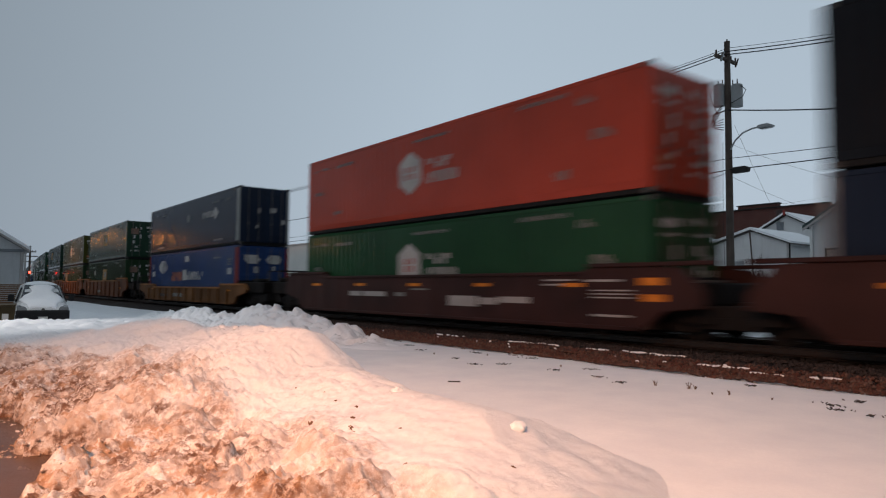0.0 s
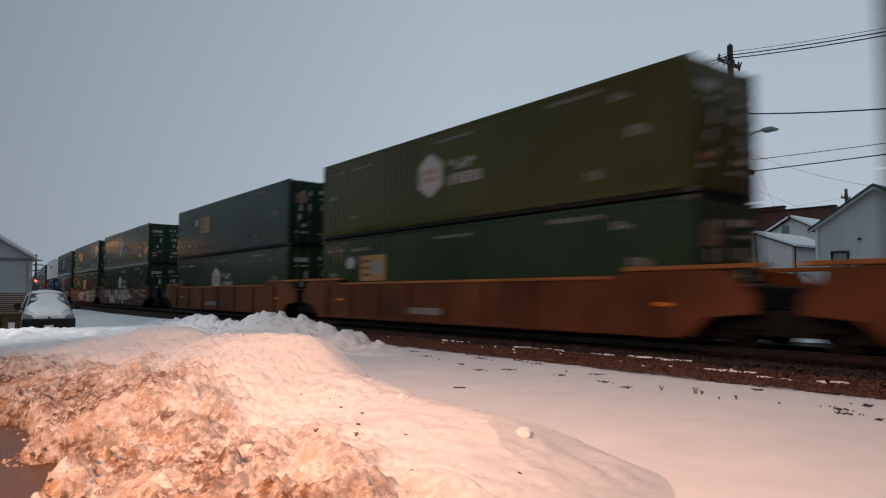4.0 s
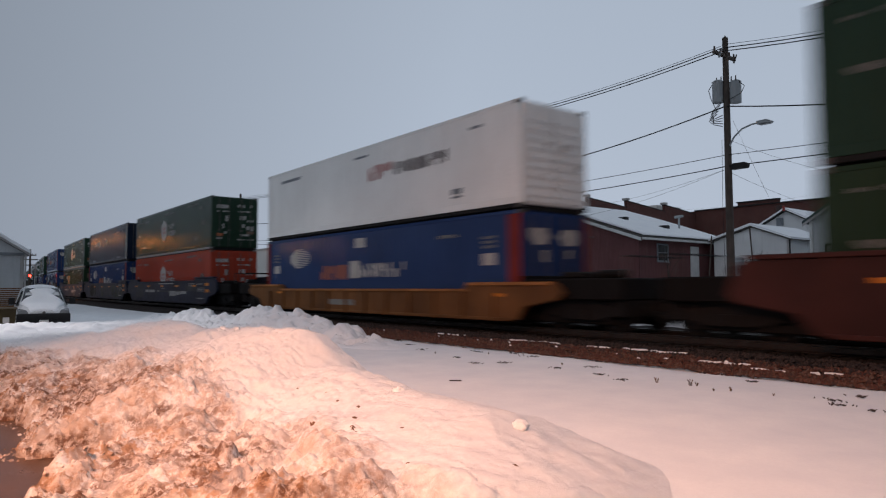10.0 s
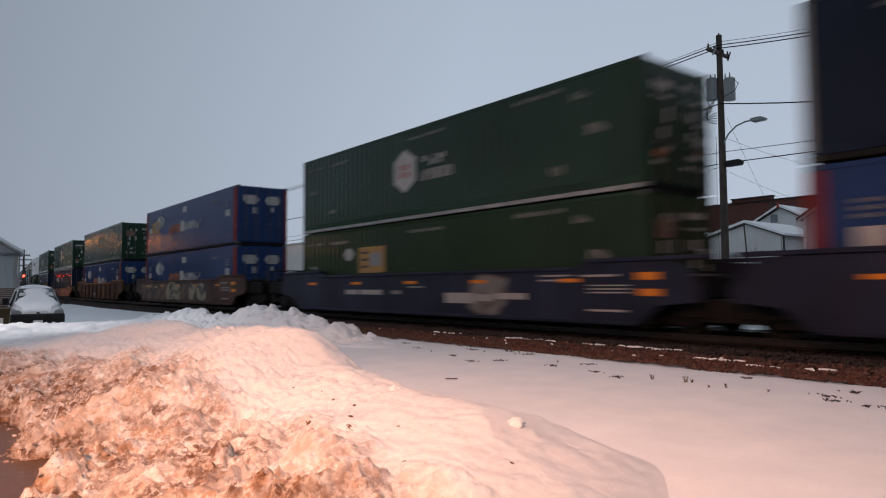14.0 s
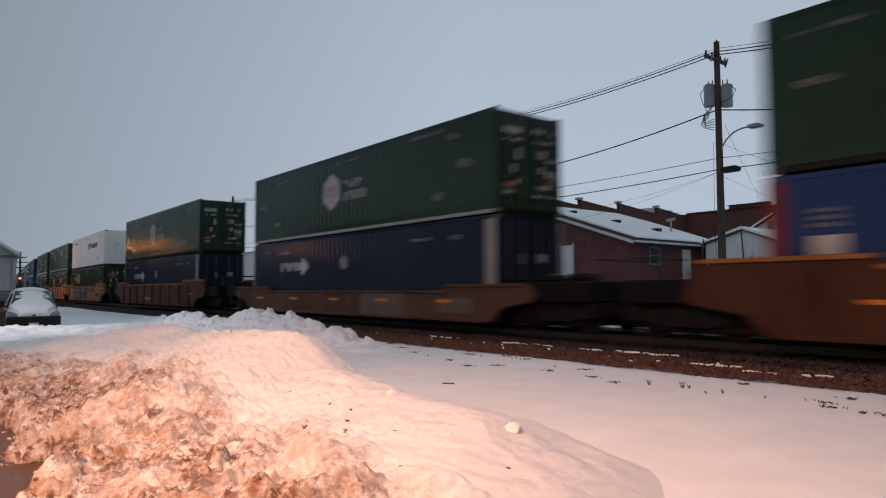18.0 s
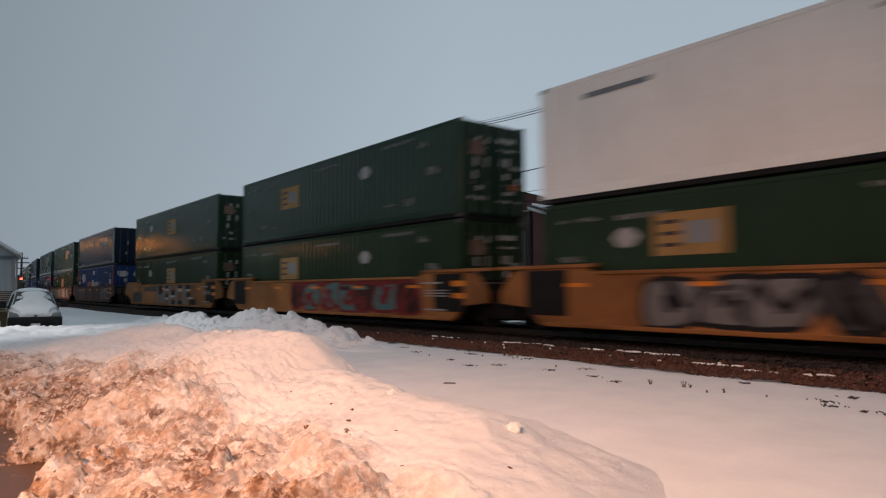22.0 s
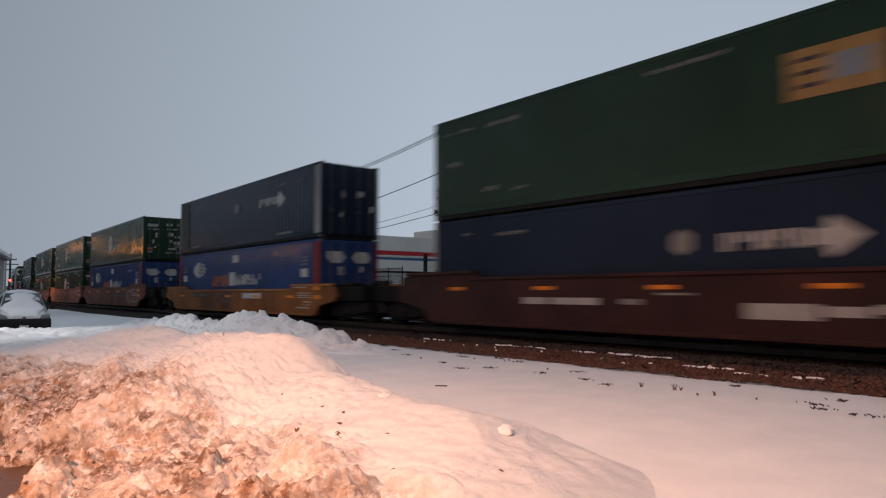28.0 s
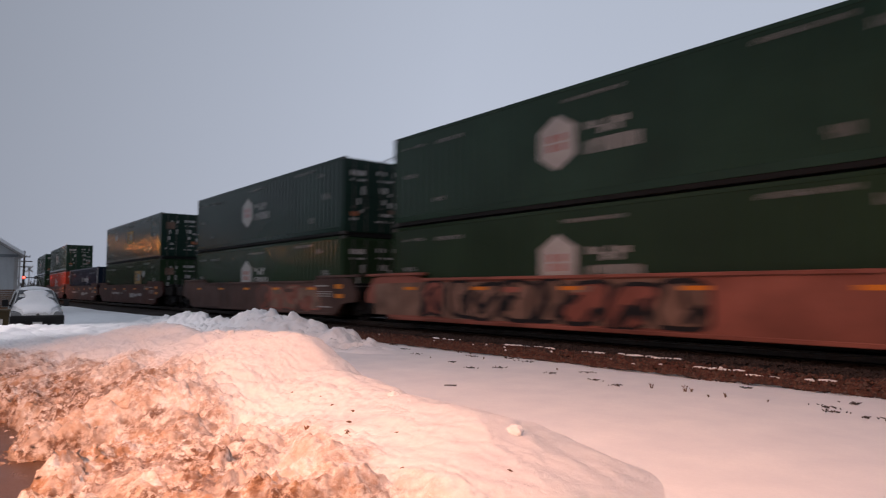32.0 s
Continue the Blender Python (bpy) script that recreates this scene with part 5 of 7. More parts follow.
for k in range(2600):
    far = k % 2
    x = random.uniform(-420, -160) if far else random.uniform(-150, 300)
    y = random.uniform(-30, 150) if far else random.uniform(150, 260)
    h = random.uniform(3, 8)
    b = len(wv)
    a = random.uniform(0, 3.14)
    dx, dy, l = math.cos(a), math.sin(a), random.uniform(0.5, 1.6)
    z = ground_z(x, y) - 0.3
    wv += [(x - 0.12 * dx, y - 0.12 * dy, z), (x + 0.12 * dx, y + 0.12 * dy, z), (x + l * dx, y + l * dy, z + h * 0.7), (x, y, z + h), (x - l * dx, y - l * dy, z + h * 0.75), (x, y, z + h * 0.35), (x + dy * 0.15, y - dx * 0.15, z + h * 0.5)]
    wf += [(b, b + 1, b + 5), (b + 5, b + 2, b + 6), (b + 5, b + 3, b + 6), (b + 5, b + 4, b + 6)]
me = bpy.data.meshes.new("far_woods")
me.from_pydata(wv, [], wf)
me.materials.append(WOODS)
tagged(new("far_woods", me), "distant bare winter trees along the horizon", "woods", kind="stuff")

# ---- the lot's far end ----
gar = thing("lot_garage", "white gabled garage with a snowy roof edge at the lot", "garage")
part("wall", prism([(-3.2, 0.0), (4.72, 0.0), (4.72, 3.45), (0.76, 5.9), (-3.2, 3.45)], -58, -46.1, "x"), WHITESIDING, gar)
part("gable_board", prism([(-3.2, 3.46), (4.72, 3.46), (0.76, 5.9)], -46.098, -46.05, "x"), WHITESIDING, gar)
part("fascia", box(-46.1, -46.0, -3.2, 4.74, 3.3, 3.455, 0.01), GREY, gar, "grey trim board under the gable")
for pa in ((-3.5, 3.28), (5.02, 3.28)):
    part("roof", prism([pa, (0.76, 5.95), (0.76, 6.07), (pa[0], pa[1] + 0.12)], -58.3, -45.7, "x"), STONECAP, gar)
    part("roof_snow", prism([(pa[0], pa[1] + 0.125), (0.76, 6.075), (0.76, 6.3), (pa[0], pa[1] + 0.3)], -58.2, -45.62, "x"), CAP, gar)
part("corner_board", box(-46.12, -46.02, 4.58, 4.76, 0.2, 3.3, 0.01), STONECAP, gar)
part("downpipe", tube((-45.95, 4.82, 0.2), (-45.95, 4.82, 3.3), 0.05), STONECAP, gar)
lum = thing("lumber_stack", "stack of weathered brown boards beside the garage", "lumber stack")
plank = cached("board", LUMBER, lambda: box(-0.1, 0.1, -1.6, 1.6, -0.035, 0.035, 0.006))
for r in range(13):
    for q in range(4):
        part("board", plank, LUMBER, lum, at=pose(-43.4 + q * 0.23 + random.uniform(-0.02, 0.02), 2.9 + random.uniform(-0.12, 0.12), 0.12 + r * 0.105 + ground_z(-43.4, 2.9), 0, 0, random.uniform(-1, 1)))

for k, (x, y, t) in enumerate(((-29.3, 1.95, 5), (-28.9, 2.50, -7))):
    b = thing("trash_bin", "olive-brown wheeled trash bin standing in the snow", "trash bin", "trash bins by the van", at=pose(x, y, ground_z(x, y), 0, 0, t))
    tub = bmesh.new()
    bmesh.ops.create_cone(tub, cap_ends=True, segments=4, radius1=0.34, radius2=0.42, depth=0.95, matrix=pose(0, 0, 0.55, 0, 0, 45))
    part("tub", tub, BINPLASTIC, b)
    part("lid", prism([(-0.34, 1.03), (0.36, 1.03), (0.38, 1.07), (0.0, 1.12), (-0.34, 1.1)], -0.32, 0.32, "y", 0.01), BINPLASTIC, b)
    part("handle", tube((-0.37, -0.25, 1.02), (-0.37, 0.25, 1.02), 0.02), TRIMBLACK, b)
    part("label_patch", box(0.335, 0.345, -0.1, 0.1, 0.55, 0.75), STONECAP, b)
    for s in (-0.25, 0.25):
        part("wheel", tube((-0.3, s - 0.04, 0.12), (-0.3, s + 0.04, 0.12), 0.12, sides=14), RUBBER, b)

# the parked van
van = thing("parked_van", "small white cargo van with snow on hood, windshield and roof", "van", at=pose(-30.4, 3.86, ground_z(-33, 4.0) - 0.03, 0, 0, -4))
# nose towards +x; (x, half width, belt height, half width of the top, height of the top)
VAN = [(0.05, 0.70, 0.74, 0.52, 0.86), (-0.04, 0.82, 0.80, 0.64, 0.94), (-0.35, 0.88, 0.92, 0.74, 1.06), (-0.95, 0.90, 1.02, 0.76, 1.20), (-1.30, 0.90, 1.05, 0.68, 1.54), (-1.62, 0.90, 1.06, 0.63, 1.79),
       (-2.1, 0.90, 1.06, 0.63, 1.86), (-4.2, 0.90, 1.06, 0.65, 1.85), (-4.5, 0.88, 1.05, 0.62, 1.74), (-4.6, 0.85, 1.0, 0.56, 1.5)]
bm = bmesh.new()
rows = []
for px, w, zb, wr, zt in VAN:
    half = [(w * 0.94, 0.3), (w, 0.46), (w, zb - 0.12), (w - 0.015, zb), (wr + 0.02, zt - 0.09), (wr - 0.09, zt - 0.012), (wr * 0.45, zt + 0.022)]
    rows.append([bm.verts.new((px, y, z)) for y, z in half] + [bm.verts.new((px, -y, z)) for y, z in half[::-1]])
for r0, r1 in zip(rows, rows[1:]):
    for i in range(len(r0)):
        j = (i + 1) % len(r0)
        bm.faces.new((r0[i], r0[j], r1[j], r1[i]))
bm.faces.new(rows[0][::-1])
bm.faces.new(rows[-1])
bmesh.ops.recalc_face_normals(bm, faces=bm.faces[:])
for f in bm.faces:
    f.smooth = len(f.verts) == 4
part("body", bm, VANWHITE, van)
bm = bmesh.new()
rows = [[bm.verts.new((-0.90 - 0.68 * v - 0.06 * u * u, u * (0.74 - 0.15 * v), 1.235 + 0.56 * v)) for u in (-1, -0.6, -0.2, 0.2, 0.6, 1)] for v in (0, 0.33, 0.66, 1)]
for r0, r1 in zip(rows, rows[1:]):
    for i in range(5):
        bm.faces.new((r0[i], r0[i + 1], r1[i + 1], r1[i])).smooth = True
bmesh.ops.recalc_face_normals(bm, faces=bm.faces[:])
bmesh.ops.solidify(bm, geom=bm.faces[:], thickness=0.03)
part("windshield", bm, GLASSDARK, van)
for s in (-1, 1):
    bm = bmesh.new()
    quad = [(-1.12, 0.905, 1.10), (-2.0, 0.905, 1.10), (-2.0, 0.705, 1.70), (-1.56, 0.71, 1.68)]
    ins = [bm.verts.new((x, s * (y - 0.04), z)) for x, y, z in quad]
    outs = [bm.verts.new((x, s * y, z)) for x, y, z in quad]
    bm.faces.new(ins)
    bm.faces.new(outs[::-1])
    for i in range(4):
        bm.faces.new((ins[i], outs[i], outs[(i + 1) % 4], ins[(i + 1) % 4]))
    bmesh.ops.recalc_face_normals(bm, faces=bm.faces[:])
    part("side_window", bm, GLASSDARK, van)
    hd = part("headlamp", prism([(-0.42, 1.0), (-0.06, 0.93), (0.06, 0.80), (-0.10, 0.78), (-0.42, 0.9)], s * 0.52, s * 0.875, "y", 0.02), HEADLAMP, van, "clear headlamp")
    part("fog_lamp", tube((0.0, s * 0.68, 0.48), (0.06, s * 0.68, 0.48), 0.06, sides=12), HEADLAMP, van)
    mr = part("mirror", box(-1.15, -1.0, s * 0.95, s * 1.16, 1.14, 1.42, 0.03), TRIMBLACK, van)
    part("stalk", box(-1.1, -1.04, s * 0.84, s * 0.96, 1.16, 1.22, 0.01), TRIMBLACK, mr)
    for x in (-0.75, -3.75):
        wh = part("wheel", tube((x, s * 0.70, 0.31), (x, s * 0.90, 0.31), 0.31, sides=24), RUBBER, van)
        part("rim", tube((x, s * 0.895, 0.31), (x, s * 0.915, 0.31), 0.2, 0.18, 18), CAN, wh)
part("bumper", prism([(-0.16, 0.26), (0.04, 0.26), (0.12, 0.34), (0.12, 0.76), (0.07, 0.82), (-0.16, 0.80)], -0.91, 0.91, "y", 0.03), TRIMBLACK, van, "black plastic front bumper and grille")
for k in range(3):
    part("grille_slat", box(0.115, 0.135, -0.5, 0.5, 0.44 + 0.07 * k, 0.465 + 0.07 * k), TRIMBLACK, van)
part("badge", tube((0.06, 0, 0.83), (0.09, 0, 0.83), 0.06, sides=14), STEEL, van)
part("plate", box(0.121, 0.136, -0.16, 0.16, 0.40, 0.56), PLATE, van)


# one blanket from the hood's edge up the windshield, narrow in the middle
bm = bmesh.new()
way = [(0.0, 0.86, 0.46), (-0.08, 0.93, 0.48), (-0.3, 1.03, 0.52), (-0.6, 1.11, 0.66), (-0.88, 1.18, 0.76), (-0.98, 1.28, 0.70), (-1.08, 1.37, 0.58), (-1.17, 1.46, 0.40), (-1.27, 1.55, 0.32), (-1.36, 1.64, 0.40), (-1.44, 1.70, 0.44)]
rows = []
for i, (px, pz, w) in enumerate(way):
    row = []
    for k in range(17):
        u = k / 8 - 1
        q = Vector((px, u * w * (1 + 0.12 * noise.noise((i * 0.9, u * 2, 3))) + 0.03 * noise.noise((i, 4, 1)), pz + 0.09 * (1 - u ** 4) * min(1, i / 1.5 + 0.2) + 0.02 * noise.noise((i * 0.8, u * 3, 7)) - 0.02))
        row.append(bm.verts.new(q))
    rows.append(row)
for r0, r1 in zip(rows, rows[1:]):
    for k in range(16):
        bm.faces.new((r0[k], r0[k + 1], r1[k + 1], r1[k])).smooth = True
bmesh.ops.recalc_face_normals(bm, faces=bm.faces[:])
bmesh.ops.solidify(bm, geom=bm.faces[:], thickness=-0.04)
part("front_snow", bm, CAP, van, "snow left on hood and windshield")
bm = bmesh.new()
rows = [[bm.verts.new((px, u * w + 0.02 * noise.noise((px * 2, u * 3, 1)), pz - 0.10 * u * u - (0.05 if abs(u) > 0.95 else 0))) for u in (-1, -0.75, -0.4, 0, 0.4, 0.75, 1)]
        for px, w, pz in ((-1.60, 0.50, 1.80), (-1.68, 0.56, 1.88), (-2.1, 0.60, 1.95), (-3.0, 0.61, 1.96), (-4.1, 0.60, 1.95), (-4.4, 0.52, 1.84))]
for r0, r1 in zip(rows, rows[1:]):
    for i in range(6):
        bm.faces.new((r0[i], r0[i + 1], r1[i + 1], r1[i])).smooth = True
bmesh.ops.recalc_face_normals(bm, faces=bm.faces[:])
bmesh.ops.solidify(bm, geom=bm.faces[:], thickness=0.05)
part("roof_snow", bm, CAP, van)

# crossing signal, far down the line
sig = thing("crossing_signal", "railway crossing signal mast with red flashing lamps", "crossing signal", at=(-105.0, 12.15, ground_z(-105, 12.15)))
part("mast", tube((0, 0, 0), (0, 0, 4.6), 0.08, sides=12), CAN, sig)
part("lamp_arm", box(-0.06, 0.06, -0.75, 0.95, 3.0, 3.1, 0.01), IRON, sig)
for y in (-0.6, 0.8):
    hd = part("lamp_hood", tube((0.0, y, 3.05), (0.16, y, 3.05), 0.22, 0.22, 20), IRON, sig)
    part("red_lens", tube((0.161, y, 3.05), (0.19, y, 3.05), 0.15, 0.12, 16), REDLAMP if y < 0 else HEADLAMP, hd)
for a in (45, -45):
    b = box(-0.02, 0.02, -0.6, 0.6, -0.1, 0.1, 0.01)
    bmesh.ops.transform(b, matrix=pose(0.1, 0, 4.2, a, 0, 0), verts=b.verts[:])
    part("cross_board", b, DOORWHITE, sig)
sg = thing("signal_cabinet", "grey railway equipment cabinet beside the line", "cabinet", at=(-103.0, 12.6, ground_z(-103, 12.6)))
part("body", box(-0.6, 0.6, -0.5, 0.5, 0, 1.9, 0.03), CAN, sg)
part("roof", box(-0.7, 0.7, -0.6, 0.6, 1.902, 1.98, 0.02), STEEL, sg)
part("door", box(0.602, 0.63, -0.4, 0.4, 0.2, 1.7, 0.01), CAN, sg)


# ---- lamps behind and beside the camera ----
def lamp_post(x, y, z, reach, label):
    p = thing("lamp_post", label, "lamp post", "warm lamps of the lot", at=(x, y, 0))
    part("pole", tube((0, 0, -0.1), (0, 0, z + 0.25), 0.09, 0.06, 12), CAN, p)
    part("arm", tube((0, 0, z + 0.2), (0, reach, z + 0.28), 0.035, sides=8), CAN, p)
    hd = part("lamp_head", box(-0.18, 0.18, reach - 0.3, reach + 0.3, z + 0.16, z + 0.32, 0.03), CAN, p)
    part("lens", box(-0.14, 0.14, reach - 0.24, reach + 0.24, z + 0.13, z + 0.158, 0.01), WARMLAMP, hd, "glowing warm lamp lens")
    return p


lamp_post(-1.4, -6.0, 9.1, 0.8, "lamp post with a warm lit head over the lot")
# unseen post, added only as a holder for the fill over the van
lamp_post(-27.0, -4.4, 7.5, 0.8, "unseen lamp post added to go with the van fill light")
canopy = thing("lamp_row", "row of orange lamps under a shelter roof edge", "lamp row", at=(-86.5, 2.6, 0))
part("beam", box(-9, 9, -0.15, 0.15, 7.2, 7.4, 0.02), STEEL, canopy)
for x in (-8.8, 0, 8.8):
    part("post", tube((x, 0, 0), (x, 0, 7.2), 0.1, sides=10), STEEL, canopy)
for k in range(7):
    part("lamp", tube((-8.4 + 2.8 * k, 0, 6.8), (-8.4 + 2.8 * k, 0, 7.15), 0.2, 0.12, 12), ORANGELAMP, canopy)

# unseen block behind the camera, added to darken the train's right part
lotb = thing("rear_sky_blocker", "unseen dark brick block added behind the camera against sky light", "building")
part("wall", box(-11.0, 40.0, -22.0, -8.0, -0.05, 14.0, 0.02), DBRICKS, lotb)
part("coping", box(-11.1, 40.1, -22.1, -7.9, 14.002, 14.2, 0.02), STONECAP, lotb)
# long block out of view, added to cut sky light on the far containers
rowb = thing("west_sky_blocker", "long unseen dark brick block added to darken the far containers", "building")
part("wall", box(-420.0, -66.0, -40.0, -14.0, -0.3, 10.5, 0.02), DBRICKS, rowb)
part("coping", box(-420.1, -65.9, -40.1, -13.9, 10.502, 10.7, 0.02), STONECAP, rowb)


# ---- the train ----
LEN, HALF, HIGH = 16.15, 1.295, 2.896
LOW_Z = 0.548                     # underside of the lower container
MOVERS = []                       # (thing, place in the train, side offset, height)


def side_panel(material, sgn):
    """A long side with shallow upright folds."""
    def make():
        bm = bmesh.new()
        prof = []
        for k in range(50):
            a = 0.05 + k * 0.321
            prof += [(a, 0.0), (a + 0.06, 0.0), (a + 0.16, 0.016), (a + 0.22, 0.016)]
        prof.append((LEN - 0.03, 0.0))
        lo = [bm.verts.new((x, sgn * (HALF - 0.004 - d), 0.14)) for x, d in prof]
        hi = [bm.verts.new((x, sgn * (HALF - 0.004 - d), HIGH - 0.09)) for x, d in prof]
        for i in range(len(prof) - 1):
            bm.faces.new((lo[i], lo[i + 1], hi[i + 1], hi[i]))
        bmesh.ops.recalc_face_normals(bm, faces=bm.faces[:])
        return bm
    return cached(("side_panel", sgn), material, make)


def shell(material):
    """Inner box: rear wall, floor and closed front behind the doors."""
    return cached("inner_box", material, lambda: box(0.015, LEN - 0.03, -HALF + 0.025, HALF - 0.025, 0.10, HIGH - 0.04))


def roof_sheet(material):
    def make():
        bm = bmesh.new()
        rows = []
        for k in range(25):
            x = 0.02 + k * (LEN - 0.04) / 25
            for a, z in ((0.0, -0.03), (0.06, -0.012), (0.52, -0.012), (0.58, -0.03)):
                rows.append([bm.verts.new((x + a, y, HIGH + z)) for y in (-HALF + 0.02, HALF - 0.02)])
        for r0, r1 in zip(rows, rows[1:]):
            bm.faces.new((r0[0], r1[0], r1[1], r0[1]))
        bmesh.ops.recalc_face_normals(bm, faces=bm.faces[:])
        return bm
    return cached("roof", material, make)


def shared_mark(parent, x0, x1, z0, z1, material, name="marking", depth=1):
    key = (name, round(x0, 2), round(x1, 2), round(z0, 2), round(z1, 2), depth)
    y = -HALF - 0.004 * depth
    if material is MARK:
        return tagged(part("stencil_lettering", cached(("stencil_lettering",) + key, material, lambda: glyphs(x0, x1, z0, z1, max(2, round((x1 - x0) / (0.7 * (z1 - z0)))), y, int(x0 * 100))), material, parent), kind="stuff")
    me = cached(key, material, lambda: box(x0, x1, y, y + 0.003, z0, z1))
    return part(name, me, material, parent)


def glyphs(x0, x1, z0, z1, count, y, seed):
    """Worn lettering that cannot be read: plain upright bars, some broken."""
    rnd = random.Random(seed)
    bm = bmesh.new()
    step, h = (x1 - x0) / count, z1 - z0
    for k in range(count):
        for q in (0.0, 0.42):
            a = x0 + (k + q) * step
            w = step * rnd.uniform(0.22, 0.36)
            lo, hi = z0 + h * rnd.choice((0, 0, 0, 0.1, 0.45)), z1 - h * rnd.choice((0, 0, 0, 0.1, 0.45))
            if hi - lo > 0.2 * h:
                box(a, a + w, y, y + 0.003, lo, hi, bm=bm)
    return bm


def hexagon(parent, x, z, r, material, name="logo_hexagon", depth=1):
    def make():
        bm = bmesh.new()
        y = -HALF - 0.004 * depth
        f = [bm.verts.new((x + r * math.sin(k * math.pi / 3), y, z + r * 1.02 * math.cos(k * math.pi / 3))) for k in range(6)]
        bm.faces.new(f)
        return bm
    return part(name, cached((name, x, z, r), material, make), material, parent)


def letters(parent, x0, x1, z0, z1, material, count, name="letter_bar", seed=0, depth=1):
    """Lettering that cannot be read: upright bars of its size and colour."""
    key = (name, x0, x1, z0, z1, count, seed)
    return tagged(part(name, cached(key, material, lambda: glyphs(x0, x1, z0, z1, count, -HALF - 0.004 * depth, seed)), material, parent), kind="stuff")


# blocks of small lettering on a door end: from, to, foot, head, number of letters
ENDMARKS = [(-1.02, -0.20, 2.22, 2.42, 5), (-0.98, -0.30, 2.02, 2.10, 7), (-0.95, -0.62, 1.52, 1.80, 2), (-0.52, -0.24, 1.50, 1.84, 2), (-0.85, -0.40, 1.12, 1.38, 3), (-1.0, -0.3, 0.52, 0.64, 7), (-0.7, -0.35, 0.80, 0.96, 3),
            (0.16, 0.98, 2.32, 2.48, 6), (0.20, 0.92, 2.06, 2.14, 8), (0.28, 0.62, 1.60, 1.86, 2), (0.70, 1.06, 1.52, 1.66, 3), (0.22, 0.58, 1.18, 1.40, 2), (0.66, 1.08, 1.06, 1.30, 2), (0.15, 1.05, 0.50, 0.58, 9), (0.3, 0.8, 0.74, 0.86, 4)]


def end_letters(rows, seed):
    rnd = random.Random(seed)
    bm = bmesh.new()
    for y0, y1, z0, z1, count in rows:
        step = (y1 - y0) / count
        for k in range(count):
            a = y0 + k * step
            if rnd.random() < 0.62:
                box(LEN + 0.017, LEN + 0.021, a, a + step * rnd.uniform(0.6, 0.9), z0 + rnd.uniform(0, 0.15) * (z1 - z0), z1, bm=bm)
    return bm


def end_doors(c, material, kind):
    """The door end, turned to the front of the train."""
    for s in (-1, 1):
        y0, y1 = (-HALF + 0.09, -0.01) if s < 0 else (0.01, HALF - 0.09)
        d = part("door", cached(("door", s), material, lambda: box(LEN - 0.028, LEN + 0.004, y0, y1, 0.16, HIGH - 0.13, 0.006)), material, c)
        if kind == "white":
            for k in range(9):
                part("panel_rib", cached(("panel_rib", s), material, lambda: box(LEN + 0.005, LEN + 0.03, y0 + 0.05, y1 - 0.05, -0.03, 0.03)), material, d, at=(0, 0, 0.35 + k * 0.25))
            continue
        for k in (0.28, 0.72):
            y = y0 + (y1 - y0) * k
            part("locking_bar", cached(("locking_bar", round(y, 3)), STEEL, lambda: tube((LEN + 0.03, y, 0.14), (LEN + 0.03, y, HIGH - 0.12), 0.02, sides=8)), STEEL, d)
            part("bar_keeper", cached(("bar_keeper", round(y, 3)), STEEL, lambda: box(LEN + 0.005, LEN + 0.06, y - 0.07, y + 0.07, 1.0, 1.06)), STEEL, d)
        for k in range(5):
            part("crease", cached(("crease", s), material, lambda: box(LEN + 0.005, LEN + 0.016, y0 + 0.04, y1 - 0.04, -0.05, 0.05)), material, d, at=(0, 0, 0.4 + k * 0.52))
    rows = ENDMARKS if kind in ("hex", "square") else ENDMARKS[::3]
    tagged(part("end_lettering", cached(("end_lettering", kind), LOGO, lambda: end_letters(rows, len(kind))), LOGO, c), "small worn pale lettering on the door end", kind="stuff")
    if kind in ("hex", "square"):
        y0, y1, z0, z1 = (-0.98, -0.45, 1.86, 2.30) if kind == "square" else (0.68, 1.04, 0.86, 1.02)
        part("end_patch", cached(("end_patch", kind), PALETAN, lambda: box(LEN + 0.022, LEN + 0.025, y0, y1, z0, z1)), PALETAN, c)
        part("end_patch", cached(("end_patch", kind, 2), ORANGEINK, lambda: box(LEN + 0.022, LEN + 0.025, 0.62, 1.06, 0.92, 1.10) if kind == "square" else box(LEN + 0.022, LEN + 0.025, -1.0, -0.7, 0.70, 0.86)), ORANGEINK, c)
    if kind == "band":
        for y in (-0.62, 0.52):
            def oval():
                bm = bmesh.new()
                f = [bm.verts.new((LEN + 0.024, y + a, z)) for a, z in ((-0.42, 2.2), (-0.25, 2.42), (0.25, 2.42), (0.42, 2.2), (0.25, 1.98), (-0.25, 1.98))]
                bm.faces.new(f)
                return bm
            part("end_logo", cached(("end_logo", y), LOGO, oval), LOGO, c)


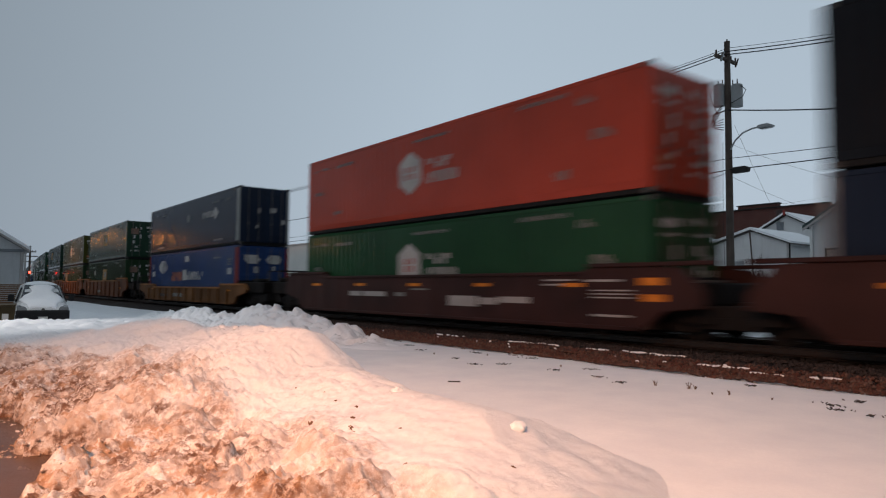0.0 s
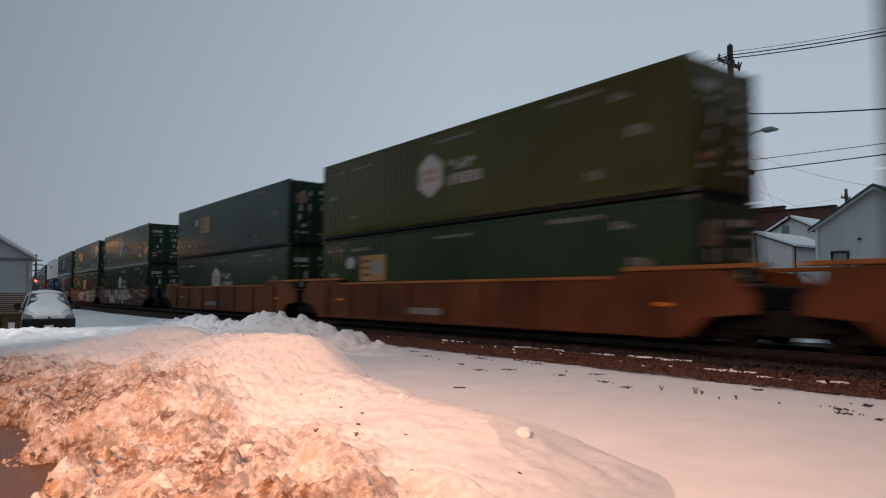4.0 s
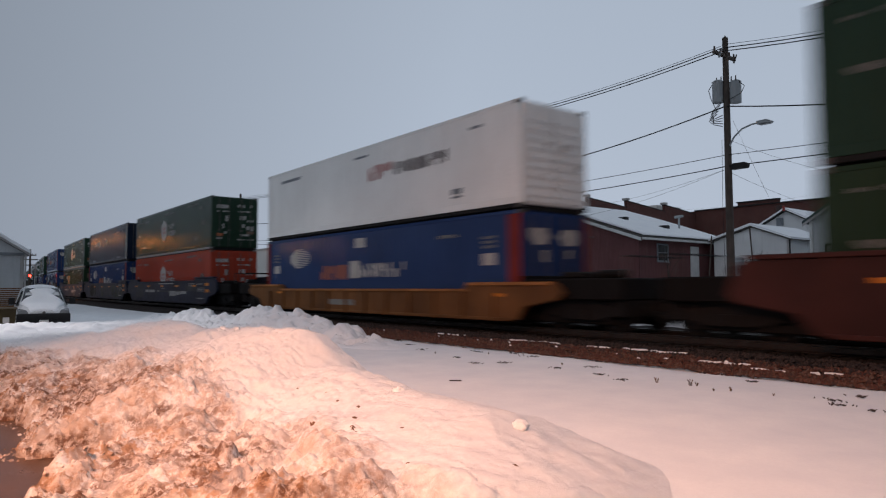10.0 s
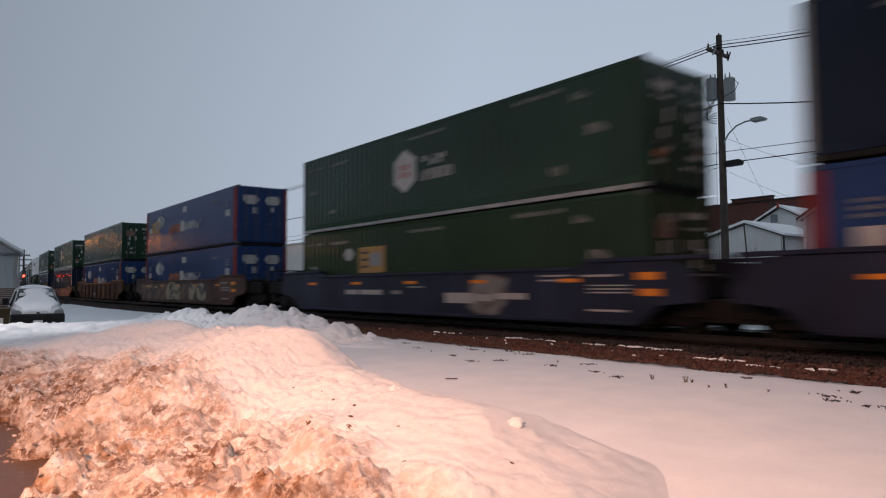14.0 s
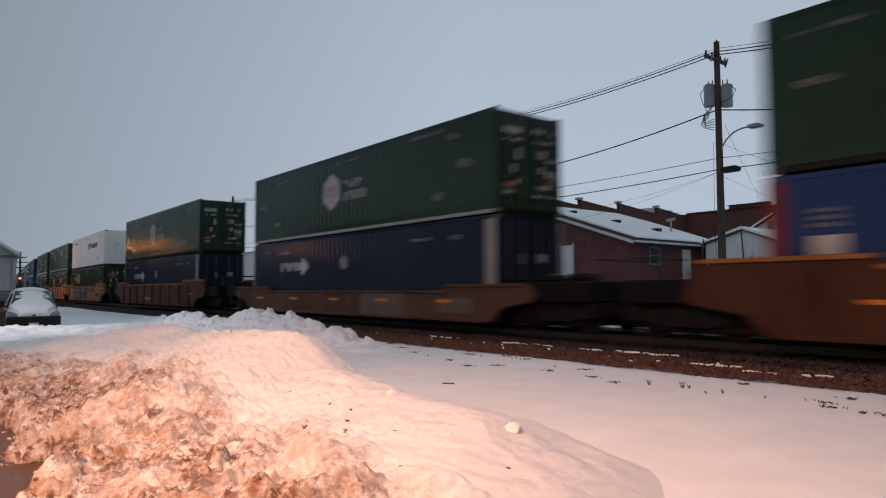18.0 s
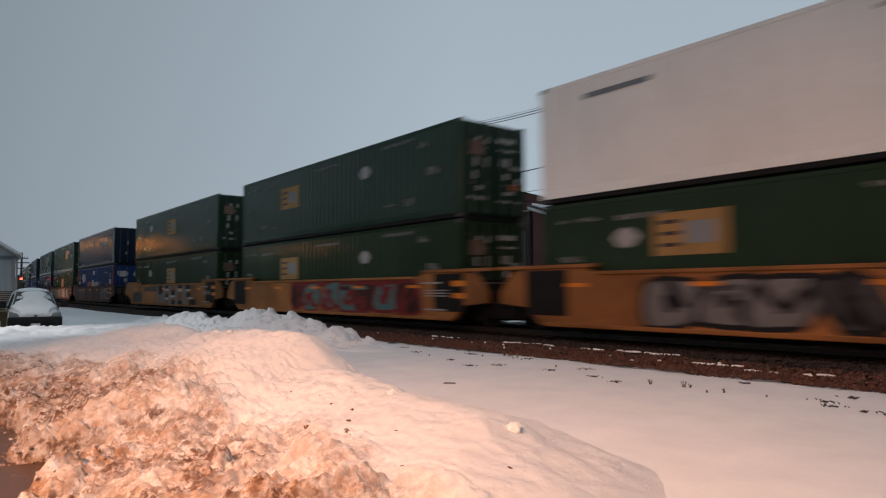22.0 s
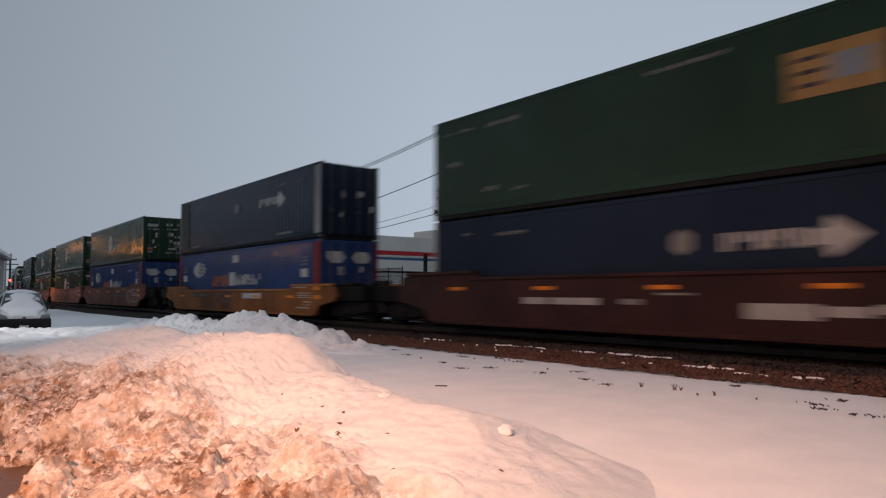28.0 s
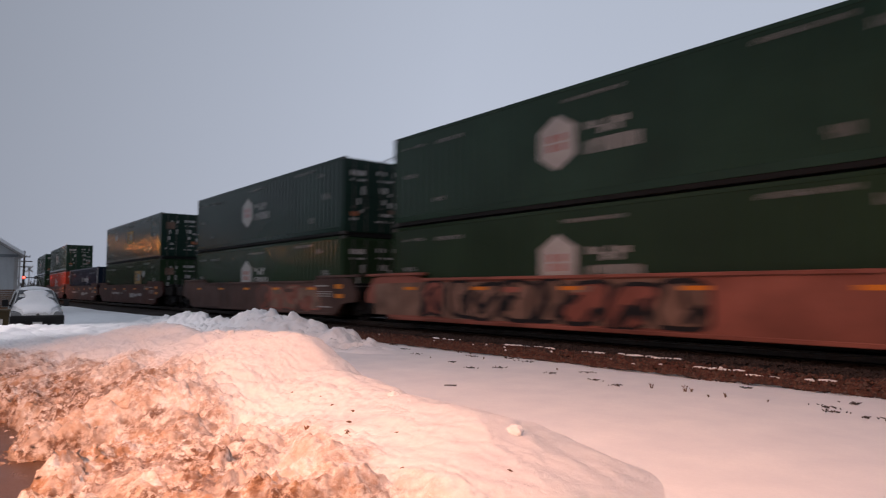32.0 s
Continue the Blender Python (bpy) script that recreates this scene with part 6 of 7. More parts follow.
def container(style, colour, words, u, level, pos=None):
    """A 53-foot container. style: hex, square, arrow, band, white or bare."""
    if level == 0 and colour in (GREEN, DGREEN):
        colour = LEAFGREEN
    c = thing("container", words, "shipping container", "containers on the train")
    sole = PALESOLE if level and u in (-133.81, -219.38, -257.84, -327.83, -455.85) else GASKET
    part("inner_box", shell(colour), colour, c)
    part("roof", roof_sheet(colour), colour, c)
    for s in (-1, 1):
        y = s * HALF
        part("side_panel", side_panel(colour, s), colour, c)
        part("top_rail", cached(("top_rail", s), colour, lambda: box(0, LEN, min(y, y - s * 0.08), max(y, y - s * 0.08), HIGH - 0.10, HIGH, 0.008)), colour, c)
        part("bottom_rail", cached(("bottom_rail", s), sole, lambda: box(0, LEN, min(y, y - s * 0.10), max(y, y - s * 0.10), 0.0, 0.11, 0.01)), sole, c)
        part("skirt", cached(("skirt", s), colour, lambda: box(0.02, LEN - 0.02, min(y + s * 0.006, y - s * 0.06), max(y + s * 0.006, y - s * 0.06), 0.112, 0.30, 0.008)), colour, c)
        for x in (0.0, LEN - 0.17):
            part("corner_post", cached(("corner_post", s, x), colour, lambda: box(x, x + 0.17, min(y, y - s * 0.14), max(y, y - s * 0.14), 0.151, HIGH - 0.101, 0.01)), colour, c)
        for x in (0.0, LEN - 0.18):
            for z in (-0.003, HIGH - 0.115):
                part("corner_casting", cached(("corner_casting", s, x, z), STEEL, lambda: box(x, x + 0.18, min(y + s * 0.004, y - s * 0.15), max(y + s * 0.004, y - s * 0.15), z, z + 0.118, 0.012)), STEEL, c)
    end_doors(c, colour, style)
    if style in ("hex", "square"):
        for x0, x1, a, b in ((1.12, 1.75, 2.42, 2.52), (2.28, 3.5, 2.38, 2.50), (0.6, 1.25, 1.48, 1.62), (2.16, 2.7, 0.62, 0.76), (7.3, 9.1, 2.51, 2.61), (13.35, 13.85, 0.56, 0.80), (14.55, 15.15, 1.40, 1.66), (14.12, 14.6, 2.30, 2.50), (12.1, 13.8, 2.58, 2.70), (0.55, 0.85, 2.42, 2.5)):
            shared_mark(c, x0, x1, a, b, MARK)
    if style == "hex":
        hx = hexagon(c, 7.12, 1.57, 0.69, LOGO)
        for x in (6.84, 7.20):
            shared_mark(hx, x + 0.02, x + 0.16, 1.36, 1.78, LRED, "logo_core", 2)
        shared_mark(hx, 6.72, 7.52, 1.545, 1.595, LOGO, "logo_bar", 3)
        letters(c, 8.06, 9.3, 1.58, 1.92, LETTER, 3, seed=3)
        letters(c, 8.06, 9.6, 1.14, 1.48, LETTER, 5, seed=4)
    elif style == "square":
        x = pos if pos is not None else 7.2
        z = 1.54 if u == -374.85 else 1.30
        sq = shared_mark(c, x, x + 1.65, z, z + 0.90, YELLOW, "logo_square")
        shared_mark(sq, x + 0.75, x + 1.4, z + 0.23, z + 0.68, GREY, "logo_block", 2)
        for k in range(3):
            shared_mark(sq, x + 0.15, x + 0.62, z + 0.18 + 0.24 * k, z + 0.26 + 0.24 * k, DARKINK, "logo_bar", 2)
        dx = 10.6 if u in (-394.14, -304.43) else x - 4.0 if x > 6.5 and x < 9 else x - 1.05 if x < 6.5 else x + 1.95
        def diamond():
            bm = bmesh.new()
            y = -HALF - 0.004
            bm.faces.new([bm.verts.new((dx + a, y, b)) for a, b in ((0, 1.98), (0.14, 2.14), (0.34, 2.22), (0.56, 2.14), (0.72, 1.98), (0.54, 1.80), (0.34, 1.74), (0.14, 1.80))])
            return bm
        part("logo_badge", cached(("logo_badge", round(dx, 2)), LETTER, diamond), LETTER, c)
        shared_mark(c, 12.2, 12.72, 0.62, 0.70, MARK)
        shared_mark(c, 3.25, 3.7, 0.55, 0.63, MARK)
    elif style == "arrow":
        for x0, x1, a, b in ((1.3, 1.65, 2.42, 2.5), (2.64, 3.7, 2.34, 2.44), (14.15, 14.68, 2.3, 2.44), (1.9, 3.25, 0.28, 0.38), (12.45, 13.8, 0.27, 0.40), (12.2, 13.3, 2.34, 2.44)):
            shared_mark(c, x0, x1, a, b, MARK)
        x = pos if pos is not None else 10.6
        letters(c, x, x + 1.6, 1.62, 1.98, LOGO, 5, "logo_bar", seed=9)
        def star():
            bm = bmesh.new()
            bm.faces.new([bm.verts.new((x + 1.98 + a, -HALF - 0.004, 1.80 + b)) for a, b in ((-0.34, -0.14), (-0.34, 0.14), (-0.12, 0.14), (-0.05, 0.38), (0.18, 0.24), (0.52, 0.0), (0.18, -0.24), (-0.05, -0.38), (-0.12, -0.14))])
            return bm
        part("logo_star", cached(("logo_star", x), LOGO, star), LOGO, c)
        hexagon(c, 8.05, 1.85, 0.27, MARK, "logo_badge")
        if u == -498.02:
            shared_mark(c, 0.02, 1.45, 0.16, HIGH - 0.11, GREYPANEL, "rear_panel", 1)
        for s0, s1 in ((LEN - 0.46, LEN - 0.02), (0.0, 0.12)):
            shared_mark(c, s0, s1, 0.16, HIGH - 0.11, STRIPE_W, "corner_panel", 2)
        part("end_panel", cached("end_panel", STRIPE_W, lambda: box(LEN + 0.022, LEN + 0.027, HALF - 0.14, HALF - 0.01, 0.16, HIGH - 0.11)), STRIPE_W, c)
    elif style == "band":
        part("logo_nose", cached("logo_nose", LOGO, nose), LOGO, c)
        for k in range(11):
            a = (k - 5) / 5.5
            zz = 2.03 + 0.40 * a
            shared_mark(c, 2.95, 3.10 + 1.06 * math.sqrt(1 - a * a), zz - 0.022, zz + 0.016, LOGO, "logo_stripe", 2)
        letters(c, 5.1, 7.2, 1.14, 1.68, ORANGEINK, 5, "letter_bar", seed=5)
        letters(c, 7.3, 10.9, 1.20, 1.68, LOGO, 10, "letter_bar", seed=6)
        shared_mark(c, 7.3, 7.98, 1.18, 1.80, LOGO, "letter_bar", 2)
        shared_mark(c, 7.66, 8.36, 2.26, 2.6, LOGO, "logo_patch")
        for x in (0.76, 14.6):
            shared_mark(c, x, x + 0.55, 1.45, 1.78, LOGO, "number_patch")
            for k in range(3):
                shared_mark(c, x, x + 0.55, 1.92 + 0.13 * k, 2.0 + 0.13 * k, MARK, "number_bar")
        shared_mark(c, 12.55, 13.6, 2.30, 2.40, MARK)
        for s0, s1 in ((LEN - 0.5, LEN - 0.02), (0.0, 0.30)):
            shared_mark(c, s0, s1, 0.16, HIGH - 0.11, STRIPE_R, "corner_panel", 3)
        part("end_panel", cached("end_panel", STRIPE_R, lambda: box(LEN + 0.022, LEN + 0.027, HALF - 0.16, HALF - 0.01, 0.16, HIGH - 0.11)), STRIPE_R, c)
        if pos:
            sq = shared_mark(c, pos, pos + 1.5, 1.4, 2.1, YELLOW, "logo_square", 2)
            shared_mark(sq, pos + 0.7, pos + 1.3, 1.55, 1.95, GREY, "logo_block", 3)
    elif style == "white":
        letters(c, 8.6, 10.1, 1.60, 2.12, LRED, 4, "logo_letter", seed=7)
        letters(c, 10.2, 13.1, 1.62, 2.04, DARKINK, 9, "logo_letter", seed=8)
        for x0, x1, a, b in ((1.4, 3.2, 2.38, 2.5), (7.6, 8.5, 2.5, 2.58), (14.1, 14.6, 2.4, 2.48), (13.25, 13.7, 0.62, 0.78), (13.25, 13.7, 0.5, 0.56)):
            shared_mark(c, x0, x1, a, b, GREY)
    if level:
        for x in (0.3, LEN - 0.5):
            for y in (-1.0, 1.0):
                part("twist_lock", cached(("twist_lock", x, y), STEEL, lambda: box(x, x + 0.16, y - 0.08, y + 0.08, -0.058, 0.0)), STEEL, c)
        part("underside", cached("underside", GASKET, lambda: box(0.1, LEN - 0.1, -HALF + 0.12, HALF - 0.12, -0.052, 0.098)), GASKET, c)
    return_z = LOW_Z if level == 0 else LOW_Z + HIGH + 0.058
    MOVERS.append((c, u, 0.0, return_z))
    return c


def nose():
    """The solid blunt point at the head of the striped emblem."""
    bm = bmesh.new()
    rim = [(2.98 + 0.12 * math.cos(k * math.pi / 8), 2.03 + 0.42 * math.sin(k * math.pi / 8)) for k in range(-4, 5)]
    bm.faces.new([bm.verts.new((x, -HALF - 0.004, z)) for x, z in [(2.36, 2.17), (2.36, 1.89)] + rim])
    return bm


# well cars: outline of the side sill in (x, height over rail)
def sill_outline(tall, front, rear):
    top = tall
    lift = top + (0.18 if top < 1.1 else 0.10)

    def end(short):
        if short:
            return [(16.05, 0.20), (16.55, 0.60), (17.45, 0.68), (17.45, 0.98), (17.0, lift - 0.05), (16.5, lift), (14.6, lift), (14.35, top)]
        return [(16.15, 0.20), (16.5, 0.56), (17.6, 0.74), (17.75, 0.9), (17.5, lift - 0.04), (17.2, lift), (14.2, lift), (13.95, top)]
    f = end(front)
    r = [(LEN - x, z) for x, z in end(rear)]
    return f + r[::-1]


def bogie(car, x):
    b = part("bogie", cached("bogie_bolster", IRON, lambda: box(-0.25, 0.25, -1.05, 1.05, 0.35, 0.62, 0.03)), IRON, car, "black cast-steel bogie", at=(x, 0, 0))
    for s in (-1, 1):
        y = s * 1.02
        part("side_frame", cached(("side_frame", s), IRON, lambda: prism([(-1.15, 0.38), (-0.95, 0.36), (-0.55, 0.26), (0.55, 0.26), (0.95, 0.36), (1.15, 0.38), (1.15, 0.58), (0.8, 0.62), (0.5, 0.74), (-0.5, 0.74), (-0.8, 0.62), (-1.15, 0.58)], y - 0.08, y + 0.08, "y", 0.015)), IRON, b)
        for a in (-0.89, 0.89) if s < 0 else ():
            part("bearing_cap", cached(("bearing_cap", s, a), IRON, lambda: tube((a, y, 0.46), (a, y + s * 0.13, 0.46), 0.11, 0.1, 12)), IRON, b)
        part("spring_nest", cached(("spring_nest", s), IRON, lambda: tube((0, y, 0.28), (0, y, 0.5), 0.2, 0.2, 12)), IRON, b)
    for a in (-0.89, 0.89):
        part("axle", cached(("axle", a), IRON, lambda: tube((a, -0.9, 0.46), (a, 0.9, 0.46), 0.07, sides=10)), IRON, b)
        for s in (-1, 1):
            def wheel():
                bm = tube((a, s * 0.72, 0.46), (a, s * 0.84, 0.46), 0.46, sides=28)
                tube((a, s * 0.69, 0.46), (a, s * 0.72, 0.46), 0.49, sides=28, bm=bm)
                tube((a, s * 0.84, 0.46), (a, s * 0.87, 0.46), 0.14, 0.12, 14, bm)
                return bm
            part("wheel", cached(("wheel", a, s), IRON, wheel), IRON, b)


def blob(x0, x1, z0, z1, seed, wobble=0.2, lean=0.0):
    """A rounded, uneven patch of spray."""
    cx, cz, rx, rz = (x0 + x1) / 2, (z0 + z1) / 2, (x1 - x0) / 2, (z1 - z0) / 2
    out = []
    for k in range(26):
        a = 6.2832 * k / 26
        c, n = math.cos(a), math.sin(a)
        f = 1 + wobble * noise.noise((c * 1.6 + seed, n * 1.6, seed * 0.7))
        zz = rz * math.copysign(abs(n) ** 0.6, n) * f
        out.append((cx + rx * math.copysign(abs(c) ** 0.6, c) * f + lean * zz, cz + zz))
    return out


def sprayed_face(name, outline, y, top, material, parent):
    bm = bmesh.new()
    bm.faces.new([bm.verts.new((px, y, min(top - 0.075, max(0.255, pz)))) for px, pz in outline])
    return part(name, bm, material, parent)


def throw_up(side_part, top, x0, x1, count, fills, edge, seed, rim=0.07, base=0):
    """Fat sprayed letters that cannot be read: rims, fills, counters and a highlight."""
    rnd = random.Random(seed)
    step = (x1 - x0) / count
    for k in range(count):
        a, w = x0 + (k + rnd.uniform(-0.18, 0.12)) * step, step * rnd.uniform(0.95, 1.4)
        lo, hi, lean = 0.24 + rnd.uniform(0, 0.08), top - 0.06 - rnd.uniform(0, 0.12), rnd.uniform(-0.35, 0.5)
        sd = seed * 1.7 + k * 3.1
        y = -1.5225 - 0.0003 * (4 * k + base)
        fill = fills[rnd.randrange(len(fills))]
        sprayed_face("sprayed_rim", blob(a, a + w, lo, hi, sd, 0.25, lean), y, top, edge, side_part)
        sprayed_face("sprayed_fill", blob(a + rim, a + w - rim, lo + rim * 0.8, hi - rim * 0.8, sd, 0.25, lean), y - 0.0003, top, fill, side_part)
        cuts = []
        for q in range(rnd.randint(2, 4)):
            cx, cz, l = a + w * rnd.uniform(0.15, 0.85), lo + (hi - lo) * rnd.uniform(0.2, 0.8), rnd.uniform(0.10, 0.34)
            cuts.append(blob(cx - w * rnd.uniform(0.05, 0.16), cx + w * rnd.uniform(0.05, 0.16), cz - l, cz + l, sd + q * 5, 0.5, rnd.uniform(-1.2, 1.4)))
        for q, cut in enumerate(cuts):
            sprayed_face("sprayed_counter", cut, y - 0.00060 - 0.00005 * q, top, edge, side_part)
        light = fills[(k + 1) % len(fills)]
        if light is not fill:
            cz = hi - 0.22 * (hi - lo)
            sprayed_face("sprayed_highlight", blob(a + w * 0.12, a + w * 0.6, cz - 0.07, cz + 0.07, sd + 9, 0.4, 0.4), y - 0.0009, top, light, side_part)


def number_plate(side_part, x0, x1, z0, z1):
    """A dark framed panel with pale stencil bars."""
    pl = part("stencil_panel", box(x0, x1, -1.5335, -1.522, z0, z1), DARKINK, side_part, "dark panel with pale stencil bars")
    n = max(4, round((x1 - x0) / 0.3))
    for k in range(n):
        if k != n // 3:
            a = x0 + 0.06 + (x1 - x0 - 0.12) * k / n
            part("stencil_bar", cached(("stencil_bar", round((x1 - x0) / n, 2), round(z1 - z0, 2)), PALEPATCH, lambda: box(0, (x1 - x0) / n * 0.72, -1.535, -1.5337, 0.05, z1 - z0 - 0.04)), PALEPATCH, pl, at=(a, 0, z0))


def sprayed(side_part, top, rows):
    """Block letters and scrawl at known places on the side: colour, from, to, foot, head."""
    for k, (col, x0, x1, z0, z1) in enumerate(rows):
        bm = bmesh.new()
        y, e = -1.5224 - 0.0003 * k, 0.12 * min(x1 - x0, z1 - z0)
        z0, z1 = max(0.26, z0), min(top - 0.08, z1)
        out = [(x0 + e * 0.3, z0), (x1 - e, z0 + e * 0.2), (x1, z0 + e), (x1 - e * 0.2, z1 - e), (x1 - e, z1), (x0 + e, z1 - e * 0.3), (x0, z1 - e), (x0 + e * 0.15, z0 + e)]
        bm.faces.new([bm.verts.new((px, y, pz)) for px, pz in out])
        part("sprayed_letter", bm, col, side_part)


def well_car(u, colour, words, tall=1.44, ribs=0, front=False, rear=False, spray=None, lip=None, patch=None):
    car = thing("well_car", words, "rail car", "well cars of the train")
    top = tall
    out = sill_outline(tall, front, rear)
    lipm = lip or colour
    for s in (-1, 1):
        y0, y1 = (-1.52, -1.38) if s < 0 else (1.38, 1.52)
        sill = part("side_sill", cached(("side_sill", tall, front, rear, s), colour, lambda: prism(out, y0, y1, "y", 0.012)), colour, car)
        part("top_chord", cached(("top_chord", tall, s), lipm, lambda: box(1.9, 14.2, min(s * 1.36, s * 1.57), max(s * 1.36, s * 1.57), top - 0.07, top + 0.012, 0.012)), lipm, sill)
        part("bottom_chord", cached(("bottom_chord", s), colour, lambda: box(0.2, 15.95, min(s * 1.34, s * 1.55), max(s * 1.34, s * 1.55), 0.16, 0.25, 0.012)), colour, sill)
        for x in (-1.3, 14.25) if not front else (-1.2, 14.6):
            part("raised_chord", cached(("raised_chord", tall, s, x), lipm, lambda: box(x, x + 3.1, min(s * 1.36, s * 1.57), max(s * 1.36, s * 1.57), top + 0.10, top + 0.19, 0.012)), lipm, sill)
        rib = cached(("rib", tall, s), colour, lambda: prism([(-0.06, 0.15), (0.06, 0.15), (0.06, top - 0.075), (-0.06, top - 0.075)], min(s * 1.522, s * 1.60), max(s * 1.522, s * 1.60), "y", 0.01))
        for k in range(ribs if s < 0 else 0):
            part("rib", rib, colour, sill, at=(0.9 + k * (14.4 / max(1, ribs - 1)), 0, 0))
        if s < 0:
            near = sill
    stencilled = colour in (RUSTBROWN, MAROON, SLATE, BRIGHTORANGE)
    if not ribs:
        for x in (0.95, 4.18, 7.4, 10.6, 13.82):
            part("reflector", cached(("reflector", x, top), REFLECT, lambda: box(x, x + 0.62, -1.532, -1.524, top - 0.34, top - 0.25)), REFLECT, near)
        for x0, x1, z0, z1, mt in (((3.8, 4.6, 0.76, 0.92, LETTER), (4.75, 6.1, 0.76, 0.92, LETTER), (9.45, 10.7, 0.55, 0.84, LETTER), (10.8, 11.5, 0.62, 0.80, LETTER), (11.6, 12.7, 0.68, 0.84, LETTER), (13.2, 14.2, 1.24, 1.28, LETTER), (13.2, 14.2, 1.13, 1.17, LETTER), (6.7, 7.2, 0.78, 0.9, MARK), (7.6, 8.4, 0.98, 1.03, MARK)) if stencilled and u not in (-153.07, -238.44, -455.85, -436.44, -498.02) else ()) + (() if u == -327.83 else ((14.7, 15.7, 0.44, 0.49, LETTER), (14.7, 15.8, 0.85, 0.88, LETTER), (14.7, 15.8, 0.93, 0.96, LETTER), (14.7, 15.8, 1.01, 1.04, LETTER), (14.5, 15.5, 1.22, 1.27, LETTER), (16.0, 16.55, 1.14, 1.30, REFLECT), (16.05, 16.6, 0.80, 0.95, REFLECT))):
            part("car_marking", cached(("car_marking", x0, z0), mt, lambda: box(x0, x1, -1.531, -1.524, z0, z1)), mt, near)
    else:
        for x in (1.6, 15.2):
            part("reflector", cached(("reflector", x), REFLECT, lambda: box(x, x + 0.5, -1.532, -1.524, 0.80, 0.88)), REFLECT, near)
        part("car_marking", cached("car_marking_plate", MARK, lambda: box(6.1, 8.0, -1.531, -1.524, 0.42, 0.62)), MARK, near)
    part("floor", cached("well_floor", IRON, lambda: box(0.1, 16.05, -1.36, 1.36, 0.10, 0.20, 0.02)), IRON, car)
    for k in range(6):
        part("cross_member", cached("cross_member", IRON, lambda: box(-0.15, 0.15, -1.36, 1.36, 0.03, 0.1)), IRON, car, at=(1.3 + k * 2.7, 0, 0))
    for e, short in ((1, front), (-1, rear)):
        tip = 17.45 if short else 19.3
        def plat():
            return box(16.34, tip, -1.36, 1.36, 0.74, 1.2 if short else 1.25, 0.03)
        flip = Matrix.Identity(4) if e > 0 else Matrix.Translation((LEN, 0, 0)) @ Matrix.Rotation(math.pi, 4, "Z")
        pl = part("end_platform", cached(("end_platform", short), DARKSTEEL, plat), DARKSTEEL, car, at=flip)
        part("bulkhead", cached(("bulkhead",), DARKSTEEL, lambda: box(16.2, 16.32, -1.37, 1.37, 0.2, 1.34, 0.015)), DARKSTEEL, pl)
        part("underframe", cached(("underframe", short), IRON, lambda: box(16.36, tip - 0.4, -0.98, 0.98, 0.16, 0.735, 0.03)), IRON, pl)
        part("cross_beam", cached(("cross_beam", short), IRON, lambda: box(tip - 0.35, tip - 0.02, -1.2, 1.2, 0.36, 0.74, 0.02)), IRON, pl)
        if not short:
            part("coupler", cached("coupler", IRON, lambda: box(19.0, 19.86, -0.14, 0.14, 0.46, 0.72, 0.03)), IRON, pl)
            part("air_hose", cached("air_hose", RUBBER, lambda: tube((19.3, -0.4, 0.6), (19.75, -0.3, 0.2), 0.03, sides=7)), RUBBER, pl)
            for y in (-1.1, 1.1):
                part("grab_iron", cached(("grab_iron", y), STEEL, lambda: tube((19.25, y, 1.25), (19.25, y, 1.75), 0.02, sides=6)), STEEL, pl)
            part("grab_rail", cached("grab_rail", IRON, lambda: tube((19.25, -1.1, 1.75), (19.25, 1.1, 1.75), 0.02, sides=6)), IRON, pl)
            part("brake_gear", cached("brake_gear", IRON, lambda: box(17.2, 17.9, -1.0, -0.4, 1.255, 1.42, 0.04)), IRON, pl)
            part("brake_cylinder", cached("brake_cylinder", IRON, lambda: tube((17.3, 0.4, 1.37), (18.2, 0.4, 1.37), 0.12, sides=12)), IRON, pl)
        else:
            part("drawbar", cached("drawbar", IRON, lambda: box(17.3, 17.78, -0.3, 0.3, 0.5, 0.8, 0.04)), IRON, pl)
            part("walkway", cached("walkway", STEEL, lambda: box(16.4, 17.44, -1.3, -0.5, 1.21, 1.25)), STEEL, pl)
    bogie(car, 17.95 if not front else 17.78)
    if not rear:
        bogie(car, LEN - 17.95)
    if patch:
        for x0, x1, z0, z1, mt in patch:
            part("repaint_patch", cached(("patch", x0, x1), mt, lambda: box(x0, x1, -1.527, -1.522, z0, z1)), mt, near)
    if spray:
        for k, (x0, x1, cols, edge, n) in enumerate(spray):
            throw_up(near, top, x0, x1, n, cols, edge, int(-u) % 89 + k, base=2 * k, rim=0.13 if edge in (K, GRAF_R) else 0.07)
    if colour is YCAR:
        for x0, x1 in (((15.15, 16.5),) if front else ()) + (((-0.35, 1.0),) if rear else ()):
            part("dark_end", cached(("dark_end", x0), IRON, lambda: box(x0, x1, -1.5305, -1.521, 0.42, top + 0.06, 0.004)), IRON, near)
    if u in PANELS:
        number_plate(near, *PANELS[u])
    if u in PAINTED:
        sprayed(near, top, PAINTED[u])
    MOVERS.append((car, u, 0.0, RAIL))
    return car


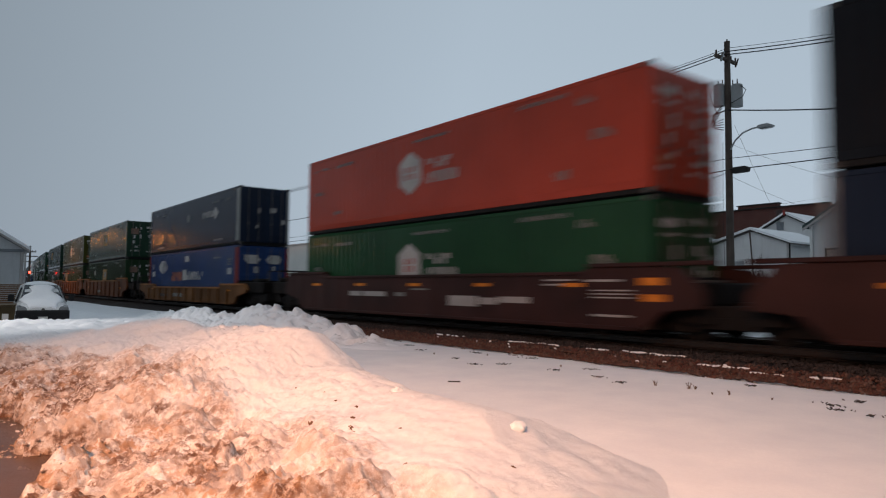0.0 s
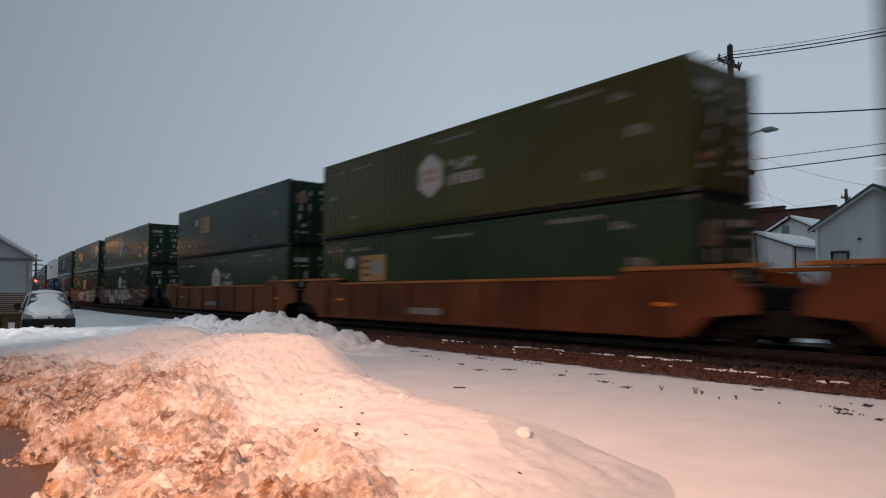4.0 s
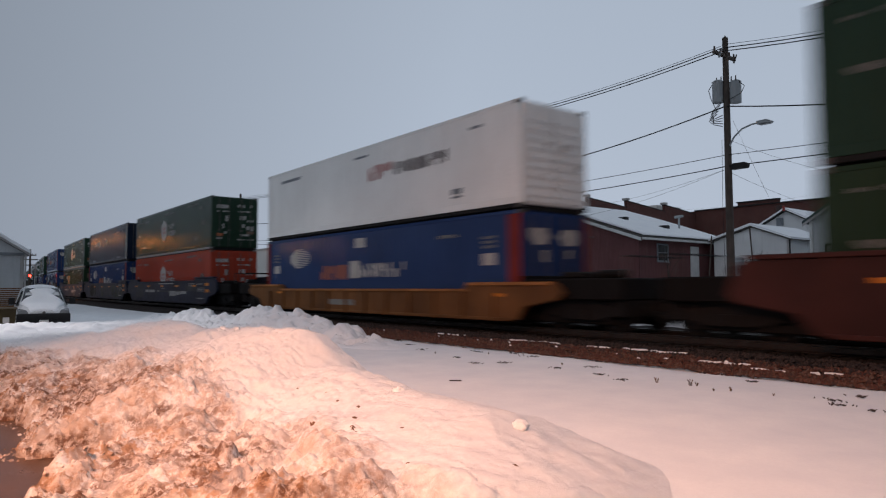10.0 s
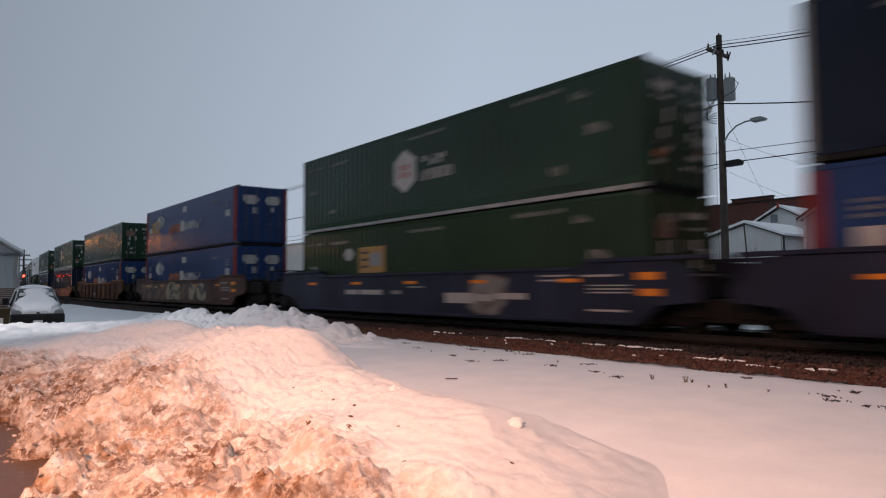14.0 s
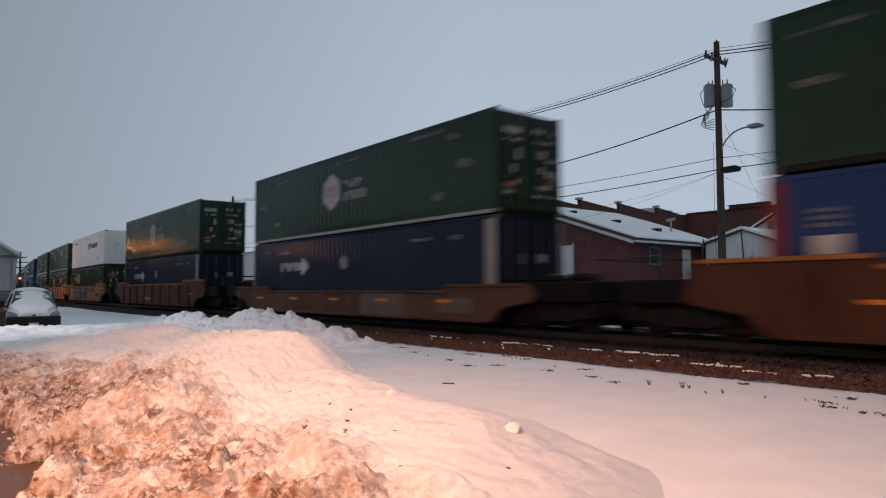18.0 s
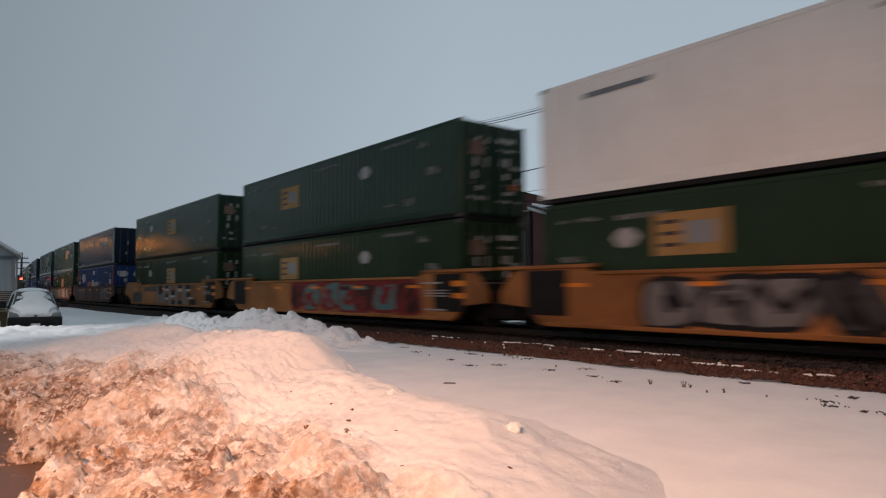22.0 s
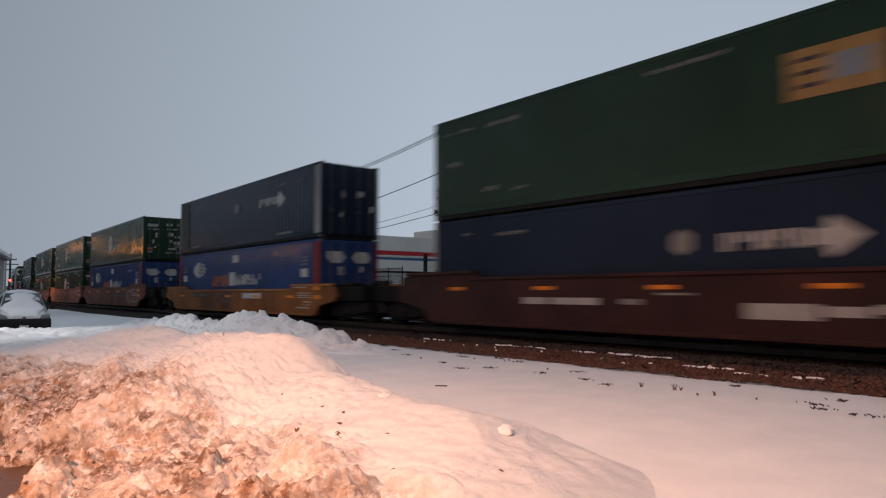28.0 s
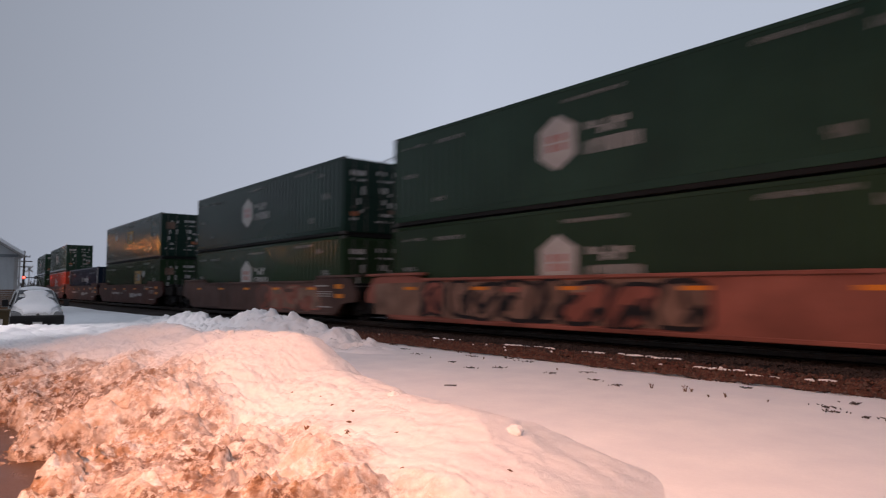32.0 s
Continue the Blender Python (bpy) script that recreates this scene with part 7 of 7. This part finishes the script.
HEXG = ("hex", GREEN, "green steel container with a white hexagon emblem")
HEXD = ("hex", DGREEN, "dark green steel container with a white hexagon emblem")
HEXB = ("hex", GREENB, "bright green steel container with a white hexagon emblem")
HEXO = ("hex", OLIVE, "olive steel container with a white hexagon emblem")
HEXR = ("hex", RED, "red-orange steel container with a white hexagon emblem")
SQG = ("square", GREEN, "green steel container with a yellow square emblem")
SQD = ("square", DGREEN, "dark green steel container with a yellow square emblem")
ARR = ("arrow", NAVY, "navy blue container with a white corner panel")
BND = ("band", BLUE, "blue container with red corner panels and pale lettering")
WHT = ("white", WHITE, "white container with red and dark lettering")
BLK = ("bare", BLACK, "plain black steel container")

W, G, K, T, R_, B_, C_ = GRAF_W, GRAF_G, GRAF_K, GRAF_T, GRAF_R, GRAF_B, GRAF_C
# sprayed work that stands out, car by car
LETTERS_WHITE = [(W, 3.64, 4.37, 0.82, 1.44), (W, 4.37, 5.05, 0.16, 0.83), (W, 5.16, 6.11, 0.18, 0.92), (G, 6.14, 6.82, 0.18, 0.85), (G, 5.66, 6.31, 0.96, 1.50), (W, 6.54, 7.29, 0.69, 1.46), (G, 7.50, 8.09, 0.18, 1.42), (W, 7.88, 8.77, 0.56, 0.97), (W, 9.00, 9.64, 0.20, 1.27), (W, 8.41, 9.09, 1.13, 1.29), (G, 9.39, 9.78, 0.99, 1.48), (W, 9.83, 10.31, 1.00, 1.46), (G, 10.35, 10.86, 1.02, 1.45), (W, 10.90, 11.19, 1.01, 1.45), (G, 11.23, 11.63, 1.03, 1.44), (W, 9.69, 10.80, 0.76, 0.96), (W, 10.91, 12.14, 0.79, 0.97), (G, 1.93, 3.03, 0.68, 1.37), (G, 2.53, 3.86, 0.70, 1.40)]
LETTERS_ANGLED = [(W, 10.6, 11.9, 0.2, 0.37), (W, 11.35, 11.9, 0.3, 1.22), (W, 10.7, 11.5, 1.1, 1.26), (W, 12.0, 12.5, 0.78, 1.28), (W, 12.3, 13.4, 0.22, 0.42), (W, 12.1, 12.5, 0.3, 0.8), (W, 13.0, 13.5, 0.25, 1.36), (W, 12.4, 13.2, 0.7, 0.86), (G, 13.8, 15.4, 1.05, 1.22), (W, 13.9, 15.2, 0.72, 0.88), (G, 13.9, 15.0, 0.45, 0.6), (W, 15.15, 15.6, 0.18, 1.36)]
LETTERS_BLACK = [(W, 3.59, 4.53, 0.71, 0.93), (W, 4.86, 6.22, 0.73, 0.93), (G, 8.62, 9.70, 1.06, 1.31), (G, 8.34, 10.81, 0.84, 0.92), (W, 11.10, 12.08, 0.48, 0.55), (W, 11.13, 12.04, 0.35, 0.42), (W, 11.16, 12.07, 0.23, 0.29)]
TAG_GREY = [(W, 7.49, 8.84, 0.76, 0.97), (PALEPATCH, 9.74, 13.36, 0.26, 0.33), (GRAF_D, 15.33, 16.17, 0.97, 1.01)]
BLOCKS_SILVER = [(G, 6.22, 6.66, 0.28, 1.42), (K, 6.59, 7.44, 0.81, 1.37), (G, 6.88, 7.28, 0.28, 0.84), (G, 7.42, 8.03, 0.22, 1.38), (K, 7.97, 8.69, 1.17, 1.42), (W, 8.02, 8.73, 1.04, 1.17), (K, 8.06, 8.68, 0.65, 0.85), (W, 8.05, 8.72, 0.51, 0.64), (G, 8.65, 9.22, 0.21, 1.42), (K, 9.24, 9.90, 0.78, 1.07), (W, 8.84, 10.01, 0.65, 0.78), (K, 9.30, 10.04, 0.24, 0.49), (G, 9.94, 10.46, 0.20, 1.43), (K, 10.47, 11.25, 1.19, 1.44), (W, 10.43, 11.31, 1.00, 1.17), (K, 10.55, 11.48, 0.24, 0.49), (G, 11.26, 12.01, 0.20, 1.43), (K, 11.82, 12.62, 1.13, 1.43), (W, 11.91, 12.70, 1.03, 1.12), (K, 12.00, 12.72, 0.70, 0.95), (W, 12.39, 13.03, 0.58, 0.69), (K, 12.58, 13.62, 0.26, 0.56), (GRAF_D, 0.66, 2.73, 0.3, 0.95)]
STAINS_PALE = [(GRAF_D, 0.32, 1.20, 0.41, 0.80), (GRAF_D, 1.14, 1.69, 0.96, 1.01), (GRAF_D, 1.14, 1.69, 0.84, 0.89), (GRAF_D, 1.97, 2.76, 0.96, 1.31), (GRAF_D, 2.28, 3.20, 0.39, 0.96), (TAN, 2.77, 4.20, 1.02, 1.40), (GRAF_D, 3.20, 3.93, 0.20, 0.53), (TAN, 3.38, 4.09, 0.56, 0.96)]
SCRAWL_OCHRE = [(OCHRE, 3.93, 6.04, 0.14, 1.07), (TAN, 6.35, 8.13, 0.57, 1.12), (OCHRE, 6.82, 8.13, 0.21, 0.57), (W, 9.43, 11.39, 0.79, 1.03), (W, 15.31, 15.77, 0.67, 0.71), (W, 15.31, 15.77, 0.56, 0.59)]
LINES_GREY = [(GRAF_D, 1.2, 3.2, 0.35, 1.3), (GRAF_D, 6.8, 12.3, 0.78, 0.88), (G, 9.4, 12.3, 0.72, 0.86), (W, 7.0, 10.2, 1.27, 1.33), (GRAF_D, 12.5, 14.6, 0.85, 1.2)]
FILL_TAN = [(PALETAN, -0.8, 3.2, 0.3, 1.34), (PALETAN, 3.0, 10.8, 0.28, 1.35)]
BLOTCH_GREY = [(GRAF_D, 14.3, 16.0, 0.5, 0.88), (GRAF_D, 13.9, 15.0, 0.62, 0.8)]
SMEAR_RED = [(R_, 5.7, 13.5, 1.17, 1.40), (GRAF_T, 13.2, 13.9, 0.4, 1.3)]
RUST_SPOTS = [(AMBER, 0.3, 1.2, 1.05, 1.3), (AMBER, 2.1, 2.9, 0.98, 1.18), (BRIGHTORANGE, 3.0, 3.5, 0.8, 0.95), (AMBER, 4.9, 5.7, 1.0, 1.2), (BRIGHTORANGE, 6.3, 7.0, 0.8, 0.9), (RUSTRED, 1.2, 2.1, 0.4, 0.9), (RUSTRED, 7.2, 9.4, 0.5, 1.2), (AMBER, 8.0, 8.8, 1.22, 1.34), (BRIGHTORANGE, 11.8, 13.0, 1.2, 1.35)]
PANELS = {-413.58: (3.3, 6.2, 1.01, 1.27), -374.85: (10.4, 13.5, 0.98, 1.22), -521.59: (10.1, 13.05, 0.73, 0.95), -498.02: (2.9, 5.3, 0.82, 1.02), -110.45: (2.55, 3.93, 0.69, 0.9), -48.19: (3.14, 5.08, 0.40, 0.57)}
PAINTED = {-521.59: RUST_SPOTS, -153.07: LETTERS_ANGLED, -374.85: BLOTCH_GREY, -394.14: SMEAR_RED, -219.38: LINES_GREY, -541.01: FILL_TAN, -133.81: LETTERS_WHITE, -172.31: LETTERS_BLACK, -238.44: TAG_GREY, -413.58: BLOCKS_SILVER, -436.44: STAINS_PALE, -498.02: SCRAWL_OCHRE}
BROWNCAR = "brown well car with worn white stencils"
# place, lower, upper, colour, words, tall, ribs, joined in front, joined behind, spray, lip
TRAIN = [
    (-5.01, ARR, BLK, RUSTBROWN, BROWNCAR, 1.44, 0, 0, 1, None, None),
    (-24.65, HEXB, HEXR, RUSTBROWN, BROWNCAR, 1.44, 0, 1, 0, None, None),
    (-48.19, BND, ARR, AMBER, "faded ochre well car with upright ribs", 0.99, 12, 0, 0, None, CHORD),
    (-71.49, SQG, SQG, ORANGE, "orange well car, rusty and streaked", 1.44, 9, 0, 1, None, CHORD),
    (-91.1, (*SQG, 2.9), HEXO, ORANGE, "orange-brown well car, rusty and streaked", 1.44, 9, 1, 1, None, CHORD),
    (-110.45, HEXG, (*SQD, 4.3), ORANGE, "orange well car with smooth tall sides", 1.44, 7, 1, 0, None, CHORD),
    (-133.81, HEXG, HEXG, MAROON, "maroon well car sprayed with large white letters", 1.44, 0, 0, 1, None, None),
    (-153.07, (*SQG, 7.4), (*SQG, 4.3), MAROON, "maroon well car with white spray-painted scrawl", 1.44, 0, 1, 1, ((5.0, 9.9, (W, G, PALETAN), K, 4),), None),
    (-172.31, HEXG, HEXG, MAROON, "maroon well car with white and blue graffiti at one end", 1.44, 0, 1, 0, ((11.9, 16.2, (G, W, B_, G), K, 5),), None),
    (-195.77, BND, WHT, AMBER, "faded ochre well car with upright ribs", 0.99, 12, 0, 0, None, CHORD),
    (-219.38, HEXR, HEXG, SLATE, "slate grey well car with dull graffiti", 1.44, 0, 0, 1, None, None),
    (-238.44, BND, (*ARR, 2.85), SLATE, "slate blue well car with pale graffiti", 1.44, 0, 1, 1, ((2.2, 4.9, (SOOTSPRAY, SOOTSPRAY), GRAF_D, 1), (7.3, 15.6, (OLIVESPRAY, GRAF_D, OLIVESPRAY), SLATE, 7)), None),
    (-257.84, (*SQG, 4.3), HEXG, SLATE, "slate blue well car with a pale sprayed tag", 1.44, 0, 1, 0, ((10.7, 12.1, (G, G), PALEPATCH, 1),), None),
    (-281.04, BND, (*BND[:3], 1.4), TAN, "tan-brown well car sprayed with cream swirls", 1.44, 0, 0, 0, ((0.0, 12.4, (C_, PALETAN, C_), GRAF_D, 9),), None),
    (-304.43, BND, SQG, REDOCHRE, "dark red-ochre well car with panel ribs and a yellow chord", 1.44, 9, 0, 0, None, CHORD),
    (-327.83, (*ARR, 2.85), HEXG, TANRED, "tan-brown well car with pale repaint patches", 1.02, 0, 0, 0, None, None),
    (-351.41, (*ARR, 2.85), HEXG, RUSTRED, "rust-red well car with upright ribs", 1.44, 9, 0, 0, None, CHORD),
    (-374.85, (*SQD, 3.2), WHT, YCAR, "yellow-orange well car with grey block graffiti", 1.44, 0, 0, 1, ((3.1, 10.0, (GRAF_D, G, GRAF_D, G), K, 6),), None),
    (-394.14, (*SQG, 4.2), (*SQG, 4.2), YCAR, "yellow well car with teal and red graffiti", 1.44, 0, 1, 1, ((5.6, 14.5, (T, MAROON, T), GRAF_R, 7),), None),
    (-413.58, (*SQG, 7.5), (*SQG, 7.5), YCAR, "yellow well car with silver and black block letters", 1.44, 0, 1, 0, None, None),
    (-436.44, BND, ARR, RUSTBROWN, "brown well car with worn stencils and a pale tag", 1.44, 0, 0, 1, ((12.3, 14.6, (G, PALEPATCH), GRAF_D, 2), (2.3, 4.1, (PALEPATCH, G), GRAF_D, 1)), None),
    (-455.85, (*SQG, 7.4), (*SQG, 10.2), RUSTBROWN, "brown well car with long white graffiti", 1.44, 0, 1, 1, ((-0.1, 6.2, (G, PALEPATCH), PALEPATCH, 4), (6.8, 9.8, (G, W), G, 2), (10.2, 14.7, (G, W, G), GRAF_D, 4)), None),
    (-474.94, (*ARR, 8.9), (*SQG, 10.2), RUSTBROWN, BROWNCAR, 1.44, 0, 1, 0, None, None),
    (-498.02, BND, ARR, BRIGHTORANGE, "orange well car with smooth sides and pale scrawl", 1.18, 0, 0, 0, None, CHORD),
    (-521.59, BND, HEXG, DUSTYRED, "dusty rust-red well car with amber reflectors", 1.44, 0, 0, 1, ((13.3, 16.3, (PALETAN, PALEPATCH), DUSTYRED, 2),), None),
    (-541.01, HEXG, HEXG, PINK, "faded red well car with black sprayed letters", 1.44, 0, 1, 1, ((1.9, 11.0, (PALETAN, PINK, PALETAN), K, 8),), None),
    (-560.47, HEXD, HEXD, TAN, "dull pink-brown well car, scuffed and stained", 1.44, 0, 1, 0, ((9.0, 14.6, (PALETAN, TAN), PINK, 4),), None),
    (-583.6, (*SQD, 9.8), SQD, MAROON, "dark maroon well car", 1.44, 0, 0, 1, None, None),
    (-603.0, (*ARR, 8.9), None, MAROON, "dark maroon well car with a single container", 1.44, 0, 1, 1, None, None),
    (-622.4, HEXR, HEXG, MAROON, "dark maroon well car", 1.44, 0, 1, 0, None, None),
    (-645.9, HEXG, HEXG, MAROON, "dark maroon well car", 1.44, 0, 0, 0, None, None),]
for u, low, up, colour, words, tall, ribs, front, rear, spray, lip in TRAIN:
    well_car(u, colour, words, tall, ribs, bool(front), bool(rear), spray, lip,
             patch=((9.6, 12.2, 0.2, 0.98, PALEPATCH), (13.9, 15.3, 0.4, 0.82, PALEPATCH)) if u == -327.83 else ((10.4, 12.0, 0.2, 1.2, AMBER), (2.9, 3.6, 0.4, 0.9, AMBER)) if u == -304.43 else None)
    for level, spec in ((0, low), (1, up)):
        if spec:
            container(*spec[:3], u, level, spec[3] if len(spec) > 3 else None)

# how far the train has run, with the small hitches of its timing
HITCH = {8: 0.45, 9: -0.15, 10: -0.12, 12: -0.1, 19: -0.22, 24: -0.2, 25: -0.18, 31: 0.38}


def run(t):
    return 16.9066 * t - 0.017758 * t * t + HITCH.get(t, 0.0)


def motions():
    for ob, u, side, z in MOVERS:
        walk(ob, [(t, on_track(u + run(t), side, z, LEN)) for t in range(33)])


motions()
